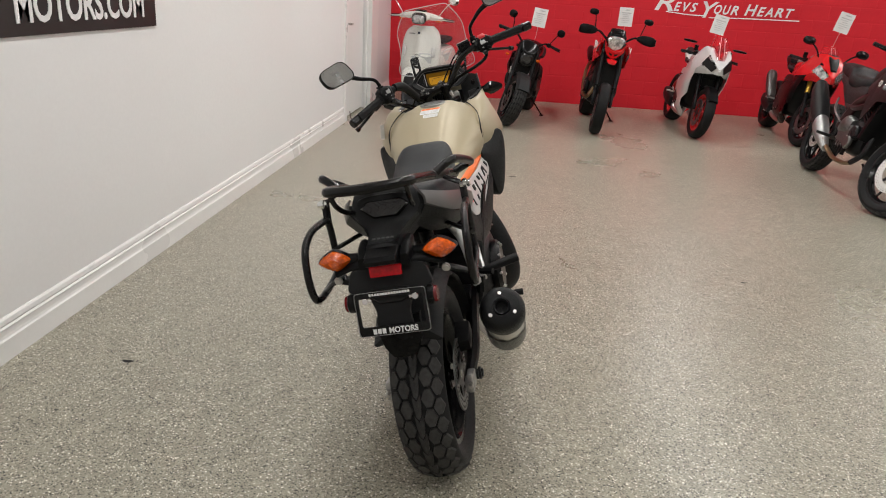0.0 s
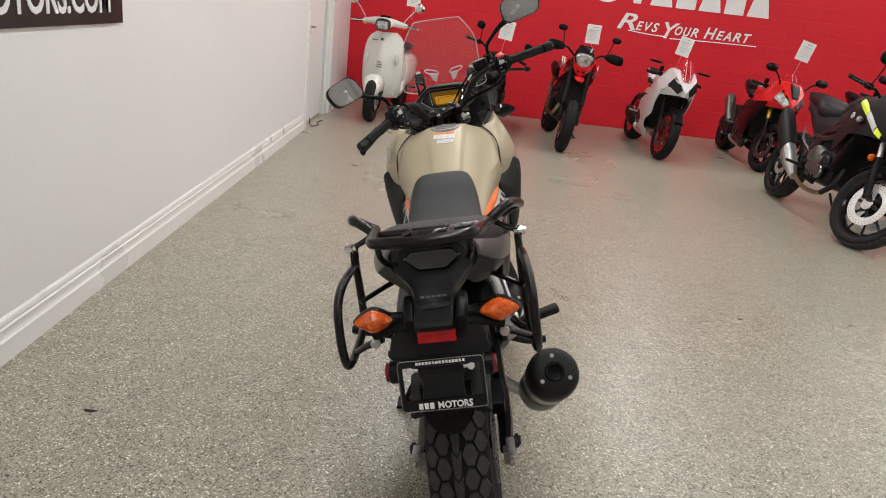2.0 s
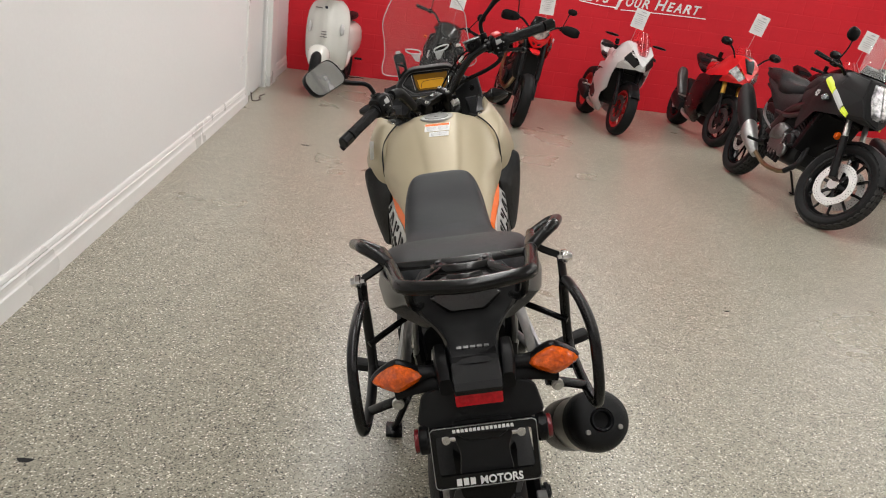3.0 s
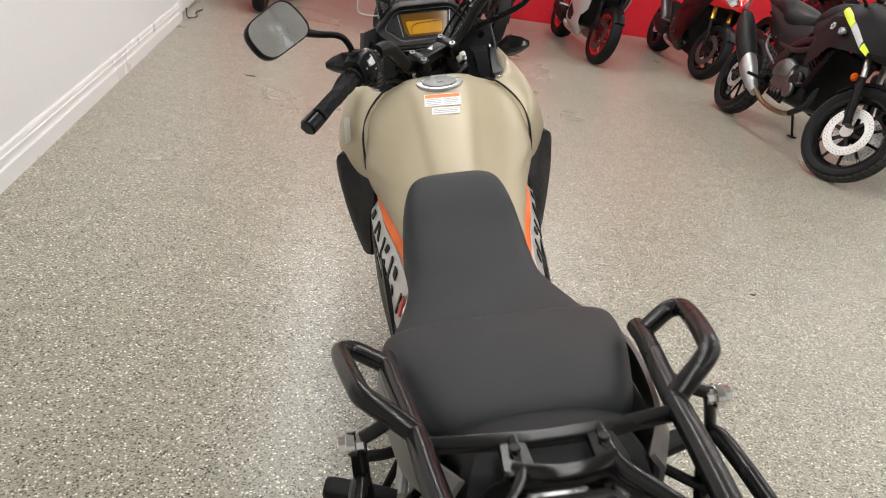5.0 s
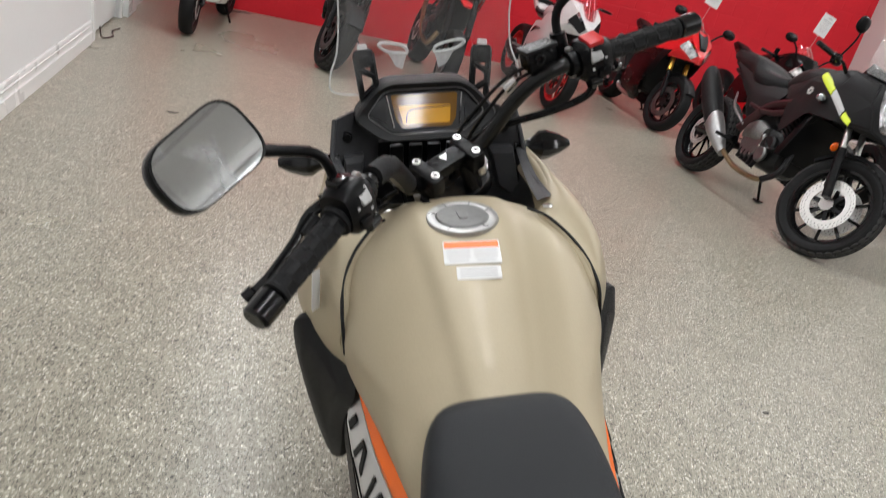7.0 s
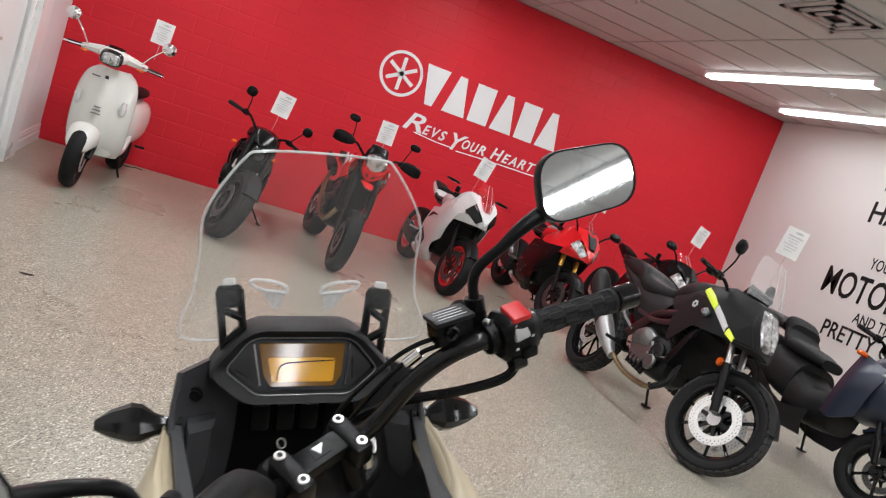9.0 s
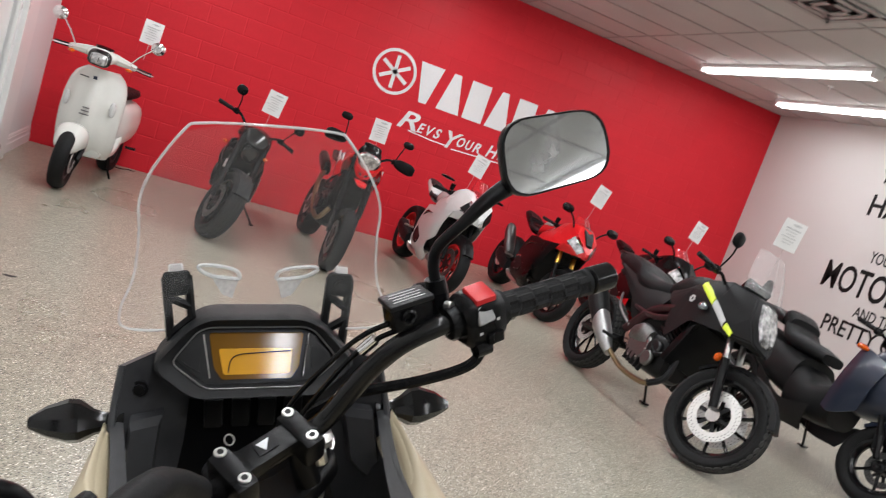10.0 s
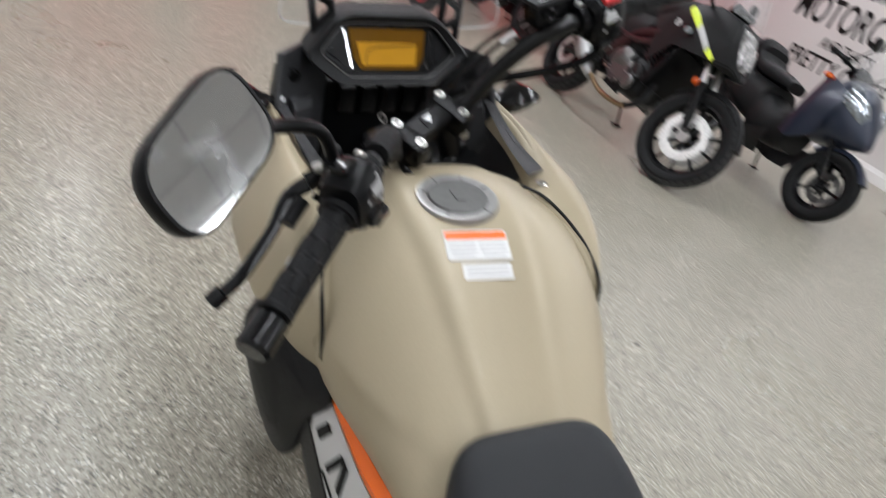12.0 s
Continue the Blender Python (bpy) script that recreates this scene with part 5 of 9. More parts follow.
def build_engine(b):
    bm = bmesh.new()
    hull(bm, [(0.52, 0, 0.42, 0.13, 0.11), (0.62, 0, 0.42, 0.17, 0.14), (0.82, 0, 0.41, 0.175, 0.15), (0.94, 0, 0.42, 0.14, 0.12)], 24, 4)
    e = part("engine", bm, M_DARKALU, b, "dark cast engine cases")
    bm = bmesh.new()
    box(bm, (0, 0.86, 0.62), (0.30, 0.20, 0.24), pose(0, 0, 0, -18, 0, 0), 0.02)
    part("cylinder_block", bm, M_DARKALU, e)
    for k in range(7):
        bm = bmesh.new()
        box(bm, (0, 0.86 - 0.012 * k, 0.54 + 0.028 * k), (0.33, 0.23, 0.007), pose(0, 0, 0, -18, 0, 0))
        part("cylinder_fin", bm, M_DARKALU, e)
    for s in (-1, 1):
        bm = bmesh.new()
        disc(bm, (s * 0.180, 0.70, 0.41), 0.105, 0.05, "x", 32, 0.015)
        part("engine_cover", bm, M_BLACK, e)
        for k in range(8):
            a = math.pi / 4 * k
            bm = bmesh.new()
            disc(bm, (s * 0.200, 0.70 + 0.092 * math.cos(a), 0.41 + 0.092 * math.sin(a)), 0.006, 0.016, "x", 8)
            part("cover_bolt", bm, M_STEEL, e)
        bm = bmesh.new()
        tube(bm, [(s * 0.06, 1.16, 0.97), (s * 0.15, 1.02, 0.86), (s * 0.165, 0.75, 0.74), (s * 0.15, 0.52, 0.60), (s * 0.13, 0.46, 0.40)], 0.020, 8)
        part("frame_tube", bm, M_BLACK, b, "black steel frame tube")
        bm = bmesh.new()
        tube(bm, [(s * 0.14, 0.56, 0.66), (s * 0.13, 0.30, 0.76), (s * 0.11, 0.02, 0.84)], 0.014, 8)
        part("subframe_tube", bm, M_BLACK, b)
        bm = bmesh.new()
        tube(bm, [(s * 0.15, 0.50, 0.44), (s * 0.13, 0.26, 0.66), (s * 0.115, 0.12, 0.77)], 0.010, 8)
        part("subframe_stay", bm, M_ALU, b, "bare metal subframe stay")
        # pillion peg on a cast hanger
        bm = bmesh.new()
        tube(bm, [(s * 0.150, 0.36, 0.66), (s * 0.175, 0.26, 0.585), (s * 0.185, 0.20, 0.57)], [0.012, 0.014, 0.016], 8, 3, False, 0.6)
        tube(bm, [(s * 0.150, 0.46, 0.50), (s * 0.172, 0.32, 0.53), (s * 0.185, 0.20, 0.57)], [0.010, 0.012, 0.014], 8, 3, False, 0.6)
        hg = part("peg_hanger", bm, M_ALU, b, "bare cast footpeg hanger")
        bm = bmesh.new()
        hull(bm, [(0, 0, 0, 0.012, 0.010), (0.03, 0, 0, 0.016, 0.011), (0.11, 0, 0, 0.019, 0.012), (0.122, 0, 0, 0.014, 0.009)], 14, 4)
        bmesh.ops.transform(bm, matrix=Matrix.Translation((s * 0.19, 0.19, 0.582)) @ pose(0, 0, 0, 12, 0, s * -80), verts=bm.verts)
        part("pillion_peg", bm, M_RUBBER, hg, "black rubber pillion footpeg")
        bm = bmesh.new()
        tube(bm, [(s * 0.16, 0.56, 0.36), (s * 0.22, 0.55, 0.345), (s * 0.28, 0.55, 0.345)], 0.013, 8)
        part("rider_peg", bm, M_RUBBER, b, "black rubber rider footpeg")
    # side stand reaches the floor on the left
    bm = bmesh.new()
    foot = BIKE_AT.inverted() @ Vector((0.130, 2.81, 0.010))
    tube(bm, [(-0.14, 0.70, 0.30), tuple((Vector((-0.14, 0.70, 0.30)) + foot) / 2), tuple(foot)], 0.011, 8)
    box(bm, foot, (0.055, 0.075, 0.012), pose(0, 0, 0, 0, 13.8, 0), 0.003)
    part("side_stand", bm, M_BLACK, b, "black side stand, folded out")
    # exhaust: pipe, can and end cap with three screws
    a, d = Vector((0.262, -0.120, 0.575)), Vector((0.10, -1, 0.72)).normalized()
    turn = d.to_track_quat("X", "Z").to_matrix().to_4x4()
    m = Matrix.Translation(a) @ turn
    bm = bmesh.new()
    lathe(bm, [(0.030, -0.40), (0.052, -0.34), (0.062, -0.28), (0.065, -0.10), (0.065, -0.045)], 32, m)
    lathe(bm, [(0.0001, -0.40), (0.030, -0.40)], 32, m)
    muf = part("silencer", bm, M_STEEL, b, "brushed steel silencer with a black end cap")
    bm = bmesh.new()
    lathe(bm, [(0.0655, -0.09), (0.0685, -0.085), (0.0685, -0.04), (0.062, -0.012), (0.046, 0.0), (0.026, 0.002), (0.024, -0.02), (0.0001, -0.025)], 32, m)
    part("end_cap", bm, M_MATTE, muf, "black domed end cap")
    bm = bmesh.new()
    lathe(bm, [(0.017, -0.010), (0.0195, 0.006), (0.0225, 0.008), (0.024, 0.003), (0.024, -0.01)], 24, m)
    part("outlet", bm, M_DARKALU, muf)
    bm = bmesh.new()
    for q in (90, 210, 330):
        disc(bm, m @ Vector((0.0, 0.041 * math.cos(radians(q)), 0.041 * math.sin(radians(q)))), 0.0055, 0.012, turn, 10)
    part("cap_screw", bm, M_STEEL, muf)
    bm = bmesh.new()
    lathe(bm, [(0.0655, -0.38), (0.0665, -0.37), (0.0665, -0.22), (0.0655, -0.21)], 32, m)
    part("heat_shield", bm, M_BLACK, muf, "black perforated heat shield")
    bm = bmesh.new()
    tube(bm, [tuple(m @ Vector((-0.39, 0, 0))), (0.16, 0.36, 0.27), (0.10, 0.62, 0.20), (0.08, 0.95, 0.20), (0.07, 1.03, 0.42)], 0.021, 10)
    part("exhaust_pipe", bm, M_STEEL, b, "steel exhaust pipe")
    bm = bmesh.new()
    tube(bm, [(0.17, 0.05, 0.66), (0.20, 0.03, 0.64), (0.24, 0.01, 0.64)], 0.010, 6)
    part("silencer_bracket", bm, M_BLACK, b)


M_INSTR = material("dark_instrument_face", (0.004, 0.004, 0.0045), 0.30, 0, 40, 0.1, 0, None, 2.5, 0, 0.18)


def build_cockpit(b):
    # instrument hood
    bm = bmesh.new()
    outer = [(-0.144, 1.106), (-0.096, 1.153), (-0.068, 1.165), (0.068, 1.165), (0.096, 1.153), (0.144, 1.106), (0.090, 1.068), (-0.090, 1.068)]
    inner = [(-0.116, 1.110), (-0.082, 1.146), (-0.066, 1.151), (0.066, 1.151), (0.082, 1.146), (0.116, 1.110), (0.070, 1.078), (-0.070, 1.078)]
    o, i = rounded(outer, 0.018, 3), rounded(inner, 0.010, 3)

    def lay(pts, y, k=0.52, f=0.96):
        return [(x * f, y + (z - 1.12) * k, z + 0.016) for x, z in pts]

    i2 = [(x * 0.97, 1.118 + (z - 1.118) * 0.97) for x, z in i]
    o1 = [(x * 1.005, 1.117 + (z - 1.117) * 1.02) for x, z in o]
    o2 = [(x * 0.965, 1.117 + (z - 1.117) * 0.95) for x, z in o]
    i1 = [(x * 1.05, 1.114 + (z - 1.114) * 1.07) for x, z in i]
    skin(bm, [lay(o1, 1.352), lay(o1, 1.312), lay(o, 1.300), lay(o2, 1.295), lay(i1, 1.302), lay(i, 1.306), lay(i2, 1.318)], True, False)
    hood = part("instrument_hood", bm, M_MATTE, b, "matte black instrument hood", angle=30)
    bm = bmesh.new()
    skin(bm, [lay(i, 1.330), lay(i2, 1.316)])
    face = part("instrument_face", bm, M_INSTR, b, "gloss black instrument face")
    # grey tube in place of the gloss highlight round the bezel
    bm = bmesh.new()
    tube(bm, [(x, y - 0.001, z) for x, y, z in lay(i, 1.305)], 0.0011, 6, 1, True)
    part("bezel_highlight", bm, M_GUN, face, "thin grey line drawn as the highlight on the bezel edge")
    lcd = rounded([(-0.066, 1.141), (0.066, 1.141), (0.059, 1.100), (0.048, 1.086), (-0.048, 1.086), (-0.059, 1.100)], 0.003, 2)
    bm = bmesh.new()
    skin(bm, [lay(lcd, 1.318), lay(lcd, 1.3115)])
    part("display", bm, M_LCD2, face, "amber liquid crystal display")
    low = rounded([(-0.053, 1.123), (0.020, 1.123), (0.050, 1.122), (0.046, 1.092), (-0.046, 1.092)], 0.003, 2)
    bm = bmesh.new()
    skin(bm, [lay(low, 1.314), lay(low, 1.3105)])
    part("display_field", bm, M_LCD, face, "brighter amber display field")
    bm = bmesh.new()
    tube(bm, [(x, 1.3095 + (z - 1.12) * 0.52, z + 0.016) for x, z in ((-0.038, 1.095), (-0.035, 1.109), (-0.025, 1.116), (0.0, 1.118), (0.046, 1.120))], 0.0008, 5)
    part("display_line", bm, M_INK, face)
    for s in (-1, 1):
        bm = bmesh.new()
        box(bm, (s * 0.066, 1.3085, 1.130), (0.0022, 0.004, 0.060), pose(0, 0, 0, -27.5, s * 10, 0))
        part("bezel_strip", bm, M_CHROME, face, smooth=False)
    for s in (-1, 1):
        bm = bmesh.new()
        slab(bm, rounded([(s * 0.074, -0.020), (s * 0.098, -0.004), (s * 0.090, 0.008), (s * 0.074, 0.014)], 0.004), 0.004, pose(0, 1.309, 1.128, 62.5, 0, 0))
        part("side_button", bm, M_BLACK, face)
    # inner cowl panels
    for s in (-1, 1):
        bm = bmesh.new()
        rows = [[(0.170, 1.298, 1.122), (0.176, 1.262, 1.040), (0.176, 1.155, 1.033), (0.160, 1.062, 1.037)],
                [(0.130, 1.330, 1.130), (0.148, 1.285, 1.03), (0.155, 1.180, 0.985), (0.130, 1.075, 1.005)],
                [(0.085, 1.350, 1.090), (0.095, 1.335, 0.99), (0.120, 1.26, 0.90), (0.118, 1.11, 0.93)]]
        cols = [spline(r, 5) for r in rows]
        rings = []
        for p, q, r in zip(*cols):
            out = [(s * v.x, v.y, v.z) for v in (p, q, r)]
            back = [(s * (v.x + 0.004), v.y + 0.012, v.z - 0.002) for v in (r, q, p)]
            rings.append(out + back)
        skin(bm, rings)
        cp = part("cowl_panel", bm, M_COWL_LIT, b, "matte black inner cowl panel", angle=25)
        bolt(cp, (s * 0.150, 1.306, 1.088), "y", 0.008, 0.016, M_BLACK, "screw")
        bm = bmesh.new()
        facet = [Vector((s * x, y, z)) for x, y, z in ((0.158, 1.262, 1.062), (0.120, 1.300, 1.052), (0.130, 1.268, 0.985), (0.168, 1.206, 0.965))]
        fm = sum(facet, Vector()) / 4
        skin(bm, [[p + Vector((0, 0.02, 0)) for p in facet], [p for p in facet], [fm.lerp(p, 0.82) - Vector((0, 0.010, 0)) for p in facet]])
        part("cowl_facet", bm, M_COWL_LIT, cp, angle=20)
        bm = bmesh.new()
        tube(bm, [(s * 0.170, 1.298, 1.124), (s * 0.178, 1.275, 1.075), (s * 0.179, 1.258, 1.050)], 0.0045, 8)
        thick_panel(bm, [(s * 0.172, 1.272, 1.058), (s * 0.161, 1.19, 1.049), (s * 0.152, 1.12, 1.047), (s * 0.143, 1.036, 1.049)], [(s * 0.180, 1.265, 1.058), (s * 0.172, 1.19, 1.052), (s * 0.166, 1.12, 1.050), (s * 0.165, 1.046, 1.051)], 6)
        part("cowl_edge", bm, M_COWL_LIT, cp, angle=40)
        # outer cowl flank
        bm = bmesh.new()
        thick_panel(bm, [(s * 0.176, 1.295, 1.11), (s * 0.16, 1.40, 1.07), (s * 0.10, 1.52, 1.02)], [(s * 0.182, 1.24, 1.01), (s * 0.17, 1.38, 0.98), (s * 0.12, 1.53, 0.94)], 5)
        part("cowl_flank", bm, M_MATTE, b, "matte black cowl flank")
    bm = bmesh.new()
    hull(bm, [(1.40, 0, 1.03, 0.13, 0.080), (1.45, 0, 1.01, 0.13, 0.09), (1.54, 0, 0.97, 0.10, 0.09), (1.60, 0, 0.95, 0.05, 0.05)], 24, 2.6)
    part("headlamp_cowl", bm, M_TAN, b, "tan headlamp cowl")
    bm = bmesh.new()
    hull(bm, [(1.50, 0, 0.98, 0.09, 0.05), (1.60, 0, 0.96, 0.085, 0.055), (1.625, 0, 0.96, 0.05, 0.03)], 24, 2.2)
    part("headlamp", bm, M_HEADLENS, b, "clear headlamp")
    bm = bmesh.new()
    box(bm, (0, 1.362, 0.925), (0.29, 0.02, 0.27), None, 0.006)
    cb = part("cowl_backing", bm, M_BLACK, b, "black panel behind the fork")
    for x in (-0.055, -0.018, 0.018, 0.055):
        bm = bmesh.new()
        box(bm, (x, 1.334, 1.035), (0.026, 0.012, 0.05), pose(0, 0, 0, 15, 0, 0), 0.004)
        part("backing_rib", bm, M_BLACK, cb)


def build_screen(b):
    def at(x, v):
        """A place on the screen sheet: x across, v 0 low to 1 high."""
        z = 1.155 + 0.292 * v
        bulge = 1 - (x / 0.20) ** 2
        return Vector((x, 1.275 + 0.095 * bulge - 0.10 * v + 0.02 * math.sin(v * 3), z))

    edge = [(-0.165, 0.06), (-0.172, 0.16), (-0.157, 0.30), (-0.150, 0.50), (-0.148, 0.66), (-0.132, 0.80), (-0.098, 0.965), (-0.078, 0.995), (0, 1.0), (0.078, 0.995), (0.098, 0.965), (0.132, 0.80), (0.148, 0.66), (0.150, 0.50), (0.157, 0.30), (0.172, 0.16), (0.165, 0.06), (0.10, 0.0), (0, 0.01), (-0.10, 0.0)]
    line = spline([(a, c, 0) for a, c in edge], 4, True)
    lev = np.linspace(0.0, 1.0, 25)
    bm = bmesh.new()
    rings = []
    for v in lev:
        w = float(np.interp(v, [0, 0.06, 0.16, 0.30, 0.50, 0.66, 0.80, 0.965, 0.995, 1.0], [0.11, 0.165, 0.172, 0.157, 0.150, 0.148, 0.132, 0.098, 0.076, 0.04]))
        rings.append([at(w * u, v) for u in np.linspace(-1, 1, 25)])
    front = [[p + Vector((0, 0.004, 0.0)) for p in r] for r in rings]
    ring = [r + f[::-1] for r, f in zip(rings, front)]
    holes = [(-0.067, 0.285), (0.067, 0.285)]
    skin(bm, ring)
    gone = [f for f in bm.faces if any(abs(f.calc_center_median().x - hx) < 0.026 and abs((f.calc_center_median().z - 1.155) / 0.292 - hv) < 0.028 for hx, hv in holes)]
    bmesh.ops.delete(bm, geom=gone, context="FACES")
    sc = part("windscreen", bm, M_SCREEN, b, "tall clear plastic windscreen, finely scratched")
    sc.visible_shadow = False
    bm = bmesh.new()
    tube(bm, [at(p.x, p.y) + Vector((0, 0.002, 0)) for p in line], 0.0019, 6, 1, True)
    part("screen_edge", bm, M_SCREENEDGE, sc, "pale polished screen edge")
    for s in (-1, 1):
        bm = bmesh.new()
        o = [(0.026, 0.245), (0.029, 0.283), (0.048, 0.310), (0.074, 0.325), (0.079, 0.308), (0.064, 0.268), (0.042, 0.250)]
        tube(bm, [at(s * x, v) - Vector((0, 0.003, 0)) for x, v in o], 0.0030, 6, 4, True)
        d = [(0.026, 0.245), (0.042, 0.250), (0.064, 0.268), (0.048, 0.165), (0.034, 0.14)]
        pts = [at(s * x, v) - Vector((0, 0.002, 0)) for x, v in d]
        skin(bm, [pts, [p + Vector((0, 0.002, 0)) for p in pts]])
        part("screen_vent", bm, M_SCREENEDGE, sc, "pale moulded air vent")
        # adjustable bracket
        bm = bmesh.new()
        c = Vector((s * 0.108 + 0.004, 1.345, 1.196))
        o = rounded([(-0.017, -0.07), (0.017, -0.07), (0.017, 0.060), (-0.017, 0.060)], 0.010, 3)
        m = Matrix.Translation(c) @ pose(0, 0, 0, 78, 0, 0) @ pose(0, 0, 0, 0, 0, s * -6)
        for x in (-0.0145, 0.0145):
            tube(bm, [m @ Vector((x, -0.072, 0)), m @ Vector((x, 0.034, 0))], 0.0062, 6, 1)
        for y, tilt in ((-0.070, 0), (-0.034, 0.010), (0.000, -0.008)):
            tube(bm, [m @ Vector((-0.0145, y - tilt, 0)), m @ Vector((0.0145, y + tilt, 0))], 0.0066, 6, 1)
        slab(bm, rounded([(-0.020, 0.008), (0.020, 0.008), (0.018, 0.042), (-0.018, 0.042)], 0.008), 0.012, m, 0.003)
        slab(bm, rounded([(-0.020, -0.080), (0.020, -0.080), (0.020, -0.060), (-0.020, -0.060)], 0.006), 0.014, m, 0.003)
        br = part("screen_bracket", bm, M_BLACK, b, "black slotted screen bracket")
        bolt(br, m @ Vector((0, 0.024, 0.008)), "y", 0.007, 0.010, M_DARKALU)
        bm = bmesh.new()
        slab(bm, rounded([(-0.010, 0.040), (0.010, 0.040), (0.009, 0.052), (-0.009, 0.052)], 0.003), 0.008, m, 0.002)
        part("screen_tab", bm, M_SCREENEDGE, br, "pale clear screen tab")


def build_bars(b):
    def sp(name, bm, mat, parent, label="", angle=40):
        bmesh.ops.transform(bm, matrix=STEER, verts=bm.verts)
        return part(name, bm, mat, parent, label, True, angle)

    right = [(0.0, 0, 0), (0.055, 0, 0), (0.085, -0.010, 0.012), (0.125, -0.045, 0.062), (0.155, -0.075, 0.092), (0.190, -0.098, 0.104), (0.225, -0.110, 0.103), (0.43, -0.172, 0.088)]
    bm = bmesh.new()
    left = right[:-2] + [(0.222, -0.109, 0.101), (0.418, -0.166, 0.067)]
    tube(bm, [(-x, y, z) for x, y, z in left[:0:-1]] + right, 0.0125, 12, 5)
    hb = sp("handlebar", bm, M_TUBE, b, "satin black tubular handlebar, turned to one side")
    # clamp with four bolts and an emblem plate
    bm = bmesh.new()
    for s in (-1, 1):
        box(bm, (s * 0.045, -0.004, 0.004), (0.028, 0.062, 0.036), pose(0, 0, 0, 20, 0, 0), 0.007)
    box(bm, (0, -0.003, 0.012), (0.08, 0.034, 0.016), pose(0, 0, 0, 20, 0, 0), 0.005)
    cl = sp("bar_clamp", bm, M_BLACK, b, "black cast handlebar clamp")
    for c in ((-0.043, 0.016, 0.026), (0.047, 0.016, 0.026), (-0.043, -0.026, 0.011), (0.047, -0.026, 0.011)):
        bm = bmesh.new()
        q = pose(0, 0, 0, 20, 0, 0) @ pose(0, 0, 0, 0, -90, 0)
        disc(bm, c, 0.0072, 0.012, q, 16)
        bb = sp("bolt", bm, M_STEEL, cl, "bright socket bolt")
        bm = bmesh.new()
        disc(bm, Vector(c) + q.to_3x3() @ Vector((0.0052, 0, 0)), 0.004, 0.003, q, 6)
        sp("bolt_socket", bm, M_INK, cl)
    bm = bmesh.new()
    slab(bm, [(-0.015, -0.010), (0.011, -0.010), (0.015, 0.010), (-0.011, 0.010)], 0.002, Matrix.Translation((0.001, -0.004, 0.0205)) @ pose(0, 0, 0, 20, 0, 0))
    em = sp("emblem", bm, M_BLACK, cl, "small dark emblem plate with a pale mark")
    bm = bmesh.new()
    slab(bm, [(-0.009, 0.006), (0.008, 0.006), (-0.004, -0.007)], 0.0026, Matrix.Translation((0.001, -0.004, 0.0207)) @ pose(0, 0, 0, 20, 0, 0))
    sp("emblem_mark", bm, M_ALU, cl)
    # triple clamp, fork legs, ignition lock
    bm = bmesh.new()
    slab(bm, rounded([(-0.115, 0.02), (-0.10, -0.02), (-0.03, -0.045), (0.03, -0.045), (0.10, -0.02), (0.115, 0.02), (0.105, 0.055), (0.03, 0.045), (-0.03, 0.045), (-0.105, 0.055)], 0.02), 0.028, Matrix.Translation((0, 0.03, -0.075)), 0.005)
    sp("top_yoke", bm, M_BLACK, b, "black top yoke")
    rake = Vector((0, math.sin(radians(26)), -math.cos(radians(26))))
    for s in (-1, 1):
        bm = bmesh.new()
        p = Vector((s * 0.098, 0.045, -0.055))
        tube(bm, [p, p + rake * 0.50], 0.0205, 14, 1)
        disc(bm, p - rake * 0.004, 0.019, 0.012, pose(0, 0, 0, -26, 0, 0) @ pose(0, 0, 0, 0, -90, 0), 14)
        fk = sp("fork_tube", bm, M_STEEL, b, "steel fork tube")
        bm = bmesh.new()
        tube(bm, [p + rake * 0.42, p + rake * 0.80], 0.029, 14, 1)
        sp("fork_slider", bm, M_BLACK, fk)
        bm = bmesh.new()
        tube(bm, [(s * 0.045, 0.0, -0.06), (s * 0.045, 0.0, -0.01)], 0.016, 10, 1)
        sp("bar_riser", bm, M_BLACK, b)
    bm = bmesh.new()
    disc(bm, (-0.012, 0.085, -0.048), 0.027, 0.03, "z", 24, 0.005)
    ig = sp("ignition_lock", bm, M_BLACK, b, "black ignition lock")
    bm = bmesh.new()
    lathe(bm, [(0.010, 0.0), (0.018, 0.0), (0.018, 0.003), (0.010, 0.003)], 20, Matrix.Translation((-0.012, 0.085, -0.034)) @ pose(0, 0, 0, 0, -90, 0), True)
    sp("lock_ring", bm, M_CHROME, ig)
    # grips, bar ends, switch gear, levers, mirrors
    for s in (-1, 1):
        def q(x, y, z):
            return (s * x, y, z)

        # the lower bar end droops
        g0, g1 = (Vector((0.275, -0.125, 0.0995)), Vector((0.408, -0.1655, 0.0895))) if s > 0 else (Vector((0.272, -0.1235, 0.0925)), Vector((0.394, -0.1590, 0.0712)))
        bm = bmesh.new()
        tube(bm, [q(*(g0 + (g1 - g0) * t)) for t in np.linspace(0, 1, 9)], [0.0185, 0.0165, 0.0165, 0.0165, 0.0165, 0.0165, 0.0165, 0.017, 0.0185], 16, 2)
        d = (g1 - g0).normalized()
        side = d.cross(Vector((0, 0, 1))).normalized()
        up = side.cross(d)
        rings = []
        for i in range(49):
            c = g0 + (g1 - g0) * (i / 48)
            ring = []
            for a in range(30):
                an = 2 * math.pi * a / 30
                r = 0.0162 + 0.0011 * (1 if (a // 3 + (i // 8) % 2 * (a % 3 > 1)) % 2 else -1) * (0.2 if i % 8 < 1 else 1)
                if i < 3 or i > 45:
                    r = 0.0178
                ring.append(q(*(c + (side * math.cos(an) + up * math.sin(an)) * r)))
            rings.append(ring)
        bm.free()
        bm = bmesh.new()
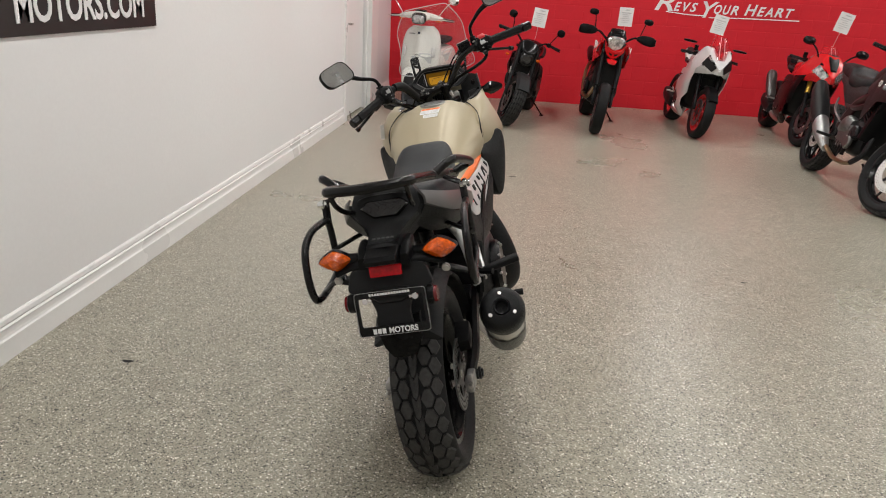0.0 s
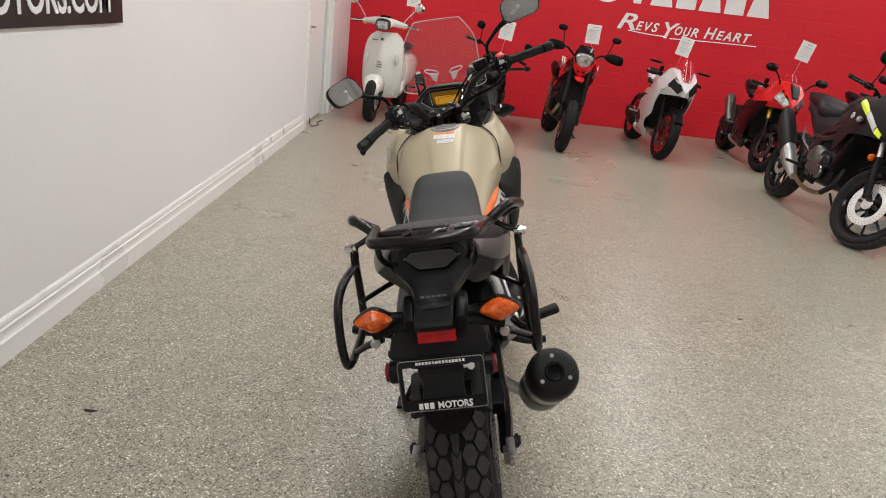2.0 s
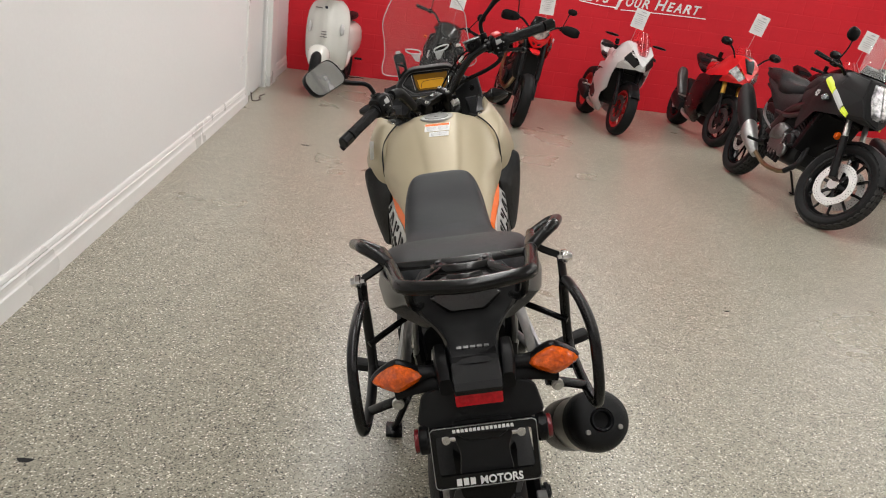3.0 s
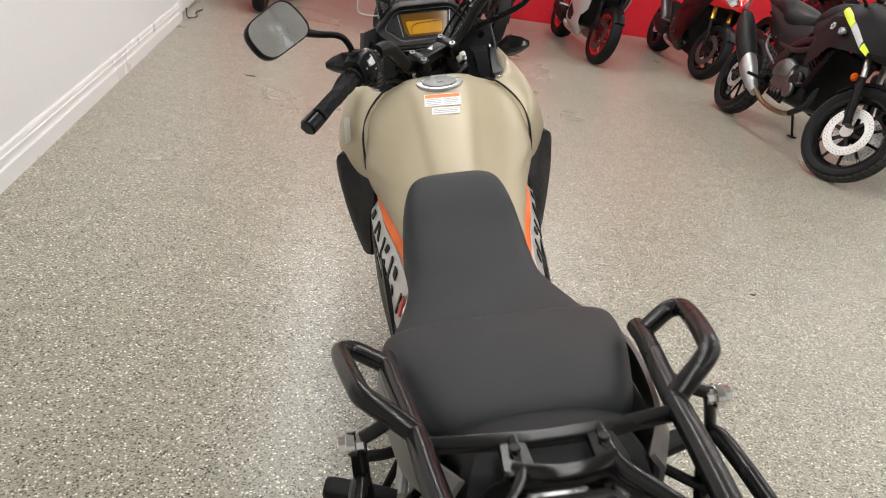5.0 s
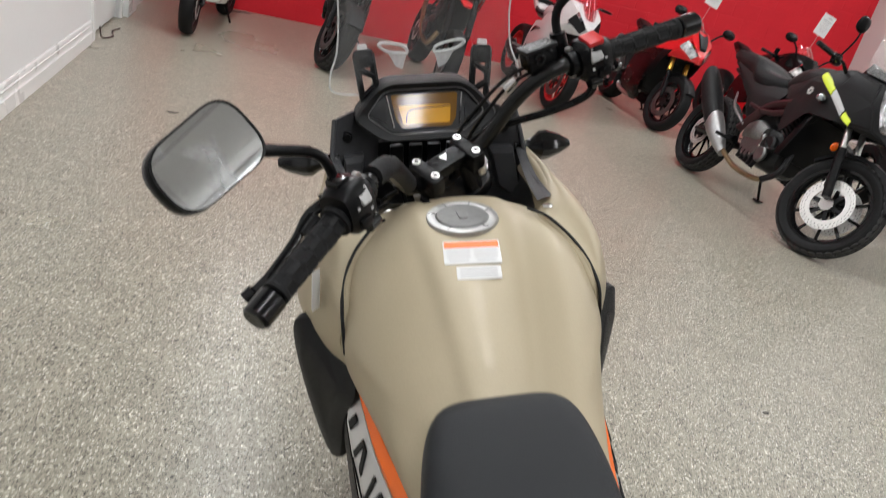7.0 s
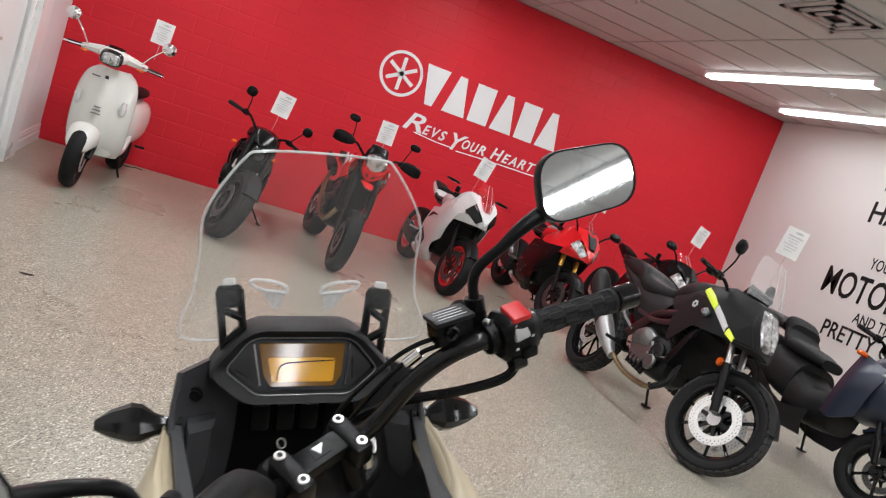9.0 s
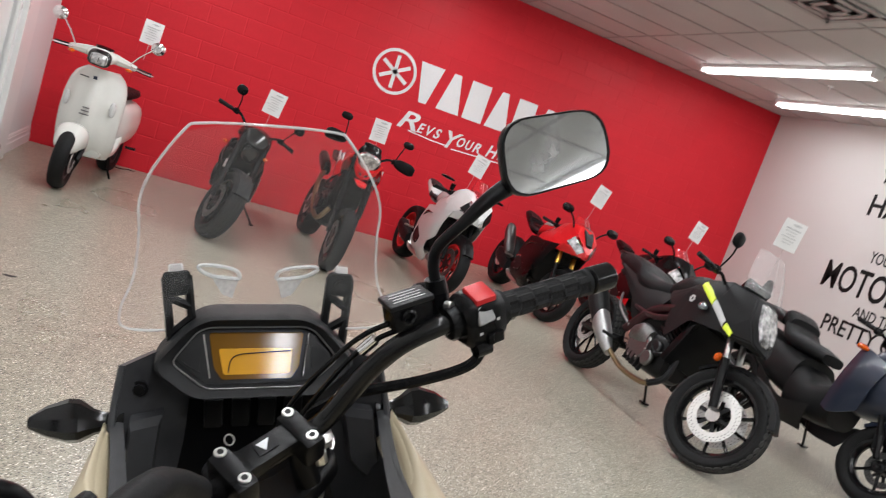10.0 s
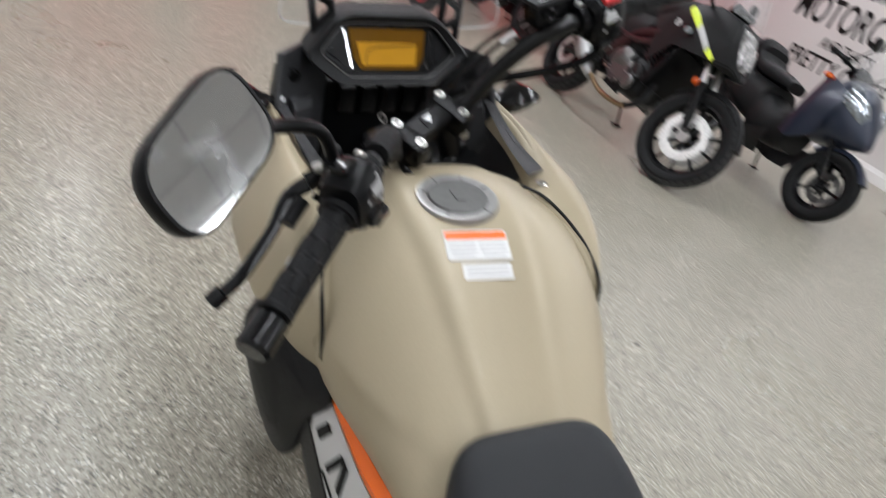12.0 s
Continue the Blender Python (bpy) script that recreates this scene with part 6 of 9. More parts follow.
        skin(bm, rings)
        sp("grip", bm, M_RUBBER, b, "black ribbed rubber grip", 14)
        bm = bmesh.new()
        e0, e1 = g1 + d * 0.002, g1 + d * 0.042
        tube(bm, [q(*e0), q(*(e0 + d * 0.004)), q(*(e1 - d * 0.004)), q(*e1)], [0.013, 0.0185, 0.0185, 0.015], 18, 1)
        sp("bar_end", bm, M_GLOSS, b, "gloss black bar end weight")
        bm = bmesh.new()
        tube(bm, [q(*(g0 - d * 0.004)), q(*(g0 + d * 0.004))], 0.0225, 18, 1)
        sp("grip_flange", bm, M_RUBBER, b)
        # switch housing
        bm = bmesh.new()
        c = Vector((0.245, -0.118, 0.101))
        hull(bm, [(-0.028, 0, 0, 0.022, 0.024), (-0.018, 0, 0, 0.027, 0.033), (0.010, 0, -0.002, 0.028, 0.036), (0.026, 0, 0, 0.024, 0.027)], 24, 3.2)
        mm = Matrix.Translation(q(*c)) @ pose(0, 0, 0, 0, s * 4, s * -107)
        bmesh.ops.transform(bm, matrix=mm, verts=bm.verts)
        sw = sp("switch_box", bm, M_BLACK, b, "black handlebar switch box")
        bm = bmesh.new()
        if s > 0:
            box(bm, (0.008, 0.000, 0.0325), (0.032, 0.028, 0.010), pose(0, 0, 0, 0, 12, 0), 0.003)
        else:
            box(bm, (0.004, 0.004, 0.036), (0.020, 0.026, 0.010), pose(0, 0, 0, 10, 0, 0), 0.003)
        bmesh.ops.transform(bm, matrix=mm, verts=bm.verts)
        sp("rocker_switch", bm, M_REDD if s > 0 else M_GLOSS, sw, "red stop switch" if s > 0 else "gloss black rocker switch")
        bm = bmesh.new()
        slab(bm, rounded([(-0.012, -0.010), (0.012, -0.012), (0.010, 0.012), (-0.011, 0.009)], 0.004), 0.008, Matrix.Translation((s * 0.0, 0, 0)) @ pose(s * 0.024, -0.004, 0.014, 0, s * 68, 0), 0.002)
        bmesh.ops.transform(bm, matrix=mm, verts=bm.verts)
        sp("press_switch", bm, M_ALU, sw, "pale grey push switch")
        bm = bmesh.new()
        box(bm, (s * 0.026, 0.006, -0.018), (0.012, 0.022, 0.014), None, 0.003)
        bmesh.ops.transform(bm, matrix=mm, verts=bm.verts)
        sp("thumb_button", bm, M_BLACK, sw)
        bm = bmesh.new()
        tube(bm, [(s * 0.022, 0.0, -0.030), (s * 0.022, -0.020, -0.030)], 0.010, 12, 1)
        bmesh.ops.transform(bm, matrix=mm, verts=bm.verts)
        sp("horn_button", bm, M_GLOSS, sw)
        for k in range(3):
            bm = bmesh.new()
            box(bm, (s * 0.0272, 0.012 - 0.012 * k, 0.004 - 0.006 * k), (0.0012, 0.0045, 0.0035))
            bmesh.ops.transform(bm, matrix=mm, verts=bm.verts)
            sp("switch_mark", bm, M_PRINT, sw, "", 10)
        # split line and two screws on the clamp beside it
        for k in (-1, 1):
            bm = bmesh.new()
            disc(bm, q(0.214, -0.104 + 0.0, 0.104 + k * 0.020), 0.0055, 0.010, "y", 10)
            sp("clamp_screw", bm, M_STEEL, sw)
        bm = bmesh.new()
        lathe(bm, [(0.0125, -0.010), (0.020, -0.008), (0.021, 0.0), (0.020, 0.008), (0.0125, 0.010)], 20, Matrix.Translation(q(0.214, -0.106, 0.1035)) @ pose(0, 0, 0, 0, 0, s * -17))
        sp("perch_ring", bm, M_BLACK, sw)
        # lever and its perch
        bm = bmesh.new()
        tube(bm, [q(0.205, -0.092, 0.100), q(0.225, -0.062, 0.092), q(0.250, -0.050, 0.088)], [0.014, 0.012, 0.011], 8, 3)
        pk = sp("lever_perch", bm, M_BLACK, b)
        bm = bmesh.new()
        tube(bm, [q(0.240, -0.052, 0.086), q(0.268, -0.036, 0.074), q(0.305, -0.046, 0.056), q(0.360, -0.052, 0.034), q(0.388, -0.045, 0.022)], [0.010, 0.0085, 0.0075, 0.0075, 0.007], 8, 4, False, 0.7)
        tube(bm, [q(0.384, -0.046, 0.024), q(0.398, -0.042, 0.018)], 0.0105, 10, 1)
        sp("lever", bm, M_GLOSS, b, "black adjustable hand lever")
        bolt_bm = bmesh.new()
        disc(bolt_bm, q(0.236, -0.056, 0.101), 0.007, 0.010, "z", 12)
        sp("pivot_bolt", bolt_bm, M_STEEL, pk)
        # mirror
        bm = bmesh.new()
        if s > 0:
            tube(bm, [q(0.228, -0.072, 0.105), q(0.230, -0.070, 0.145)], [0.016, 0.013], 12, 1)
            tube(bm, [q(0.230, -0.070, 0.142), q(0.233, -0.068, 0.165), q(0.240, -0.075, 0.186), q(0.262, -0.095, 0.208), q(0.300, -0.112, 0.232), q(0.365, -0.130, 0.248)], [0.0072, 0.0072, 0.0072, 0.0072, 0.010, 0.014], 10, 4)
        else:
            tube(bm, [q(0.230, -0.076, 0.094), q(0.236, -0.085, 0.128)], [0.015, 0.011], 12, 1)
            tube(bm, [q(0.236, -0.085, 0.125), q(0.241, -0.090, 0.150), q(0.248, -0.091, 0.168), q(0.264, -0.089, 0.182), q(0.298, -0.086, 0.199), q(0.360, -0.118, 0.238)], [0.0072, 0.0070, 0.0070, 0.0070, 0.0080, 0.011], 10, 4)
        sk = sp("mirror_stalk", bm, M_BLACK, b, "black mirror stalk")
        build_mirror(b, sp, s)
    # clutch cable adjuster and switch lead under the perch
    for nm, mat, pts, r in (("cable_adjuster", M_STEEL, [(-0.222, -0.055, 0.096), (-0.200, -0.036, 0.090)], 0.008), ("adjuster_lock", M_BLACK, [(-0.200, -0.036, 0.090), (-0.188, -0.026, 0.086)], 0.0105), ("clutch_switch", M_BLACK, [(-0.262, -0.050, 0.070), (-0.292, -0.056, 0.060)], 0.009), ("switch_lead", M_BLACK, [(-0.250, -0.055, 0.072), (-0.225, -0.080, 0.045), (-0.190, -0.060, 0.030)], 0.004), ("perch_clamp", M_BLACK, [(-0.214, -0.108, 0.104), (-0.214, -0.090, 0.086), (-0.214, -0.112, 0.084)], 0.010)):
        bm = bmesh.new()
        tube(bm, pts, r, 10, 3)
        sp(nm, bm, mat, b)
    # brake fluid reservoir
    bm = bmesh.new()
    mm = Matrix.Translation((0.178, -0.072, 0.128)) @ pose(0, 0, 0, 0, 0, -20)
    box(bm, (0, 0, -0.004), (0.052, 0.036, 0.030), None, 0.006)
    bmesh.ops.transform(bm, matrix=mm, verts=bm.verts)
    rs = sp("fluid_reservoir", bm, M_BLACK, b, "black brake fluid reservoir")
    bm = bmesh.new()
    box(bm, (0, 0, 0.0135), (0.056, 0.040, 0.007), None, 0.003)
    bmesh.ops.transform(bm, matrix=mm, verts=bm.verts)
    sp("reservoir_lid", bm, M_DARKALU, rs, "worn grey lid with stamped print")
    bm = bmesh.new()
    for r in range(4):
        box(bm, (0.0, -0.011 + r * 0.0072, 0.0172), (0.040 - 0.006 * (r % 2), 0.0013, 0.0006))
    bmesh.ops.transform(bm, matrix=mm, verts=bm.verts)
    sp("print_bar", bm, M_PRINT, rs, "", 10)
    bm = bmesh.new()
    lathe(bm, [(0.005, 0), (0.009, 0), (0.0095, 0.003), (0.007, 0.004), (0.005, 0.001)], 16, mm @ Matrix.Translation((-0.008, -0.0205, 0)) @ pose(0, 0, 0, 0, 0, -90))
    sp("sight_glass", bm, M_GLOSS, rs)
    # cables
    for i, pts in enumerate((
        [(0.168, -0.070, 0.118), (0.142, -0.040, 0.106), (0.118, -0.008, 0.080), (0.072, 0.045, 0.018), (0.040, 0.070, -0.045), (0.020, 0.080, -0.10)],
        [(0.170, -0.074, 0.108), (0.146, -0.046, 0.096), (0.122, -0.016, 0.070), (0.080, 0.035, 0.004), (0.052, 0.062, -0.05), (0.030, 0.075, -0.11)],
        [(0.240, -0.128, 0.072), (0.226, -0.118, 0.045), (0.190, -0.070, 0.026), (0.12, 0.02, 0.006), (0.07, 0.07, -0.04), (0.06, 0.08, -0.12)],
        [(-0.235, -0.065, 0.085), (-0.20, 0.00, 0.05), (-0.12, 0.06, -0.01), (-0.06, 0.08, -0.08), (-0.05, 0.06, -0.14)],
        [(-0.225, -0.105, 0.06), (-0.18, -0.05, 0.03), (-0.10, 0.02, -0.02), (-0.05, 0.05, -0.09)])):
        bm = bmesh.new()
        tube(bm, pts, 0.0032 if i < 2 else 0.0070 if i == 2 else 0.0055, 8, 5)
        sp("cable", bm, M_BLACK, b, "black control cable")
    for pts, r in (([(-0.085, 0.010, 0.005), (-0.070, 0.055, -0.010), (-0.045, 0.080, -0.040), (-0.050, 0.075, -0.10)], 0.0045), ([(-0.100, -0.005, 0.015), (-0.105, 0.050, -0.020), (-0.085, 0.085, -0.060)], 0.0038), ([(-0.075, -0.020, -0.010), (-0.060, -0.035, -0.040), (-0.030, -0.030, -0.070)], 0.005), ([(0.060, 0.020, -0.020), (0.070, 0.050, -0.060), (0.055, 0.060, -0.11)], 0.0045)):
        bm = bmesh.new()
        tube(bm, pts, r, 8, 5)
        sp("wire", bm, M_BLACK, b, "black wire by the headstock")
    bm = bmesh.new()
    tube(bm, [(0.008 + 0.006 * math.cos(t), 0.098 + 0.003 * math.sin(t), -0.018 + 0.006 * math.sin(t)) for t in np.linspace(0, 2 * math.pi, 12, endpoint=False)], 0.0011, 6, 1, True)
    sp("wire_loop", bm, M_STEEL, b, "small bright wire loop")
    for x, y, z in ((-0.058, 0.012, -0.028), (0.060, -0.012, -0.030), (0.072, 0.020, -0.045)):
        bm = bmesh.new()
        disc(bm, (x, y, z), 0.009, 0.016, "z", 8)
        sp("yoke_nut", bm, M_STEEL, b, "bright yoke nut")
    bm = bmesh.new()
    tube(bm, [(0.205, -0.060, 0.112), (0.222, -0.036, 0.124), (0.248, -0.030, 0.120), (0.262, -0.050, 0.104)], 0.0048, 8, 5)
    sp("brake_hose", bm, M_BLACK, b, "black looped hose over the lever")
    bm = bmesh.new()
    tube(bm, [(0.128, -0.036, 0.086), (0.142, -0.050, 0.100)], 0.0070, 10, 1)
    sp("banjo_bolt", bm, M_CHROME, b, "bright hose union")
    bm = bmesh.new()
    tube(bm, [(-0.19, -0.10, 0.108), (-0.15, -0.078, 0.098), (-0.12, -0.045, 0.066), (-0.09, -0.015, 0.022)], 0.0165, 10, 4)
    sp("harness_wrap", bm, M_RUBBER, b, "black wrapped wiring on the bar")


def build_mirror(b, sp, s):
    c = Vector((-0.394, -0.152, 0.255)) if s < 0 else Vector((0.380, -0.148, 0.268))
    face = Vector((0.409, -0.847, 0.340) if s < 0 else (-0.334, -0.904, 0.266)).normalized()
    rot = face.to_track_quat("Z", "Y").to_matrix().to_4x4() @ pose(0, 0, 0, 0, 0, 3 if s < 0 else -3)
    m = Matrix.Translation(c) @ rot @ Matrix.Diagonal((1.10, 0.95, 1, 1) if s < 0 else (1.10, 1.02, 1, 1))
    out = rounded([(-0.070, -0.047), (0.074, -0.038), (0.073, 0.045), (-0.064, 0.047)], 0.038, 6)
    if s < 0:
        out = [(-x, y) for x, y in out][::-1]

    def ring(f, z):
        return [m @ Vector((x * f, y * f, z)) for x, y in out]

    bm = bmesh.new()
    skin(bm, [ring(0.45, -0.030), ring(0.80, -0.024), ring(0.98, -0.010), ring(1.0, 0.0), ring(0.985, 0.004), ring(0.945, 0.004), ring(0.94, 0.001)])
    mr = sp("mirror", bm, M_BLACK, b, "black rounded rear-view mirror")
    bm = bmesh.new()
    skin(bm, [ring(0.938, 0.0015), ring(0.936, 0.0030)])
    sp("mirror_glass", bm, M_MIRROR, mr, "silvered mirror glass, slightly dusty")


def build_tag(b):
    bm = bmesh.new()
    slab(bm, rounded([(-0.012, -0.055), (0.012, -0.055), (0.012, 0.005), (-0.012, 0.005)], 0.004), 0.001, Matrix.Translation((-0.222, 0.93, 1.008)) @ pose(0, 0, 0, 90, 12, 62))
    kt = part("key_tag", bm, M_PAPER, b, "small white paper tag hanging from the clutch lever")


def build_bike():
    b = thing("motorcycle", BIKE_AT, "tan adventure motorcycle with orange decals, black luggage rack, clear screen", "motorcycle", "motorcycles in the showroom")
    build_rolling(b)
    build_engine(b)
    build_tank(b)
    build_side_panels(b)
    build_seat(b)
    build_tail(b)
    build_signals(b)
    build_rack(b)
    build_cockpit(b)
    build_screen(b)
    build_bars(b)
    build_tag(b)
    return b


HERO = build_bike()



# ---------------------------------------------------------------- the other machines
def stand_at(name, front, rear, lean, label, category, group, size=1.0):
    """A thing whose +y points from the rear contact to the front one, leaning to its left."""
    f, r = Vector(front), Vector(rear)
    d = f - r
    m = Matrix.Translation((r.x, r.y, 0)) @ pose(0, 0, 0, 0, 0, math.degrees(math.atan2(-d.x, d.y))) @ pose(0, 0, 0, 0, -lean, 0) @ Matrix.Scale(size, 4)
    return thing(name, m, label, category, group)


def steering(at, degrees, rake=25):
    return Matrix.Translation(at) @ Matrix.Rotation(radians(degrees), 4, Vector((0, -math.sin(radians(rake)), math.cos(radians(rake)))))


def body(b, name, mat, sections, label="", power=2.4, n=22, parent=None, move=None):
    bm = bmesh.new()
    hull(bm, sections, n, power, 4)
    if move:
        bmesh.ops.transform(bm, matrix=move, verts=bm.verts)
    return part(name, bm, mat, parent or b, label)


def bar(b, name, mat, pts, r, label="", move=None, n=8, parent=None, smooth=4, flat=1.0):
    bm = bmesh.new()
    tube(bm, pts, r, n, smooth, False, flat)
    if move:
        bmesh.ops.transform(bm, matrix=move, verts=bm.verts)
    return part(name, bm, mat, parent or b, label)


def side_skin(b, name, mat, upper, lower, label="", bulge=0.02, mid=0.5):
    """The same curved panel on both flanks, each a part of its own."""
    made = []
    for s in (-1, 1):
        a, c = spline([(s * x, y, z) for x, y, z in upper], 4), spline([(s * x, y, z) for x, y, z in lower], 4)
        rings = []
        for p, q in zip(a, c):
            m = p.lerp(q, mid) + Vector((s * bulge, 0, 0))
            out = spline([p, m, q], 4)
            rings.append(out + [v - Vector((s * 0.008, 0, 0)) for v in out[::-1]])
        bm = bmesh.new()
        skin(bm, rings)
        made.append(part(name, bm, mat, b, label))
    return made


def fork_and_wheel(b, S, at, axle, R, width, side, rim, fork_mat, disc_r=0.16, sides=(-1, 1), spread=0.10, spokes=10, blocks=None, slider=None, fender=None, thin=False, upside=True, bright=False, arc=(35, 13)):
    """Front end that turns with the bars."""
    rel = Vector(axle) - Vector(at)
    fw = wheel(b, "front_wheel", (0, 0, 0), R, width, side, rim, spokes, blocks, disc_r, sides, None, thin)
    fw.matrix_local = S @ Matrix.Translation(rel)
    if not bright:
        for o in fw.children:
            if o.name.startswith("brake_disc"):
                o.data.materials[0] = M_MIDALU
    rake = Vector((0, math.sin(radians(25)), -math.cos(radians(25))))
    for s in (-1, 1):
        foot = rel + Vector((s * spread, -0.015, 0.03))
        top = foot - rake * abs((foot.z - 0.02) / rake.z)
        mid = foot.lerp(top, 0.45)
        fk = bar(b, "fork_leg", fork_mat, [mid, top], 0.027 if upside else 0.021, "", S, 12, None, 1)
        bar(b, "fork_foot", slider or M_BLACK, [foot, mid], 0.021 if upside else 0.028, "", S, 12, fk, 1)
        bm = bmesh.new()
        box(bm, foot + Vector((0, -0.05, 0.10)), (0.035, 0.055, 0.10), pose(0, 0, 0, 20, 0, 0), 0.010)
        bmesh.ops.transform(bm, matrix=S, verts=bm.verts)
        part("brake_caliper", bm, M_DARKALU, b)
    if fender:
        bm = bmesh.new()
        rings = []
        for k in range(9):
            a = radians(arc[0] + k * arc[1])
            r = R + 0.02
            w = width * 0.55
            y, z = r * math.cos(a), r * math.sin(a)
            yi, zi = (r - 0.03) * math.cos(a), (r - 0.03) * math.sin(a)
            rings.append([(-w, yi, zi), (-w * 0.7, y, z), (0, y * 1.02, z * 1.02), (w * 0.7, y, z), (w, yi, zi), (w * 0.6, yi, zi), (0, yi * 1.05, zi * 1.05), (-w * 0.6, yi, zi)])
        skin(bm, rings)
        bmesh.ops.transform(bm, matrix=S @ Matrix.Translation(rel), verts=bm.verts)
        part("front_fender", bm, fender, b, angle=30)
    bm = bmesh.new()
    box(bm, (0, 0.02, -0.03), (2 * spread + 0.06, 0.07, 0.03), None, 0.008)
    box(bm, (0, 0.10, -0.20), (2 * spread + 0.06, 0.07, 0.035), None, 0.008)
    bmesh.ops.transform(bm, matrix=S, verts=bm.verts)
    part("yoke", bm, M_BLACK, b)
    return fw


def grips(b, S, half, up, back, mirror=None, guard=None, clip=False):
    """Handlebar, grips, levers and, where given, mirrors and hand guards."""
    pts = [(0, 0, 0), (0.06, 0, 0.005), (half * 0.45, back * 0.35, up * 0.9), (half * 0.6, back * 0.5, up), (half, back, up * 0.9)]
    if clip:
        pts = [(0.10, 0.02, up), (half * 0.6, back * 0.4, up * 0.9), (half, back, up * 0.7)]
        for s in (-1, 1):
            bar(b, "clip_on", M_BLACK, [(s * x, y, z) for x, y, z in pts], 0.012, "", S)
    else:
        bar(b, "handlebar", M_BLACK, [(-x, y, z) for x, y, z in pts[:0:-1]] + pts, 0.012, "", S)
    p1 = Vector(pts[-1])
    d = (p1 - Vector(pts[-2])).normalized()
    for s in (-1, 1):
        e0, e1 = p1 - d * 0.12, p1 + d * 0.012
        bar(b, "grip", M_RUBBER, [(s * e0.x, e0.y, e0.z), (s * e1.x, e1.y, e1.z)], 0.017, "", S, 12, None, 1)
        l0 = e0 - d * 0.04
        bm = bmesh.new()
        box(bm, (s * l0.x, l0.y, l0.z), (0.05, 0.045, 0.05), None, 0.010)
        bmesh.ops.transform(bm, matrix=S, verts=bm.verts)
        part("switch_box", bm, M_BLACK, b)
        bar(b, "lever", M_BLACK, [(s * l0.x, l0.y + 0.03, l0.z), (s * (e0.x + 0.02), e0.y + 0.06, e0.z - 0.01), (s * e1.x, e1.y + 0.05, e1.z - 0.015)], 0.006, "", S)
        if mirror:
            (mx, my, mz), mw, mh, mat = mirror
            st = bar(b, "mirror_stalk", M_BLACK if mat is not M_CHROME else M_CHROME, [(s * l0.x, l0.y + 0.01, l0.z + 0.01), (s * (l0.x + mx) * 0.5, (l0.y + my) * 0.5 + 0.02, l0.z + (mz - l0.z) * 0.6), (s * mx, my, mz)], 0.006, "", S)
            bm = bmesh.new()
            hull(bm, [(my + 0.022, 0, 0, mw * 0.5, mh * 0.5), (my + 0.012, 0, 0, mw * 0.9, mh * 0.9), (my, 0, 0, mw, mh), (my - 0.008, 0, 0, mw * 0.96, mh * 0.96)], 20, 2.4, 3)
            bmesh.ops.transform(bm, matrix=S @ Matrix.Translation((s * (mx + mw * 0.4), 0, mz + mh * 0.3)), verts=bm.verts)
            mi = part("mirror", bm, mat, b)
            bm = bmesh.new()
            hull(bm, [(my - 0.0085, 0, 0, mw * 0.90, mh * 0.90), (my - 0.0105, 0, 0, mw * 0.90, mh * 0.90)], 20, 2.4, 2)
            bmesh.ops.transform(bm, matrix=S @ Matrix.Translation((s * (mx + mw * 0.4), 0, mz + mh * 0.3)), verts=bm.verts)
            part("mirror_glass", bm, M_MIRROR, mi)
        if guard:
            bm = bmesh.new()
            hull(bm, [(0, 0, 0, 0.020, 0.030), (0.05, 0.01, 0, 0.022, 0.05), (0.15, 0.03, -0.005, 0.022, 0.055), (0.20, 0.01, -0.01, 0.015, 0.035)], 18, 3)
            bmesh.ops.transform(bm, matrix=S @ Matrix.Translation((s * (l0.x - 0.01), l0.y + 0.08, l0.z)) @ pose(0, 0, 0, 0, 0, s * -78), verts=bm.verts)
            part("hand_guard", bm, guard, b, "hand guard on the bar")


def rear_end(b, R, width, side, rim, arm_mat, pivot_y=0.46, spokes=10, disc_sides=(-1,), thin=False, blocks=None):
    wheel(b, "rear_wheel", (0, 0, R), R, width, side, rim, spokes, blocks, 0.115, disc_sides, None, thin)
    for s in (-1, 1):
        bar(b, "swingarm", arm_mat, [(s * (width * 0.5 + 0.03), -0.03, R), (s * (width * 0.5 + 0.03), 0.18, R + 0.02), (s * 0.085, pivot_y, R + 0.07)], [0.020, 0.030, 0.034], "", None, 8, None, 4, 0.8)
    bar(b, "drive_chain", M_STEEL, [(-width * 0.5 - 0.018, 0, R + 0.08), (-width * 0.5 - 0.018, pivot_y + 0.06, R + 0.11)], 0.008, "", None, 6, None, 1)


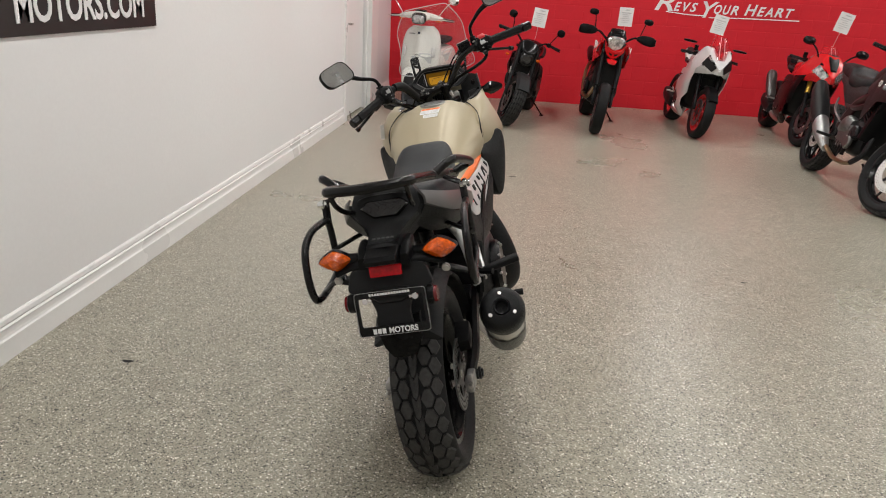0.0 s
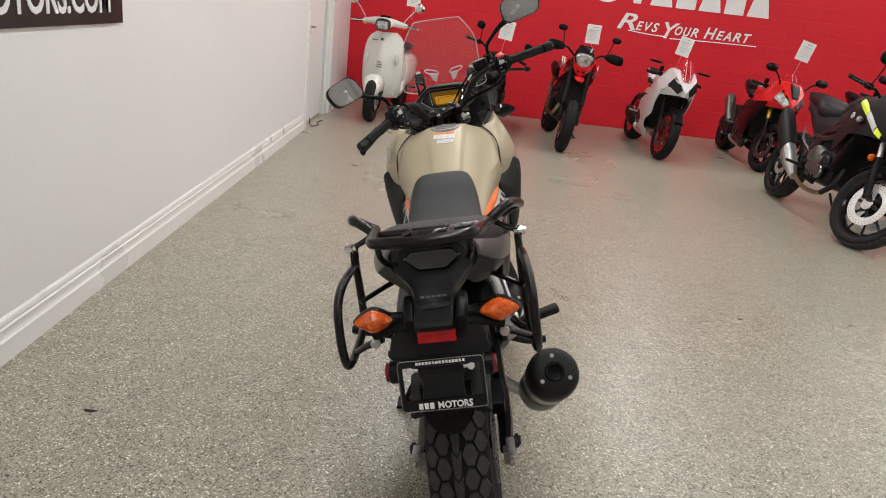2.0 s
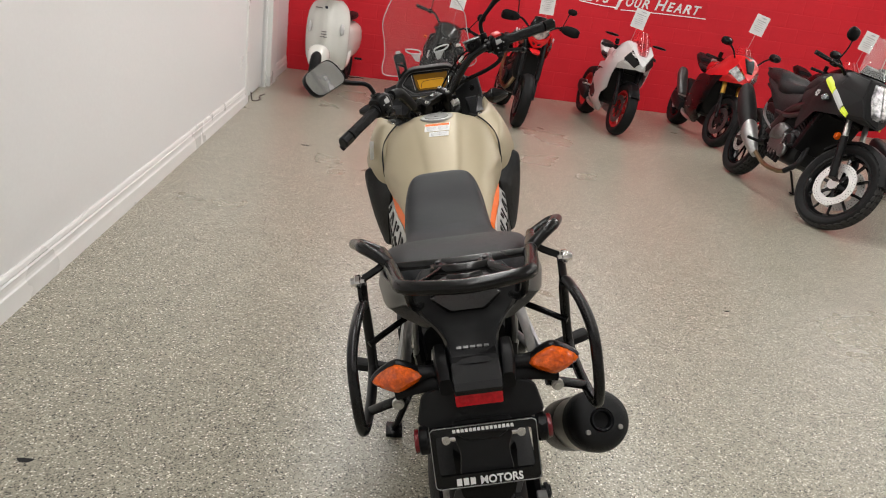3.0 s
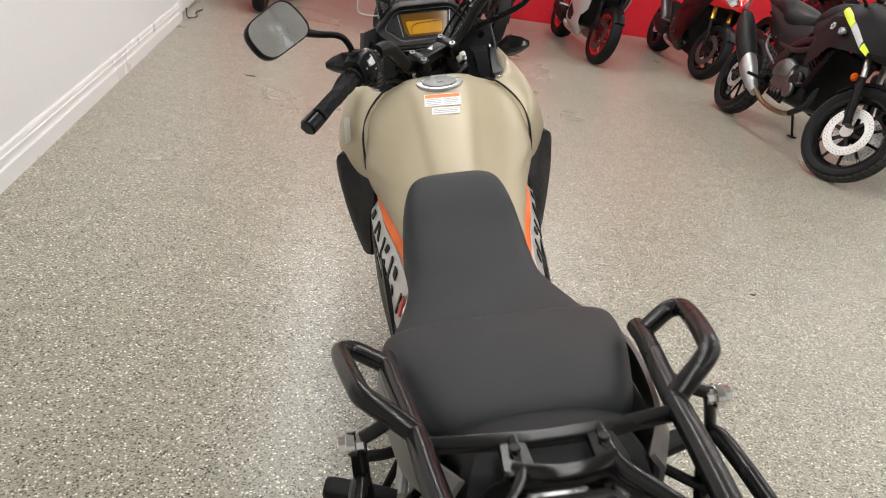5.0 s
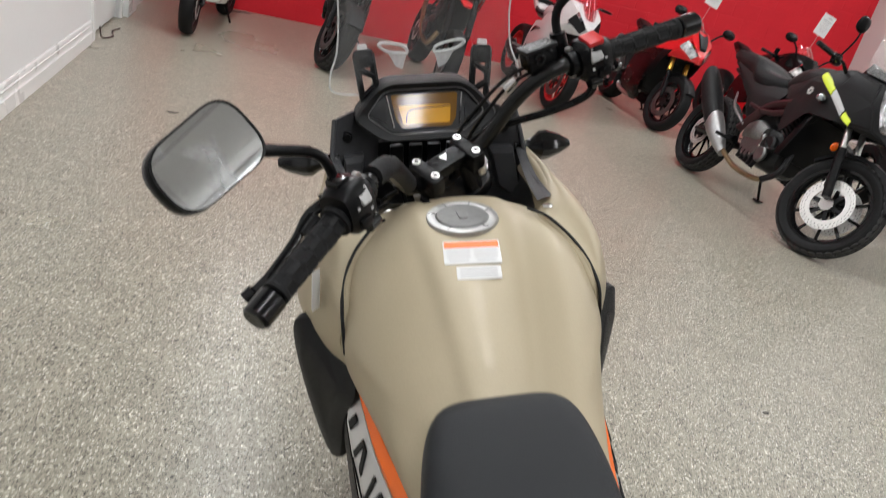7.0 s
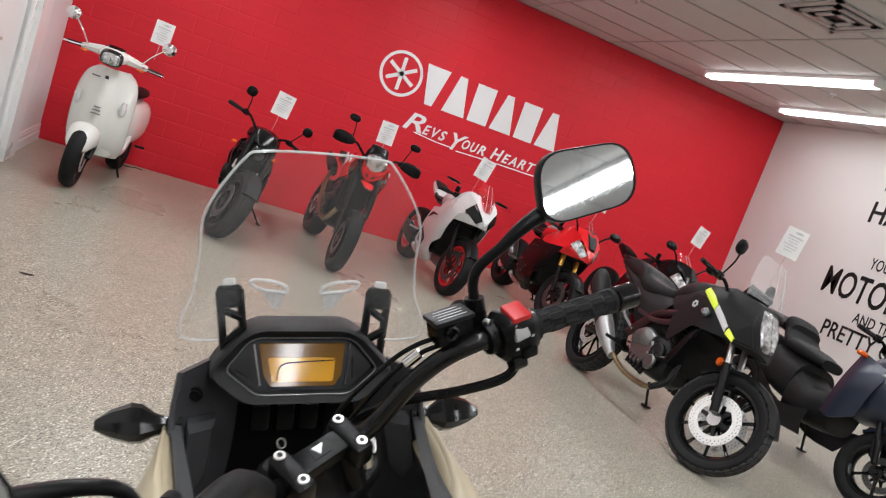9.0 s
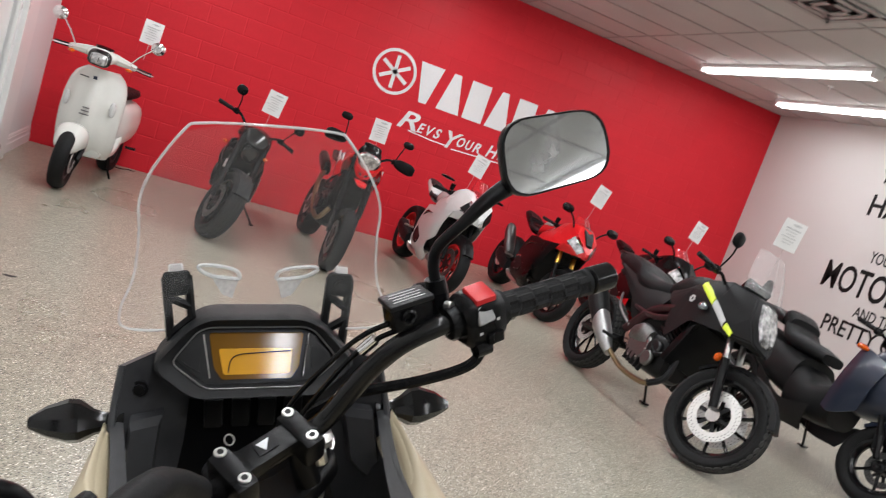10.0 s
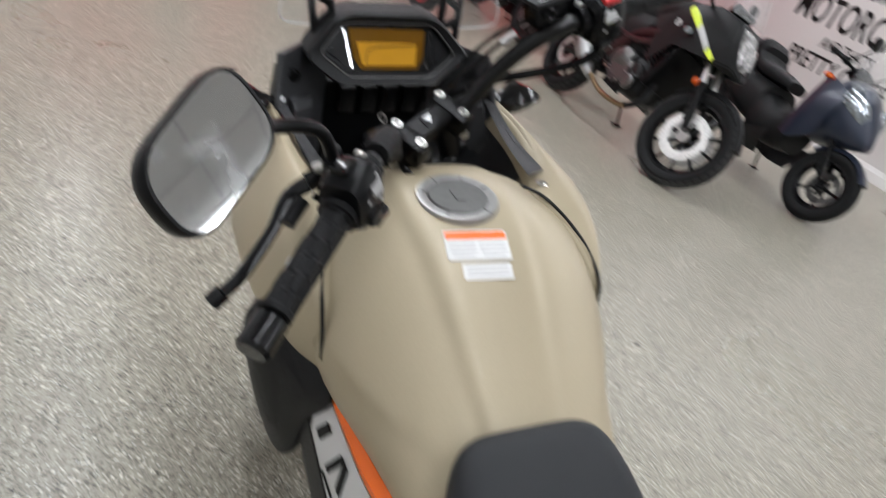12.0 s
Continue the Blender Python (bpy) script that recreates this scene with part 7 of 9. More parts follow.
def motor(b, y, z, w, h, length, mat, cover=None):
    """Crankcase with two covers, finned cylinders and bolts."""
    e = body(b, "engine", mat, [(y - length * 0.5, 0, z, w * 0.75, h * 0.7), (y - length * 0.3, 0, z, w, h), (y + length * 0.3, 0, z, w, h), (y + length * 0.5, 0, z, w * 0.7, h * 0.75)], "cast engine with ribbed covers", 4)
    for s in (-1, 1):
        bm = bmesh.new()
        disc(bm, (s * (w + 0.010), y - length * 0.12, z - h * 0.1), h * 0.78, 0.05, "x", 28, 0.014)
        c = part("engine_cover", bm, cover or mat, e)
        for k in range(7):
            bm = bmesh.new()
            a = 2 * math.pi * k / 7
            disc(bm, (s * (w + 0.032), y - length * 0.12 + h * 0.68 * math.cos(a), z - h * 0.1 + h * 0.68 * math.sin(a)), 0.007, 0.014, "x", 8)
            part("cover_bolt", bm, M_STEEL, e)
        bm = bmesh.new()
        disc(bm, (s * (w + 0.014), y + length * 0.28, z + h * 0.15), h * 0.45, 0.045, "x", 24, 0.012)
        part("side_cover", bm, mat, e)
    for k in range(6):
        bm = bmesh.new()
        q = pose(0, 0, 0, -22, 0, 0)
        box(bm, Vector((0, y + length * 0.18, z + h)) + q.to_3x3() @ Vector((0, 0, k * 0.028)), (w * 1.75, length * 0.5, 0.018), q, 0.005)
        part("cylinder_fin", bm, mat, e)
    return e


def stand_leg(b, lean, y=0.55):
    """Side stand on the left, down to the floor."""
    top = Vector((-0.12, y, 0.26))
    # the floor in the leaning frame rises to the left
    foot = Vector((-0.30, y - 0.10, 0.30 * math.tan(radians(lean)) + 0.012))
    bm = bmesh.new()
    tube(bm, [top, top.lerp(foot, 0.5), foot], 0.010, 8)
    box(bm, foot, (0.05, 0.065, 0.012), pose(0, 0, 0, 0, lean, 0), 0.003)
    part("side_stand", bm, M_BLACK, b)


def price_sheet(x, y, z, turn, tilt=0, roll=0, stem=0.19, size=0.78):
    """A printed price sheet on a short wire, standing over the machine's bars."""
    t = thing("price_sheet", Matrix.Translation((x, y, z)) @ pose(0, 0, 0, 0, 0, turn) @ pose(0, 0, 0, tilt, roll, 0) @ Matrix.Scale(size, 4), "white printed price sheet on a thin wire stem", "price sheet", "price sheets on the machines")
    bm = bmesh.new()
    rings = []
    for k in range(7):
        u = -0.108 + k * 0.036
        c = 0.006 * math.sin(k * 0.9)
        rings.append([(u, c, 0.0), (u, c + 0.002, 0.14), (u, c - 0.003, 0.28), (u, c - 0.002, 0.28), (u, c + 0.003, 0.14), (u, c + 0.001, 0.0)])
    skin(bm, rings)
    part("paper", bm, M_PAPER, t)
    for k in range(6):
        bm = bmesh.new()
        w = 0.15 - 0.03 * (k % 3)
        box(bm, (-0.01 * (k % 2), -0.0065, 0.20 - k * 0.028), (w, 0.002, 0.006 if k else 0.012))
        part("print_bar", bm, M_PRINT, t, smooth=False)
    bm = bmesh.new()
    hull(bm, [(-0.005, 0.02, 0.245, 0.05, 0.010), (-0.009, 0.02, 0.245, 0.045, 0.008)], 12, 1.5, 2)
    part("pictured_machine", bm, M_PRINT, t)
    bm = bmesh.new()
    tube(bm, [(0, 0.004, -stem), (0.004, 0.006, -0.05), (0, 0.006, 0.05)], 0.003, 6)
    part("wire_stem", bm, M_STEEL, t)
    return t


GROUP = "motorcycles in the showroom"
M_LAMPGLASS = material("clear_faceted_lens", (0.62, 0.64, 0.66), 0.12, 0.6, 34, 0.9, 1.0, 60, 14, 0.6)
MAXI_F, MAXI_R = (4.89, 5.83), (5.07, 7.39)


def sport_bike(front, rear, lean, steer, paint, second, rim, fork, label, stripe, low_mat, nose="slots", side_mat=None, nose_mat=None, mirrors=True, high_pipe=False):
    b = stand_at("sport_motorcycle", front, rear, lean, label, "motorcycle", GROUP)
    at = Vector((0, 1.07, 0.90))
    S = steering(at, steer, 24)
    rear_end(b, 0.315, 0.18, 0.098, rim, M_BLACK, 0.46, 5, (1,))
    fork_and_wheel(b, S, at, (0, 1.43, 0.30), 0.30, 0.12, 0.084, rim, fork, 0.16, (-1, 1), 0.105, 5, None, M_BLACK, M_BLACK)
    motor(b, 0.76, 0.42, 0.16, 0.15, 0.36, M_DARKALU)
    body(b, "fuel_tank", paint, [(0.55, 0, 0.80, 0.10, 0.06), (0.66, 0, 0.84, 0.15, 0.085), (0.82, 0, 0.875, 0.165, 0.095), (0.96, 0, 0.87, 0.14, 0.08), (1.04, 0, 0.85, 0.09, 0.05)], "painted fuel tank", 2.6)
    body(b, "rider_seat", M_DARKSEAT, [(0.60, 0, 0.80, 0.07, 0.02), (0.48, 0, 0.80, 0.12, 0.025), (0.34, 0, 0.81, 0.13, 0.028), (0.26, 0, 0.84, 0.11, 0.02)], "black seat", 3)
    body(b, "tail_cowl", second, [(0.34, 0, 0.80, 0.10, 0.05), (0.16, 0, 0.86, 0.10, 0.05), (-0.04, 0, 0.925, 0.075, 0.038), (-0.14, 0, 0.945, 0.04, 0.015)], "pointed tail cowl", 2.8)
    body(b, "pillion_pad", M_DARKSEAT, [(0.20, 0, 0.905, 0.09, 0.018), (0.06, 0, 0.945, 0.08, 0.02), (-0.06, 0, 0.965, 0.055, 0.014)], "black pillion pad", 3)
    # flanks: shoulder, large side panel and belly
    side_skin(b, "upper_fairing", paint, [(0.13, 0.88, 0.90), (0.150, 1.08, 0.99), (0.135, 1.26, 1.045), (0.080, 1.40, 1.03)], [(0.205, 0.84, 0.74), (0.225, 1.05, 0.74), (0.218, 1.21, 0.76), (0.172, 1.37, 0.83)], "glossy upper fairing panel", 0.022)
    side_skin(b, "side_fairing", side_mat or paint, [(0.195, 0.66, 0.72), (0.212, 0.84, 0.745), (0.228, 1.04, 0.745), (0.222, 1.20, 0.765), (0.195, 1.33, 0.79)], [(0.165, 0.52, 0.36), (0.185, 0.74, 0.36), (0.195, 0.92, 0.36), (0.195, 1.06, 0.40), (0.180, 1.17, 0.48)], "glossy side fairing panel", 0.018)
    side_skin(b, "belly_panel", low_mat, [(0.166, 0.50, 0.357), (0.186, 0.74, 0.357), (0.196, 0.92, 0.357), (0.196, 1.05, 0.392)], [(0.06, 0.46, 0.19), (0.08, 0.72, 0.16), (0.095, 0.92, 0.17), (0.12, 1.03, 0.24)], "lower belly panel", 0.03)
    for s in (-1, 1):
        bar(b, "flank_vent", M_GLOSS, [(s * 0.225, 0.72, 0.60), (s * 0.247, 0.86, 0.66), (s * 0.262, 1.02, 0.67)], [0.006, 0.016, 0.008], "black flank vent", None, 8, None, 4, 0.5)
    # nose and lamps: flat facets either side of the tip
    pts = dict(A=(0, 1.61, 0.80), B=(0, 1.53, 0.925), C=(0.072, 1.37, 1.065), Z=(0, 1.41, 1.055), D=(0.150, 1.24, 1.045), E=(0.222, 1.19, 0.87), F=(0.125, 1.45, 0.975), G=(0.030, 1.59, 0.845), H=(0.172, 1.41, 0.82), I=(0.222, 1.19, 0.71), J=(0.045, 1.57, 0.775), K=(0, 1.58, 0.760))
    if nose == "slots":
        # the middle dips to the foot of a tall screen
        pts.update(B=(0, 1.565, 0.865), Z=(0, 1.50, 0.925), C=(0.085, 1.36, 1.050))
    faces = ("ABFG", "BZCF", "CDF", "DEHF", "EIH", "HIJ", "GHJ", "AGJK")
    bm = bmesh.new()
    for sd in (-1, 1):
        vs = {k: bm.verts.new((sd * x, y, z)) for k, (x, y, z) in pts.items()}
        for f in faces:
            bm.faces.new([vs[c] for c in f])
    bmesh.ops.remove_doubles(bm, verts=bm.verts, dist=0.001)
    bmesh.ops.recalc_face_normals(bm, faces=bm.faces)
    bmesh.ops.bevel(bm, geom=[e for e in bm.edges if len(e.link_faces) == 2], offset=0.008, segments=2, affect="EDGES")
    part("nose_cowl", bm, nose_mat or paint, b, "faceted nose cowl", True, 25)
    for sd in (-1, 1):
        bm = bmesh.new()
        quad = ((0.036, 1.590, 0.838), (0.135, 1.452, 0.935), (0.172, 1.415, 0.850), (0.070, 1.553, 0.782))
        tri3 = [Vector((sd * x, y + 0.004, z)) for x, y, z in quad]
        mid3 = sum(tri3, Vector()) / 4
        skin(bm, [[p - Vector((0, 0.03, 0)) for p in tri3], [p + Vector((sd * 0.004, 0.004, 0)) for p in tri3], [mid3.lerp(p, 0.8) + Vector((sd * 0.004, 0.006, 0)) for p in tri3]])
        part("nose_intake" if nose == "slots" else "headlamp", bm, M_INK if nose == "slots" else M_LAMPGLASS, b, "black nose intake with slim lamp" if nose == "slots" else "clear headlamp")
    # dark well round the wheel
    body(b, "radiator_well", M_INK, [(1.00, 0, 0.54, 0.17, 0.22), (1.08, 0, 0.62, 0.20, 0.20), (1.20, 0, 0.76, 0.19, 0.07), (1.30, 0, 0.80, 0.14, 0.04)], "black radiator and ducts", 3)
    # screen with a pale stripe
    bm = bmesh.new()
    rings = []
    for v in np.linspace(0, 1, 7):
        w = 0.135 * (1 - 0.45 * v * v)
        base, foot, rise = (1.36, 0.925, 0.25) if nose == "slots" else (1.28, 0.99, 0.16)
        rings.append([Vector((w * math.sin(a), base - 0.17 * v + 0.15 * math.cos(a) * (1 - 0.35 * v), foot + rise * v)) for a in np.linspace(-1.35, 1.35, 13)])
    skin(bm, [r + [p * 0.997 + Vector((0, 0, -0.001)) for p in r[::-1]] for r in rings])
    sc = part("screen", bm, M_REDFILM if stripe is M_REDD else M_FILM, b, "small curved screen")
    if stripe:
        for s in (-1, 1):
            line = [(s * 0.028, 1.515, 0.935), (s * 0.026, 1.405, 1.06), (s * 0.020, 1.295, 1.17)] if nose == "slots" else [(s * 0.028, 1.435, 0.995), (s * 0.026, 1.33, 1.075), (s * 0.020, 1.215, 1.155)]
            bar(b, "screen_stripe", M_WHITE, line, 0.009, "pale racing stripe", None, 6, None, 4, 0.3)
    grips(b, S, 0.34, 0.035, -0.10, None, None, True)
    body(b, "tank_pad", M_DARKSEAT, [(0.58, 0, 0.845, 0.07, 0.03), (0.70, 0, 0.905, 0.10, 0.035), (0.86, 0, 0.955, 0.105, 0.03), (0.98, 0, 0.95, 0.07, 0.02)], "black tank cover", 2.6)
    body(b, "meter", M_GLOSS, [(1.14, 0, 1.005, 0.07, 0.035), (1.22, 0, 1.03, 0.08, 0.04), (1.27, 0, 1.035, 0.06, 0.03)], "black instrument", 3)
    for s in (-1, 1):
        bar(b, "fluid_pot", M_BLACK, [(s * 0.20, 1.04, 0.97), (s * 0.205, 1.05, 1.03)], 0.024, "", None, 12, None, 1)
        if not mirrors:
            # mirrors folded out flat, like blades
            body(b, "mirror", M_BLACK, [(1.05, s * 0.27, 1.06, 0.05, 0.012), (1.075, s * 0.30, 1.062, 0.085, 0.016), (1.10, s * 0.31, 1.06, 0.06, 0.010)], "flat black mirror", 2.4, 14)
            continue
        bar(b, "mirror_stalk", M_BLACK, [(s * 0.14, 1.32, 1.01), (s * 0.20, 1.32, 1.09), (s * 0.27, 1.31, 1.14)], 0.010)
        body(b, "mirror", M_BLACK, [(1.29, s * 0.30, 1.155, 0.062, 0.040), (1.315, s * 0.305, 1.155, 0.070, 0.045), (1.37, s * 0.295, 1.145, 0.03, 0.02)], "black fairing mirror", 2.4, 16)
    bar(b, "exhaust_pipe", M_STEEL, [(0.06, 0.95, 0.42), (0.07, 0.80, 0.20), (0.10, 0.50, 0.19), (0.13, 0.38, 0.26)], 0.024)
    body(b, "silencer", M_DARKALU, [(0.42, 0.135, 0.27, 0.05, 0.06), (0.30, 0.15, 0.30, 0.06, 0.075), (0.10, 0.165, 0.36, 0.055, 0.07), (0.04, 0.165, 0.375, 0.03, 0.045)], "dark short silencer", 3)
    if high_pipe:
        body(b, "high_silencer", M_MIDALU, [(0.36, 0.17, 0.40, 0.04, 0.045), (0.28, 0.19, 0.48, 0.062, 0.066), (0.12, 0.205, 0.64, 0.066, 0.070), (0.08, 0.207, 0.68, 0.05, 0.052)], "dull steel raised silencer", 2.6)
        body(b, "nose_blade", M_BLACK, [(1.36, 0, 1.062, 0.060, 0.012), (1.46, 0, 0.995, 0.055, 0.012), (1.55, 0, 0.905, 0.035, 0.010)], "black centre blade on the nose", 3)
        for s in (-1, 1):
            bar(b, "white_flash", M_WHITE, [(s * 0.158, 0.72, 0.90), (s * 0.168, 0.84, 0.925), (s * 0.150, 0.95, 0.93)], [0.006, 0.022, 0.008], "white flash on the tank", None, 8, None, 4, 0.4)
            bar(b, "red_edge", M_REDP, [(s * 0.18, 0.56, 0.44), (s * 0.205, 0.86, 0.50), (s * 0.205, 1.10, 0.56)], 0.010, "thin red flank line", None, 6, None, 4, 0.5)
    for s in (-1, 1):
        bar(b, "frame_spar", M_BLACK, [(s * 0.07, 1.10, 0.82), (s * 0.165, 0.90, 0.72), (s * 0.14, 0.52, 0.48)], [0.03, 0.035, 0.03], "", None, 8, None, 4, 0.6)
        bar(b, "footpeg", M_STEEL, [(s * 0.14, 0.40, 0.40), (s * 0.25, 0.39, 0.40)], 0.011, "", None, 8, None, 1)
    stand_leg(b, lean)
    return b


def build_naked():
    b = stand_at("naked_motorcycle", (0.41, 8.92), (0.67, 10.33), 9, "all-black naked motorcycle with fat tyres and bar-end mirror", "motorcycle", GROUP)
    at = Vector((0, 1.05, 0.92))
    S = steering(at, 24, 26)
    rear_end(b, 0.32, 0.18, 0.10, M_GLOSS, M_BLACK, 0.46, 10, (1,))
    fork_and_wheel(b, S, at, (0, 1.45, 0.315), 0.315, 0.16, 0.095, M_GLOSS, M_BLACK, 0.16, (1,), 0.115, 10, (30, 5), M_DARKALU, M_MATTE, False, True, False)
    motor(b, 0.78, 0.45, 0.17, 0.17, 0.40, M_DARKALU, M_BLACK)
    body(b, "fuel_tank", M_GLOSS, [(0.52, 0, 0.80, 0.10, 0.06), (0.66, 0, 0.86, 0.145, 0.085), (0.85, 0, 0.90, 0.16, 0.095), (1.02, 0, 0.88, 0.11, 0.07)], "gloss black fuel tank")
    body(b, "seat", M_DARKSEAT, [(0.58, 0, 0.80, 0.08, 0.03), (0.40, 0, 0.78, 0.13, 0.035), (0.20, 0, 0.83, 0.12, 0.035), (0.05, 0, 0.86, 0.08, 0.025)], "black seat", 3)
    body(b, "tail", M_BLACK, [(0.28, 0, 0.76, 0.10, 0.035), (0.06, 0, 0.82, 0.08, 0.03), (-0.06, 0, 0.84, 0.04, 0.015)])
    hd = body(b, "headlamp", M_GLOSS, [(0.06, 0, -0.10, 0.06, 0.06), (0.11, 0, -0.11, 0.10, 0.10), (0.18, 0, -0.12, 0.092, 0.092), (0.195, 0, -0.12, 0.084, 0.084)], "round black headlamp", 2.0, 24, None, S)
    body(b, "headlamp_glass", M_SMOKE, [(0.192, 0, -0.12, 0.080, 0.080), (0.205, 0, -0.12, 0.055, 0.055), (0.210, 0, -0.12, 0.02, 0.02)], "clear lamp glass", 2.0, 24, hd, S)
    body(b, "fly_screen", M_BLACK, [(0.06, 0, 0.03, 0.09, 0.02), (0.13, 0, -0.005, 0.085, 0.03), (0.19, 0, -0.035, 0.05, 0.014)], "small black fly screen", 2.4, 18, None, S)
    grips(b, S, 0.40, 0.10, -0.10, ((0.30, -0.02, 0.27), 0.05, 0.045, M_BLACK))
    side_skin(b, "radiator_shroud", M_BLACK, [(0.13, 0.92, 0.84), (0.17, 1.04, 0.82), (0.15, 1.16, 0.78)], [(0.14, 0.90, 0.62), (0.17, 1.02, 0.58), (0.15, 1.12, 0.60)], "black shroud")
    for s in (-1, 1):
        bar(b, "frame_tube", M_BLACK, [(s * 0.05, 1.08, 0.80), (s * 0.15, 0.85, 0.72), (s * 0.14, 0.50, 0.45)], 0.022)
        body(b, "turn_signal", M_AMBER, [(1.22, s * 0.19, 0.80, 0.020, 0.014), (1.25, s * 0.19, 0.80, 0.024, 0.017), (1.275, s * 0.19, 0.80, 0.012, 0.009)], "amber turn signal", 2, 14)
    body(b, "radiator", M_INK, [(0.98, 0, 0.60, 0.165, 0.20), (1.05, 0, 0.62, 0.175, 0.22), (1.10, 0, 0.64, 0.15, 0.19)], "black radiator and guards", 4)
    for s in (-1, 1):
        bar(b, "radiator_hose", M_BLACK, [(s * 0.14, 1.08, 0.80), (s * 0.19, 1.00, 0.66), (s * 0.17, 0.90, 0.52)], 0.018)
        bar(b, "fork_guard", M_STEEL, [Vector((s * 0.117, 0.235, -0.34)), Vector((s * 0.117, 0.205, -0.27))], 0.029, "bright fork collar", S, 12, None, 1)
    body(b, "bikini_fairing", M_GLOSS, [(0.02, 0, 0.03, 0.105, 0.05), (0.10, 0, 0.015, 0.125, 0.065), (0.17, 0, -0.03, 0.105, 0.045), (0.21, 0, -0.055, 0.05, 0.014)], "gloss black bikini fairing", 2.4, 20, None, S)
    bar(b, "exhaust_pipe", M_DARKALU, [(0.08, 0.98, 0.48), (0.12, 0.92, 0.26), (0.16, 0.55, 0.24), (0.18, 0.30, 0.30)], 0.026)
    body(b, "silencer", M_BLACK, [(0.40, 0.18, 0.29, 0.04, 0.04), (0.30, 0.19, 0.32, 0.055, 0.06), (0.02, 0.20, 0.42, 0.055, 0.06), (-0.02, 0.20, 0.435, 0.03, 0.03)], "black silencer")
    stand_leg(b, 9)
    price_sheet(0.72, 9.45, 1.135, 4, 0, 8)


def build_motard():
    b = stand_at("supermoto_motorcycle", (1.47, 8.76), (1.49, 10.24), 9, "red and black supermoto motorcycle with hand guards", "motorcycle", GROUP)
    at = Vector((0, 1.08, 1.02))
    S = steering(at, -3, 24)
    rear_end(b, 0.315, 0.18, 0.098, M_GLOSS, M_BLACK, 0.46, 6, (1,))
    fork_and_wheel(b, S, at, (0, 1.48, 0.30), 0.30, 0.12, 0.084, M_GLOSS, M_BLACK, 0.16, (-1, 1), 0.105, 6, None, M_BLACK, None)
    motor(b, 0.78, 0.44, 0.16, 0.16, 0.38, M_DARKALU)
    body(b, "fuel_tank", M_REDP, [(0.58, 0, 0.86, 0.09, 0.06), (0.74, 0, 0.92, 0.13, 0.09), (0.92, 0, 0.97, 0.13, 0.09), (1.04, 0, 0.96, 0.08, 0.05)], "red fuel tank")
    for s in (-1, 1):
        bm = bmesh.new()
        for k in range(3):
            box(bm, (s * (0.200 + 0.006 * (k % 2)), 0.90 + 0.09 * k, 0.955 - 0.045 * (k % 2)), (0.014, 0.045, 0.11), pose(0, 0, 0, 32 - 60 * (k % 2), s * 6, 0), 0.002)
        part("white_graphic", bm, M_WHITE, b, "white graphic on the shroud")
    side_skin(b, "tank_shroud", M_REDP, [(0.12, 0.80, 1.02), (0.165, 0.98, 1.05), (0.165, 1.15, 1.02)], [(0.15, 0.80, 0.80), (0.195, 0.98, 0.76), (0.185, 1.16, 0.82)], "red tank shroud", 0.03)
    body(b, "seat", M_DARKSEAT, [(0.74, 0, 0.935, 0.07, 0.02), (0.56, 0, 0.89, 0.11, 0.03), (0.25, 0, 0.90, 0.13, 0.03), (-0.04, 0, 0.94, 0.09, 0.025)], "long black flat seat", 3)
    body(b, "tail", M_REDP, [(0.30, 0, 0.85, 0.11, 0.035), (0.05, 0, 0.885, 0.10, 0.03), (-0.12, 0, 0.915, 0.05, 0.012)], "red tail")
    # lamp mask, wide lamp with a pointed foot, and a beak with two slots
    mk = body(b, "lamp_mask", M_BLACK, [(0.04, 0, 0.05, 0.10, 0.11), (0.10, 0, 0.05, 0.115, 0.115), (0.155, 0, 0.03, 0.085, 0.075)], "black lamp mask", 2.4, 20, None, S)
    body(b, "fly_screen", M_GLOSS, [(0.02, 0, 0.165, 0.075, 0.014), (0.08, 0, 0.150, 0.090, 0.022), (0.15, 0, 0.100, 0.075, 0.018)], "short smoked fly screen", 2.6, 16, None, S)
    lamp = rounded([(-0.108, 0.050), (-0.052, 0.082), (0.052, 0.082), (0.108, 0.050), (0.074, -0.048), (0.0, -0.082), (-0.074, -0.048)], 0.018, 3)
    bm = bmesh.new()
    slab(bm, lamp, 0.060, Matrix.Translation((0, 0.168, 0.010)) @ pose(0, 0, 0, 72, 0, 0), 0.014)
    bmesh.ops.transform(bm, matrix=S, verts=bm.verts)
    part("headlamp", bm, M_LAMPGLASS, mk, "clear wide headlamp")
    beak = [(-0.128, 0.062), (-0.088, -0.018), (0.0, -0.052), (0.088, -0.018), (0.128, 0.062), (0.105, -0.050), (0.052, -0.120), (0.0, -0.142), (-0.052, -0.120), (-0.105, -0.050)]
    bm = bmesh.new()
    slab(bm, beak, 0.050, Matrix.Translation((0, 0.205, -0.030)) @ pose(0, 0, 0, 62, 0, 0), 0.006)
    bmesh.ops.transform(bm, matrix=S, verts=bm.verts)
    part("beak", bm, M_REDP, b, "red beak below the lamp", True, 30)
    for s in (-1, 1):
        bm = bmesh.new()
        slab(bm, rounded([(s * 0.012, -0.078), (s * 0.050, -0.058), (s * 0.044, -0.090), (s * 0.014, -0.104)], 0.006), 0.054, Matrix.Translation((0, 0.205, -0.030)) @ pose(0, 0, 0, 62, 0, 0), 0.002)
        bmesh.ops.transform(bm, matrix=S, verts=bm.verts)
        part("beak_slot", bm, M_INK, b, "black slot in the beak")
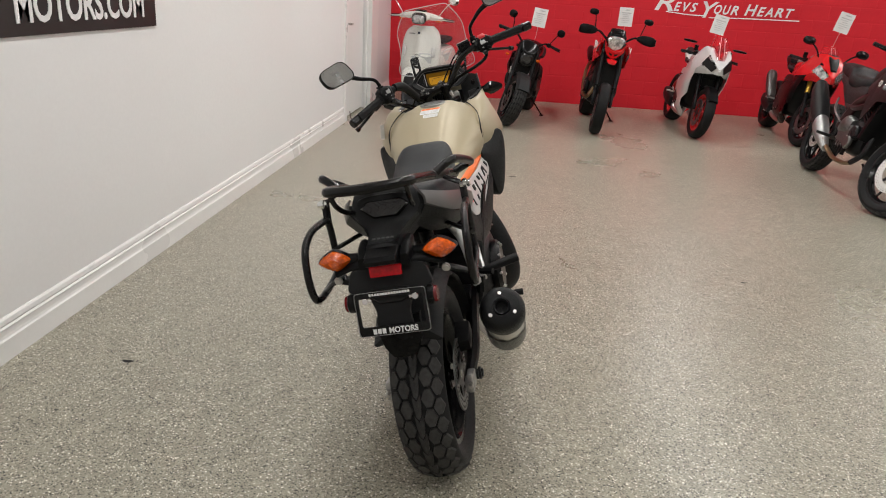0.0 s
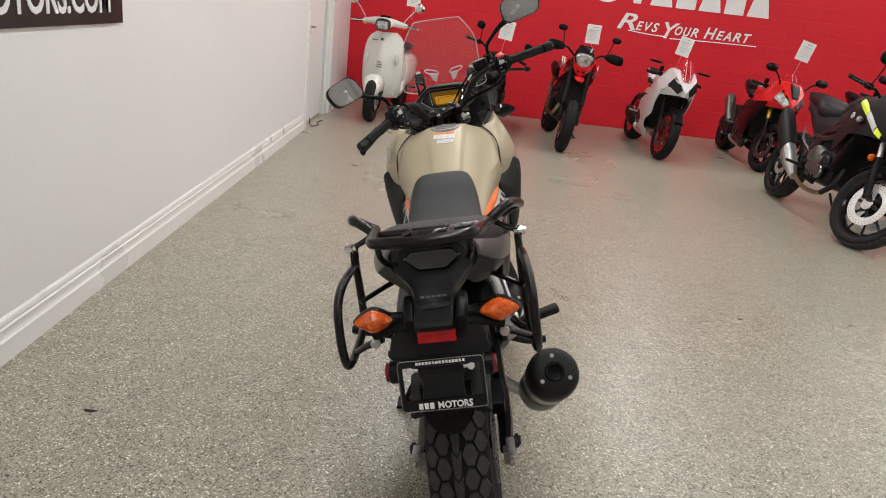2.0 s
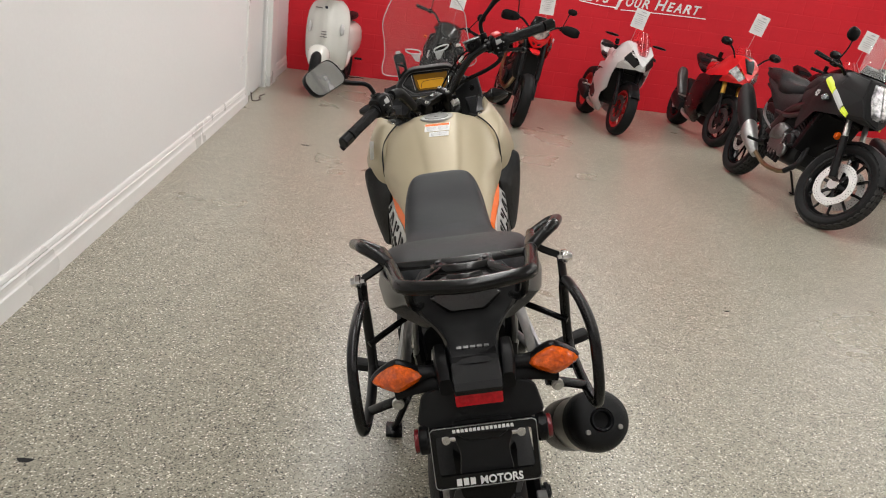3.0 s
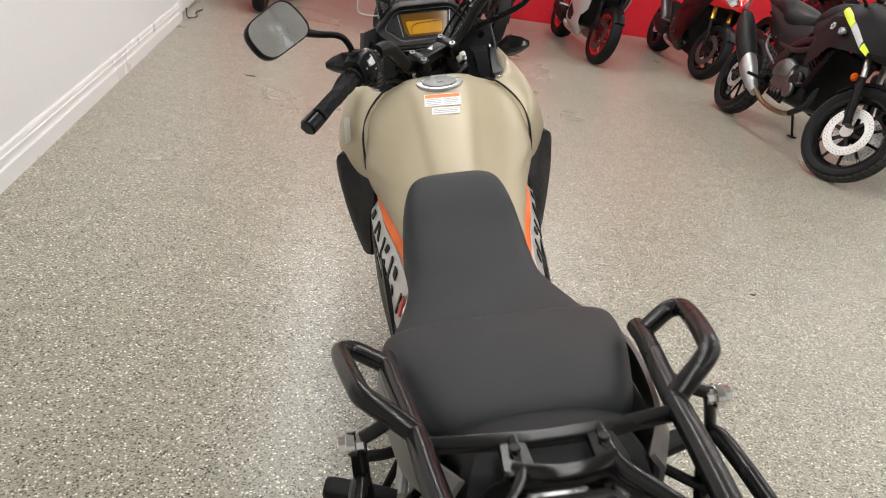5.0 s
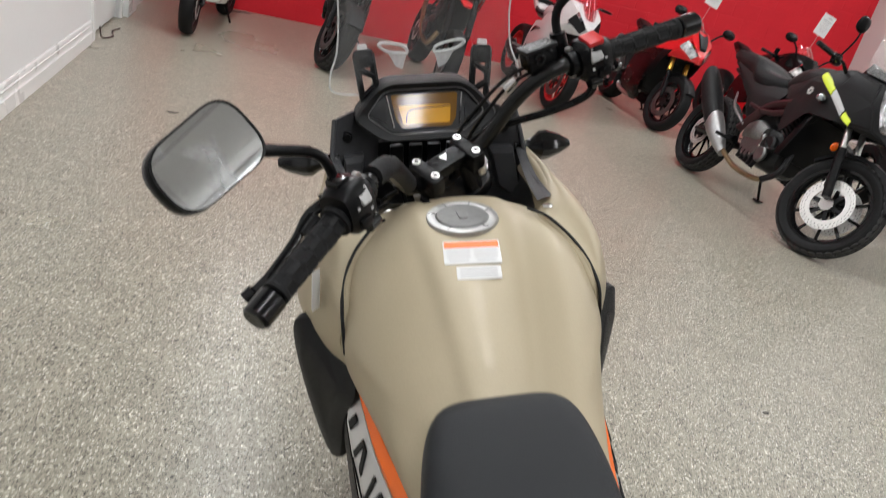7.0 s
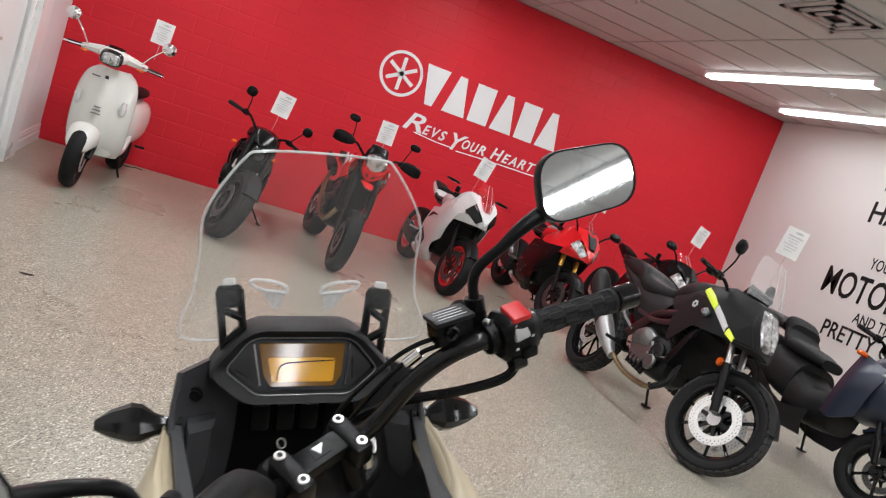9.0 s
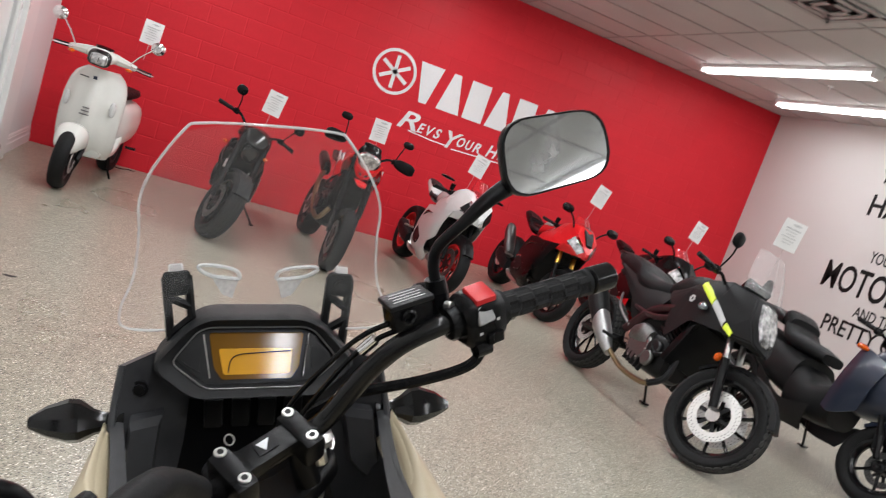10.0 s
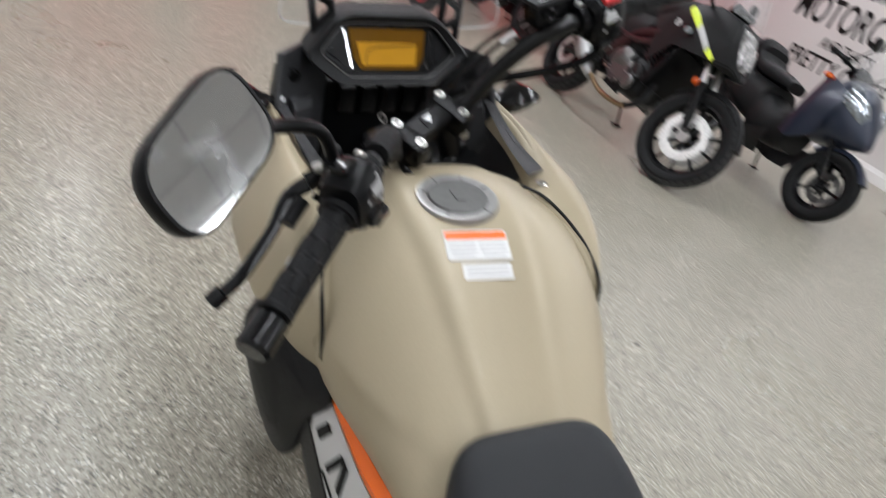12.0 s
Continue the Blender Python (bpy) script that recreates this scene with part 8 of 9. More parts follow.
    body(b, "front_fender", M_REDP, [(0.14, 0, -0.175, 0.060, 0.012), (0.26, 0, -0.180, 0.062, 0.014), (0.36, 0, -0.205, 0.040, 0.010)], "short red front fender", 3, 14, None, S)
    body(b, "radiator", M_INK, [(0.98, 0, 0.66, 0.135, 0.19), (1.06, 0, 0.68, 0.145, 0.21), (1.12, 0, 0.70, 0.12, 0.17)], "black radiator", 4)
    for s in (-1, 1):
        bar(b, "fork_guard", M_BLACK, [Vector((s * 0.105, 0.30, -0.48)), Vector((s * 0.105, 0.20, -0.24))], [0.030, 0.034], "", S, 10, None, 1)
    grips(b, S, 0.42, 0.11, -0.07, ((0.30, -0.02, 0.30), 0.055, 0.035, M_BLACK), M_BLACK)
    for s in (-1, 1):
        for p in ([(s * 0.05, 1.10, 0.92), (s * 0.14, 0.92, 0.80), (s * 0.15, 0.66, 0.66)], [(s * 0.06, 1.14, 0.80), (s * 0.14, 0.98, 0.66), (s * 0.15, 0.72, 0.62)]):
            bar(b, "trellis_tube", M_DARKALU, p, 0.014, "dark trellis frame tube")
    bar(b, "exhaust_pipe", M_BRONZE, [(0.08, 1.02, 0.50), (0.15, 0.98, 0.34), (0.19, 0.72, 0.42), (0.18, 0.42, 0.62), (0.12, 0.20, 0.74)], 0.024, "bronzed exhaust pipe")
    body(b, "silencer", M_BLACK, [(0.26, 0.12, 0.73, 0.04, 0.045), (0.15, 0.13, 0.77, 0.055, 0.06), (-0.12, 0.14, 0.84, 0.05, 0.055), (-0.16, 0.14, 0.85, 0.03, 0.03)], "black high silencer")
    stand_leg(b, 9)
    price_sheet(1.76, 9.45, 1.205, 2, 0, 1)


def build_tourer():
    b = stand_at("touring_motorcycle", (3.43, 5.95), (3.51, 7.60), 15, "matte black adventure motorcycle with yellow decals and spoked wheels", "motorcycle", GROUP, 1.05)
    at = Vector((0, 1.14, 1.00))
    S = steering(at, 20, 26)
    rear_end(b, 0.325, 0.15, 0.086, M_GLOSS, M_BLACK, 0.48, 10, (1,), False, (36, 5))
    fork_and_wheel(b, S, at, (0, 1.57, 0.335), 0.335, 0.110, 0.080, M_GLOSS, M_STEEL, 0.165, (-1, 1), 0.105, 10, (40, 5), M_BLACK, M_FAIRING, False, False, True, (22, 15.5))
    for s in (-1, 1):
        bm = bmesh.new()
        disc(bm, (s * 0.075, 0, 0), 0.045, 0.012, "x", 24)
        bmesh.ops.transform(bm, matrix=S @ Matrix.Translation(Vector((0, 1.57, 0.335)) - at), verts=bm.verts)
        part("hub_plate", bm, M_CHROME, b, "bright hub plate")
        body(b, "side_marker", M_AMBER, [(0.235, s * 0.135, -0.36, 0.026, 0.026), (0.25, s * 0.135, -0.36, 0.030, 0.030), (0.262, s * 0.135, -0.36, 0.018, 0.018)], "round amber reflector", 2, 18, None, S)
    e = motor(b, 0.84, 0.46, 0.150, 0.150, 0.40, M_DARKALU, M_MIDALU)
    for s in (-1, 1):
        bar(b, "frame_spar", M_MAROON, [(s * 0.06, 1.14, 0.86), (s * 0.16, 0.96, 0.80), (s * 0.165, 0.72, 0.70), (s * 0.13, 0.50, 0.48)], [0.03, 0.035, 0.035, 0.03], "dark maroon frame spar", None, 8, None, 4, 0.55)
        bar(b, "subframe_tube", M_BLACK, [(s * 0.15, 0.62, 0.68), (s * 0.13, 0.30, 0.78), (s * 0.10, 0.0, 0.86)], 0.013)
        bar(b, "hanger", M_ALU, [(s * 0.15, 0.55, 0.52), (s * 0.17, 0.36, 0.60), (s * 0.15, 0.26, 0.70)], [0.014, 0.018, 0.012], "bare peg hanger", None, 8, None, 3, 0.6)
        bar(b, "footpeg", M_RUBBER, [(s * 0.16, 0.52, 0.38), (s * 0.28, 0.51, 0.38)], 0.013, "", None, 8, None, 1)
    bm = bmesh.new()
    box(bm, (0, 1.12, 0.62), (0.36, 0.06, 0.34), pose(0, 0, 0, -12, 0, 0), 0.008)
    part("radiator", bm, M_BLACK, b, "black radiator")
    for sd in (-1, 1):
        body(b, "engine_case_lobe", M_MIDALU, [(0.66, sd * 0.150, 0.50, 0.045, 0.06), (0.76, sd * 0.165, 0.53, 0.05, 0.075), (0.86, sd * 0.150, 0.52, 0.04, 0.06)], "grey cast engine lobe", 2.6, 18)
        bar(b, "coolant_hose", M_BLACK, [(sd * 0.13, 1.10, 0.52), (sd * 0.18, 1.00, 0.45), (sd * 0.17, 0.92, 0.50)], 0.017)
    body(b, "fuel_tank", M_MATTE, [(0.62, 0, 0.88, 0.10, 0.06), (0.78, 0, 0.95, 0.16, 0.10), (0.96, 0, 0.99, 0.185, 0.11), (1.12, 0, 0.97, 0.13, 0.08)], "matte black fuel tank")
    # faceted shoulder fairing, each flank of its own
    pts = dict(a=(0.11, 0.70, 0.93), b=(0.14, 0.92, 1.05), c=(0.14, 1.22, 1.12), d=(0.095, 1.42, 1.10), e=(0.200, 1.00, 0.98), f=(0.190, 1.24, 1.00), g=(0.125, 1.50, 0.96), h=(0.17, 0.78, 0.85), i=(0.190, 0.88, 0.79), j=(0.200, 0.99, 0.57), p=(0.212, 1.14, 0.765), k=(0.165, 1.37, 0.80), l=(0.085, 1.58, 0.83), m=(0, 1.66, 0.79), n=(0.0, 1.40, 1.115), o=(0, 1.22, 1.13), D=(0.062, 1.435, 1.085), G=(0.080, 1.515, 0.965), L=(0.052, 1.588, 0.852), N=(0, 1.430, 1.095), M=(0, 1.612, 0.842))
    for sd in (-1, 1):
        bm = bmesh.new()
        vs = {q: bm.verts.new((sd * x, y, z)) for q, (x, y, z) in pts.items()}
        for f in ("abeh", "bcfe", "cdgf", "hei", "eji", "epj", "efkp", "fgk", "glk", "lmk", "cond", "dnND", "dgGD", "glLG", "lmML"):
            bm.faces.new([vs[q] for q in f])
        bmesh.ops.recalc_face_normals(bm, faces=bm.faces)
        bmesh.ops.bevel(bm, geom=[q for q in bm.edges if len(q.link_faces) == 2], offset=0.009, segments=2, affect="EDGES")
        bmesh.ops.solidify(bm, geom=bm.faces[:], thickness=0.005)
        part("side_fairing", bm, M_FAIRING, b, "matte black angular side fairing", True, 25)
        bm = bmesh.new()
        ring = [Vector((sd * x, y, z)) for x, y, z in ((0.0, 1.428, 1.090), (0.060, 1.433, 1.080), (0.077, 1.512, 0.965), (0.050, 1.582, 0.857), (0.0, 1.606, 0.848))]
        mid = sum(ring, Vector()) / 5
        skin(bm, [[p - Vector((0, 0.03, 0)) for p in ring], [p + Vector((0, 0.004, 0.002)) for p in ring], [mid.lerp(p, 0.82) + Vector((0, 0.020, 0.008)) for p in ring]])
        part("headlamp", bm, M_LAMPGLASS, b, "clear faceted headlamp half", True, 20)
    side_skin(b, "fairing_decal", M_YELLOW, [(0.186, 1.05, 1.045), (0.192, 1.13, 1.015), (0.188, 1.21, 0.972)], [(0.206, 1.05, 1.005), (0.207, 1.13, 0.965), (0.200, 1.22, 0.922)], "yellow-green decal", 0.006)
    side_skin(b, "decal_words", M_PRINT, [(0.188, 1.22, 0.967), (0.181, 1.30, 0.920), (0.169, 1.37, 0.872)], [(0.200, 1.23, 0.917), (0.191, 1.31, 0.872), (0.176, 1.38, 0.828)], "pale decal lettering bar", 0.006)
    side_skin(b, "decal_tip", M_YELLOW, [(0.166, 1.385, 0.865), (0.146, 1.45, 0.828)], [(0.173, 1.39, 0.822), (0.150, 1.455, 0.797)], "yellow-green decal tip", 0.004)
    # side covers and the dark works that fill the space under the seat
    side_skin(b, "side_cover", M_MATTE, [(0.13, 0.80, 0.88), (0.155, 0.56, 0.84), (0.150, 0.30, 0.87), (0.12, 0.0, 0.92)], [(0.165, 0.74, 0.70), (0.165, 0.54, 0.66), (0.150, 0.32, 0.74), (0.11, 0.04, 0.86)], "matte black side cover", 0.014)
    body(b, "air_box", M_INK, [(0.30, 0, 0.74, 0.09, 0.07), (0.46, 0, 0.68, 0.12, 0.13), (0.70, 0, 0.70, 0.13, 0.14), (0.92, 0, 0.74, 0.11, 0.12)], "black air box and shock", 3.4)
    for sd in (-1, 1):
        bar(b, "engine_guard_tube", M_MAROON, [(sd * 0.165, 0.98, 0.74), (sd * 0.175, 0.76, 0.665), (sd * 0.160, 0.50, 0.665)], [0.020, 0.024, 0.018], "maroon lower frame tube", None, 8, None, 4, 0.6)
        bm = bmesh.new()
        disc(bm, (sd * 0.190, 0.97, 0.40), 0.055, 0.035, "x", 22, 0.010)
        part("oil_filler", bm, M_MIDALU, b)
        for k in range(5):
            bm = bmesh.new()
            box(bm, (sd * 0.172, 0.74 + 0.048 * k, 0.345 - 0.004 * k), (0.030, 0.016, 0.080), None, 0.004)
            part("case_rib", bm, M_DARKALU, b)
    body(b, "seat", M_DARKSEAT, [(0.74, 0, 0.91, 0.10, 0.05), (0.56, 0, 0.865, 0.165, 0.065), (0.38, 0, 0.875, 0.185, 0.07), (0.28, 0, 0.93, 0.175, 0.075), (0.05, 0, 0.955, 0.14, 0.07), (-0.14, 0, 0.97, 0.10, 0.045), (-0.18, 0, 0.965, 0.06, 0.02)], "black stepped seat", 3.4)
    body(b, "tail", M_MATTE, [(0.36, 0, 0.82, 0.12, 0.04), (0.06, 0, 0.88, 0.11, 0.04), (-0.14, 0, 0.92, 0.06, 0.02)], "black tail")
    body(b, "carrier", M_BLACK, [(0.02, 0, 0.985, 0.12, 0.012), (-0.10, 0, 0.995, 0.12, 0.012), (-0.22, 0, 0.995, 0.08, 0.010)], "black rear carrier", 4)
    # touring screen
    bm = bmesh.new()
    rings = []
    for v in np.linspace(0, 1, 8):
        w = 0.175 * (1 - 0.35 * v * v)
        rings.append([Vector((w * math.sin(a), 1.30 - 0.12 * v + 0.14 * math.cos(a) * (1 - 0.3 * v), 1.12 + 0.28 * v)) for a in np.linspace(-1.3, 1.3, 13)])
    skin(bm, [r + [p + Vector((0, 0.004, 0)) for p in r[::-1]] for r in rings])
    sc = part("screen", bm, M_FILM, b, "tall clear touring screen")
    sc.visible_shadow = False
    for s in (-1, 1):
        bar(b, "screen_strip", M_WHITE, [(s * 0.034, 1.437, 1.14), (s * 0.032, 1.375, 1.26), (s * 0.024, 1.305, 1.38)], 0.011, "reflective screen strip", None, 6, None, 4, 0.3)
    grips(b, S, 0.42, 0.09, -0.14, ((0.29, -0.06, 0.30), 0.058, 0.050, M_BLACK))
    bm = bmesh.new()
    box(bm, (0, 1.26, 1.15), (0.20, 0.05, 0.09), pose(0, 0, 0, -25, 0, 0), 0.012)
    part("instrument", bm, M_GLOSS, b, "black instrument panel")
    bar(b, "exhaust_pipe", M_DARKALU, [(0.08, 1.10, 0.52), (0.10, 1.13, 0.36), (0.12, 1.04, 0.26)], 0.022, "dark header pipe")
    bar(b, "lower_pipe", M_BRONZE, [(0.12, 1.05, 0.262), (0.13, 0.94, 0.235), (0.14, 0.72, 0.235), (0.16, 0.50, 0.30)], 0.019, "bronzed lower exhaust pipe")
    body(b, "silencer", M_ALU, [(0.54, 0.160, 0.27, 0.026, 0.030), (0.44, 0.175, 0.335, 0.048, 0.060), (0.32, 0.190, 0.41, 0.064, 0.082), (0.22, 0.195, 0.475, 0.062, 0.078)], "brushed steel silencer")
    body(b, "heat_shield", M_MATTE, [(0.27, 0.193, 0.445, 0.066, 0.084), (0.08, 0.205, 0.585, 0.076, 0.098), (-0.10, 0.208, 0.715, 0.066, 0.082), (-0.13, 0.206, 0.735, 0.04, 0.05)], "black silencer shield")
    for s in (-1, 1):
        body(b, "turn_signal", M_HEADLENS, [(1.15, s * 0.208, 0.885, 0.022, 0.024), (1.18, s * 0.212, 0.885, 0.026, 0.028), (1.205, s * 0.208, 0.885, 0.012, 0.012)], "clear turn signal", 2, 14)
    bm = bmesh.new()
    for k in range(6):
        a = radians(60 * k)
        box(bm, (0.207, 1.04 + 0.018 * math.cos(a), 0.90 + 0.018 * math.sin(a)), (0.006, 0.014, 0.014), pose(0, 0, 0, 60 * k, 0, 0))
    part("flank_emblem", bm, M_WHITE, b, "small white flank emblem", False)
    stand_leg(b, 15, 0.72)
    price_sheet(3.82, 6.25, 1.49, -20, 0, 6, 0.44, 0.72)


def build_scooter():
    b = stand_at("scooter", (-0.79, 9.33), (-0.58, 10.72), 0, "ivory white retro scooter with chrome mirrors", "scooter", GROUP, 1.12)
    at = Vector((0, 1.03, 0.95))
    S = steering(at, 6, 24)
    fw = wheel(b, "front_wheel", (0, 0, 0), 0.235, 0.11, 0.085, M_DARKALU, 5, None, 0.10, (-1,))
    fw.matrix_local = S @ Matrix.Translation(Vector((0, 1.30, 0.235)) - at)
    wheel(b, "rear_wheel", (0, 0, 0.235), 0.235, 0.12, 0.085, M_DARKALU, 5, None, 0.09, ())
    # leg shield: a broad curved sheet
    bm = bmesh.new()
    rings = []
    for z, w, y in ((0.24, 0.185, 1.00), (0.34, 0.222, 1.045), (0.48, 0.232, 1.065), (0.64, 0.234, 1.055), (0.78, 0.224, 1.030), (0.88, 0.190, 1.005), (0.94, 0.120, 0.985)):
        r = [(w * math.sin(a), y - 0.14 + 0.14 * math.cos(a) + 0.030 * math.exp(-(a / 0.22) ** 2), z) for a in np.linspace(-1.45, 1.45, 25)]
        rings.append(r + [(x * 0.95, yy - 0.03, zz) for x, yy, zz in r[::-1]])
    cols = list(zip(*[spline(c, 4) for c in zip(*rings)]))
    skin(bm, [list(r) for r in cols])
    sh = part("leg_shield", bm, M_CREAM, b, "ivory leg shield", angle=50)
    for k in range(3):
        bm = bmesh.new()
        box(bm, (0, 1.115 - 0.006 * k, 0.575 + k * 0.026), (0.070 - 0.010 * k, 0.012, 0.010), None, 0.003)
        part("horn_slot", bm, M_GUN, sh)
    bm = bmesh.new()
    slab(bm, [(-0.014, -0.014), (0.014, -0.014), (0.014, 0.014), (-0.014, 0.014)], 0.004, pose(0, 1.055, 0.865, 70, 0, 0), 0.002)
    part("badge", bm, M_NAVY, sh)
    bm = bmesh.new()
    box(bm, (0.08, 1.045, 0.855), (0.07, 0.004, 0.010), pose(0, 0, 0, -20, 0, -12))
    part("name_bar", bm, M_GUN, sh, smooth=False)
    for s in (-1, 1):
        body(b, "turn_signal", M_WHITE, [(1.02, s * 0.175, 0.66, 0.018, 0.055), (1.045, s * 0.170, 0.66, 0.020, 0.060), (1.06, s * 0.165, 0.66, 0.010, 0.04)], "clear turn signal", 2.2, 16)
    # front fender turns with the wheel
    body(b, "front_fender", M_CREAM, [(0.06, 0, -0.66, 0.075, 0.055), (0.14, 0, -0.575, 0.105, 0.10), (0.26, 0, -0.545, 0.112, 0.105), (0.37, 0, -0.585, 0.085, 0.075), (0.42, 0, -0.62, 0.035, 0.03)], "ivory front fender", 2.4, 24, None, S)
    bar(b, "front_link", M_DARKALU, [(-0.08, 0.27, -0.70), (-0.085, 0.18, -0.60), (-0.06, 0.10, -0.50)], 0.022, "", S)
    # floor, body and seat
    body(b, "floorboard", M_CREAM, [(1.02, 0, 0.28, 0.16, 0.03), (0.80, 0, 0.26, 0.17, 0.03), (0.58, 0, 0.28, 0.17, 0.04), (0.45, 0, 0.36, 0.17, 0.08)], "ivory floorboard", 3.5)
    body(b, "rear_body", M_CREAM, [(0.54, 0, 0.49, 0.13, 0.17), (0.38, 0, 0.49, 0.185, 0.21), (0.08, 0, 0.51, 0.195, 0.20), (-0.18, 0, 0.54, 0.15, 0.14), (-0.32, 0, 0.57, 0.06, 0.06)], "rounded ivory rear body", 2.8)
    body(b, "seat", M_DARKSEAT, [(0.52, 0, 0.73, 0.09, 0.03), (0.38, 0, 0.75, 0.14, 0.045), (0.10, 0, 0.765, 0.145, 0.045), (-0.18, 0, 0.76, 0.09, 0.03)], "dark seat", 3)
    # handlebar cover with lamp
    hc = body(b, "bar_cover", M_CREAM, [(-0.10, 0, 0.08, 0.06, 0.03), (-0.02, 0, 0.10, 0.12, 0.05), (0.06, 0, 0.085, 0.10, 0.055), (0.11, 0, 0.07, 0.06, 0.04)], "ivory handlebar cover", 2.2, 22, None, S)
    for s in (-1, 1):
        bar(b, "bar_arm", M_CREAM, [(s * 0.08, 0.0, 0.10), (s * 0.18, -0.03, 0.09), (s * 0.24, -0.06, 0.08)], [0.042, 0.030, 0.024], "", S)
        bar(b, "grip", M_RUBBER, [(s * 0.24, -0.06, 0.08), (s * 0.36, -0.10, 0.07)], 0.017, "black grip", S, 12, None, 1)
        bar(b, "lever", M_CHROME, [(s * 0.21, 0.0, 0.085), (s * 0.30, -0.02, 0.075), (s * 0.38, -0.06, 0.07)], 0.006, "chrome lever", S)
        bar(b, "mirror_stalk", M_CHROME, [(s * 0.20, -0.02, 0.10), (s * 0.26, -0.01, 0.19), (s * 0.33, -0.02, 0.27)], 0.006, "chrome mirror stalk", S)
        body(b, "mirror", M_CHROME, [(-0.035, s * 0.36, 0.29, 0.052, 0.046), (-0.020, s * 0.36, 0.29, 0.056, 0.050), (0.01, s * 0.36, 0.29, 0.03, 0.026)], "round chrome mirror", 2.0, 18, None, S)
        body(b, "bar_signal", M_AMBER, [(0.02, s * 0.21, 0.055, 0.024, 0.012), (0.035, s * 0.21, 0.055, 0.026, 0.013), (0.045, s * 0.21, 0.055, 0.014, 0.007)], "amber signal", 2, 12, None, S)
    hl = body(b, "headlamp", M_SMOKE, [(0.09, 0, 0.075, 0.085, 0.060), (0.115, 0, 0.065, 0.080, 0.056), (0.125, 0, 0.06, 0.05, 0.035)], "dark framed headlamp", 3, 20, None, S)
    body(b, "lamp_lens", M_LAMPGLASS, [(0.108, 0, 0.066, 0.070, 0.048), (0.124, 0, 0.063, 0.062, 0.042), (0.132, 0, 0.060, 0.040, 0.026)], "clear ribbed lamp lens", 3.4, 18, hl, S)
    for q in (-0.020, 0.0, 0.020):
        bar(b, "lamp_bar", M_SMOKE, [(q * 2.6, 0.128, 0.030), (q * 2.6, 0.134, 0.062), (q * 2.6, 0.126, 0.094)], 0.0022, "", S, 6, hl, 3)
    body(b, "meter_hood", M_BLACK, [(-0.10, 0, 0.14, 0.05, 0.012), (-0.02, 0, 0.155, 0.07, 0.012), (0.04, 0, 0.145, 0.05, 0.010)], "black meter hood", 2.4, 16, None, S)
    for s in (-1, 1):
        bar(b, "stand_leg", M_BLACK, [(s * 0.08, 0.50, 0.24), (s * 0.12, 0.46, 0.10), (s * 0.15, 0.44, 0.014)], 0.010)
    bar(b, "pillion_peg", M_BLACK, [(-0.20, 0.40, 0.32), (-0.25, 0.38, 0.32), (-0.28, 0.38, 0.32)], 0.012)
    price_sheet(-0.45, 10.04, 1.38, 4, 0, 3)


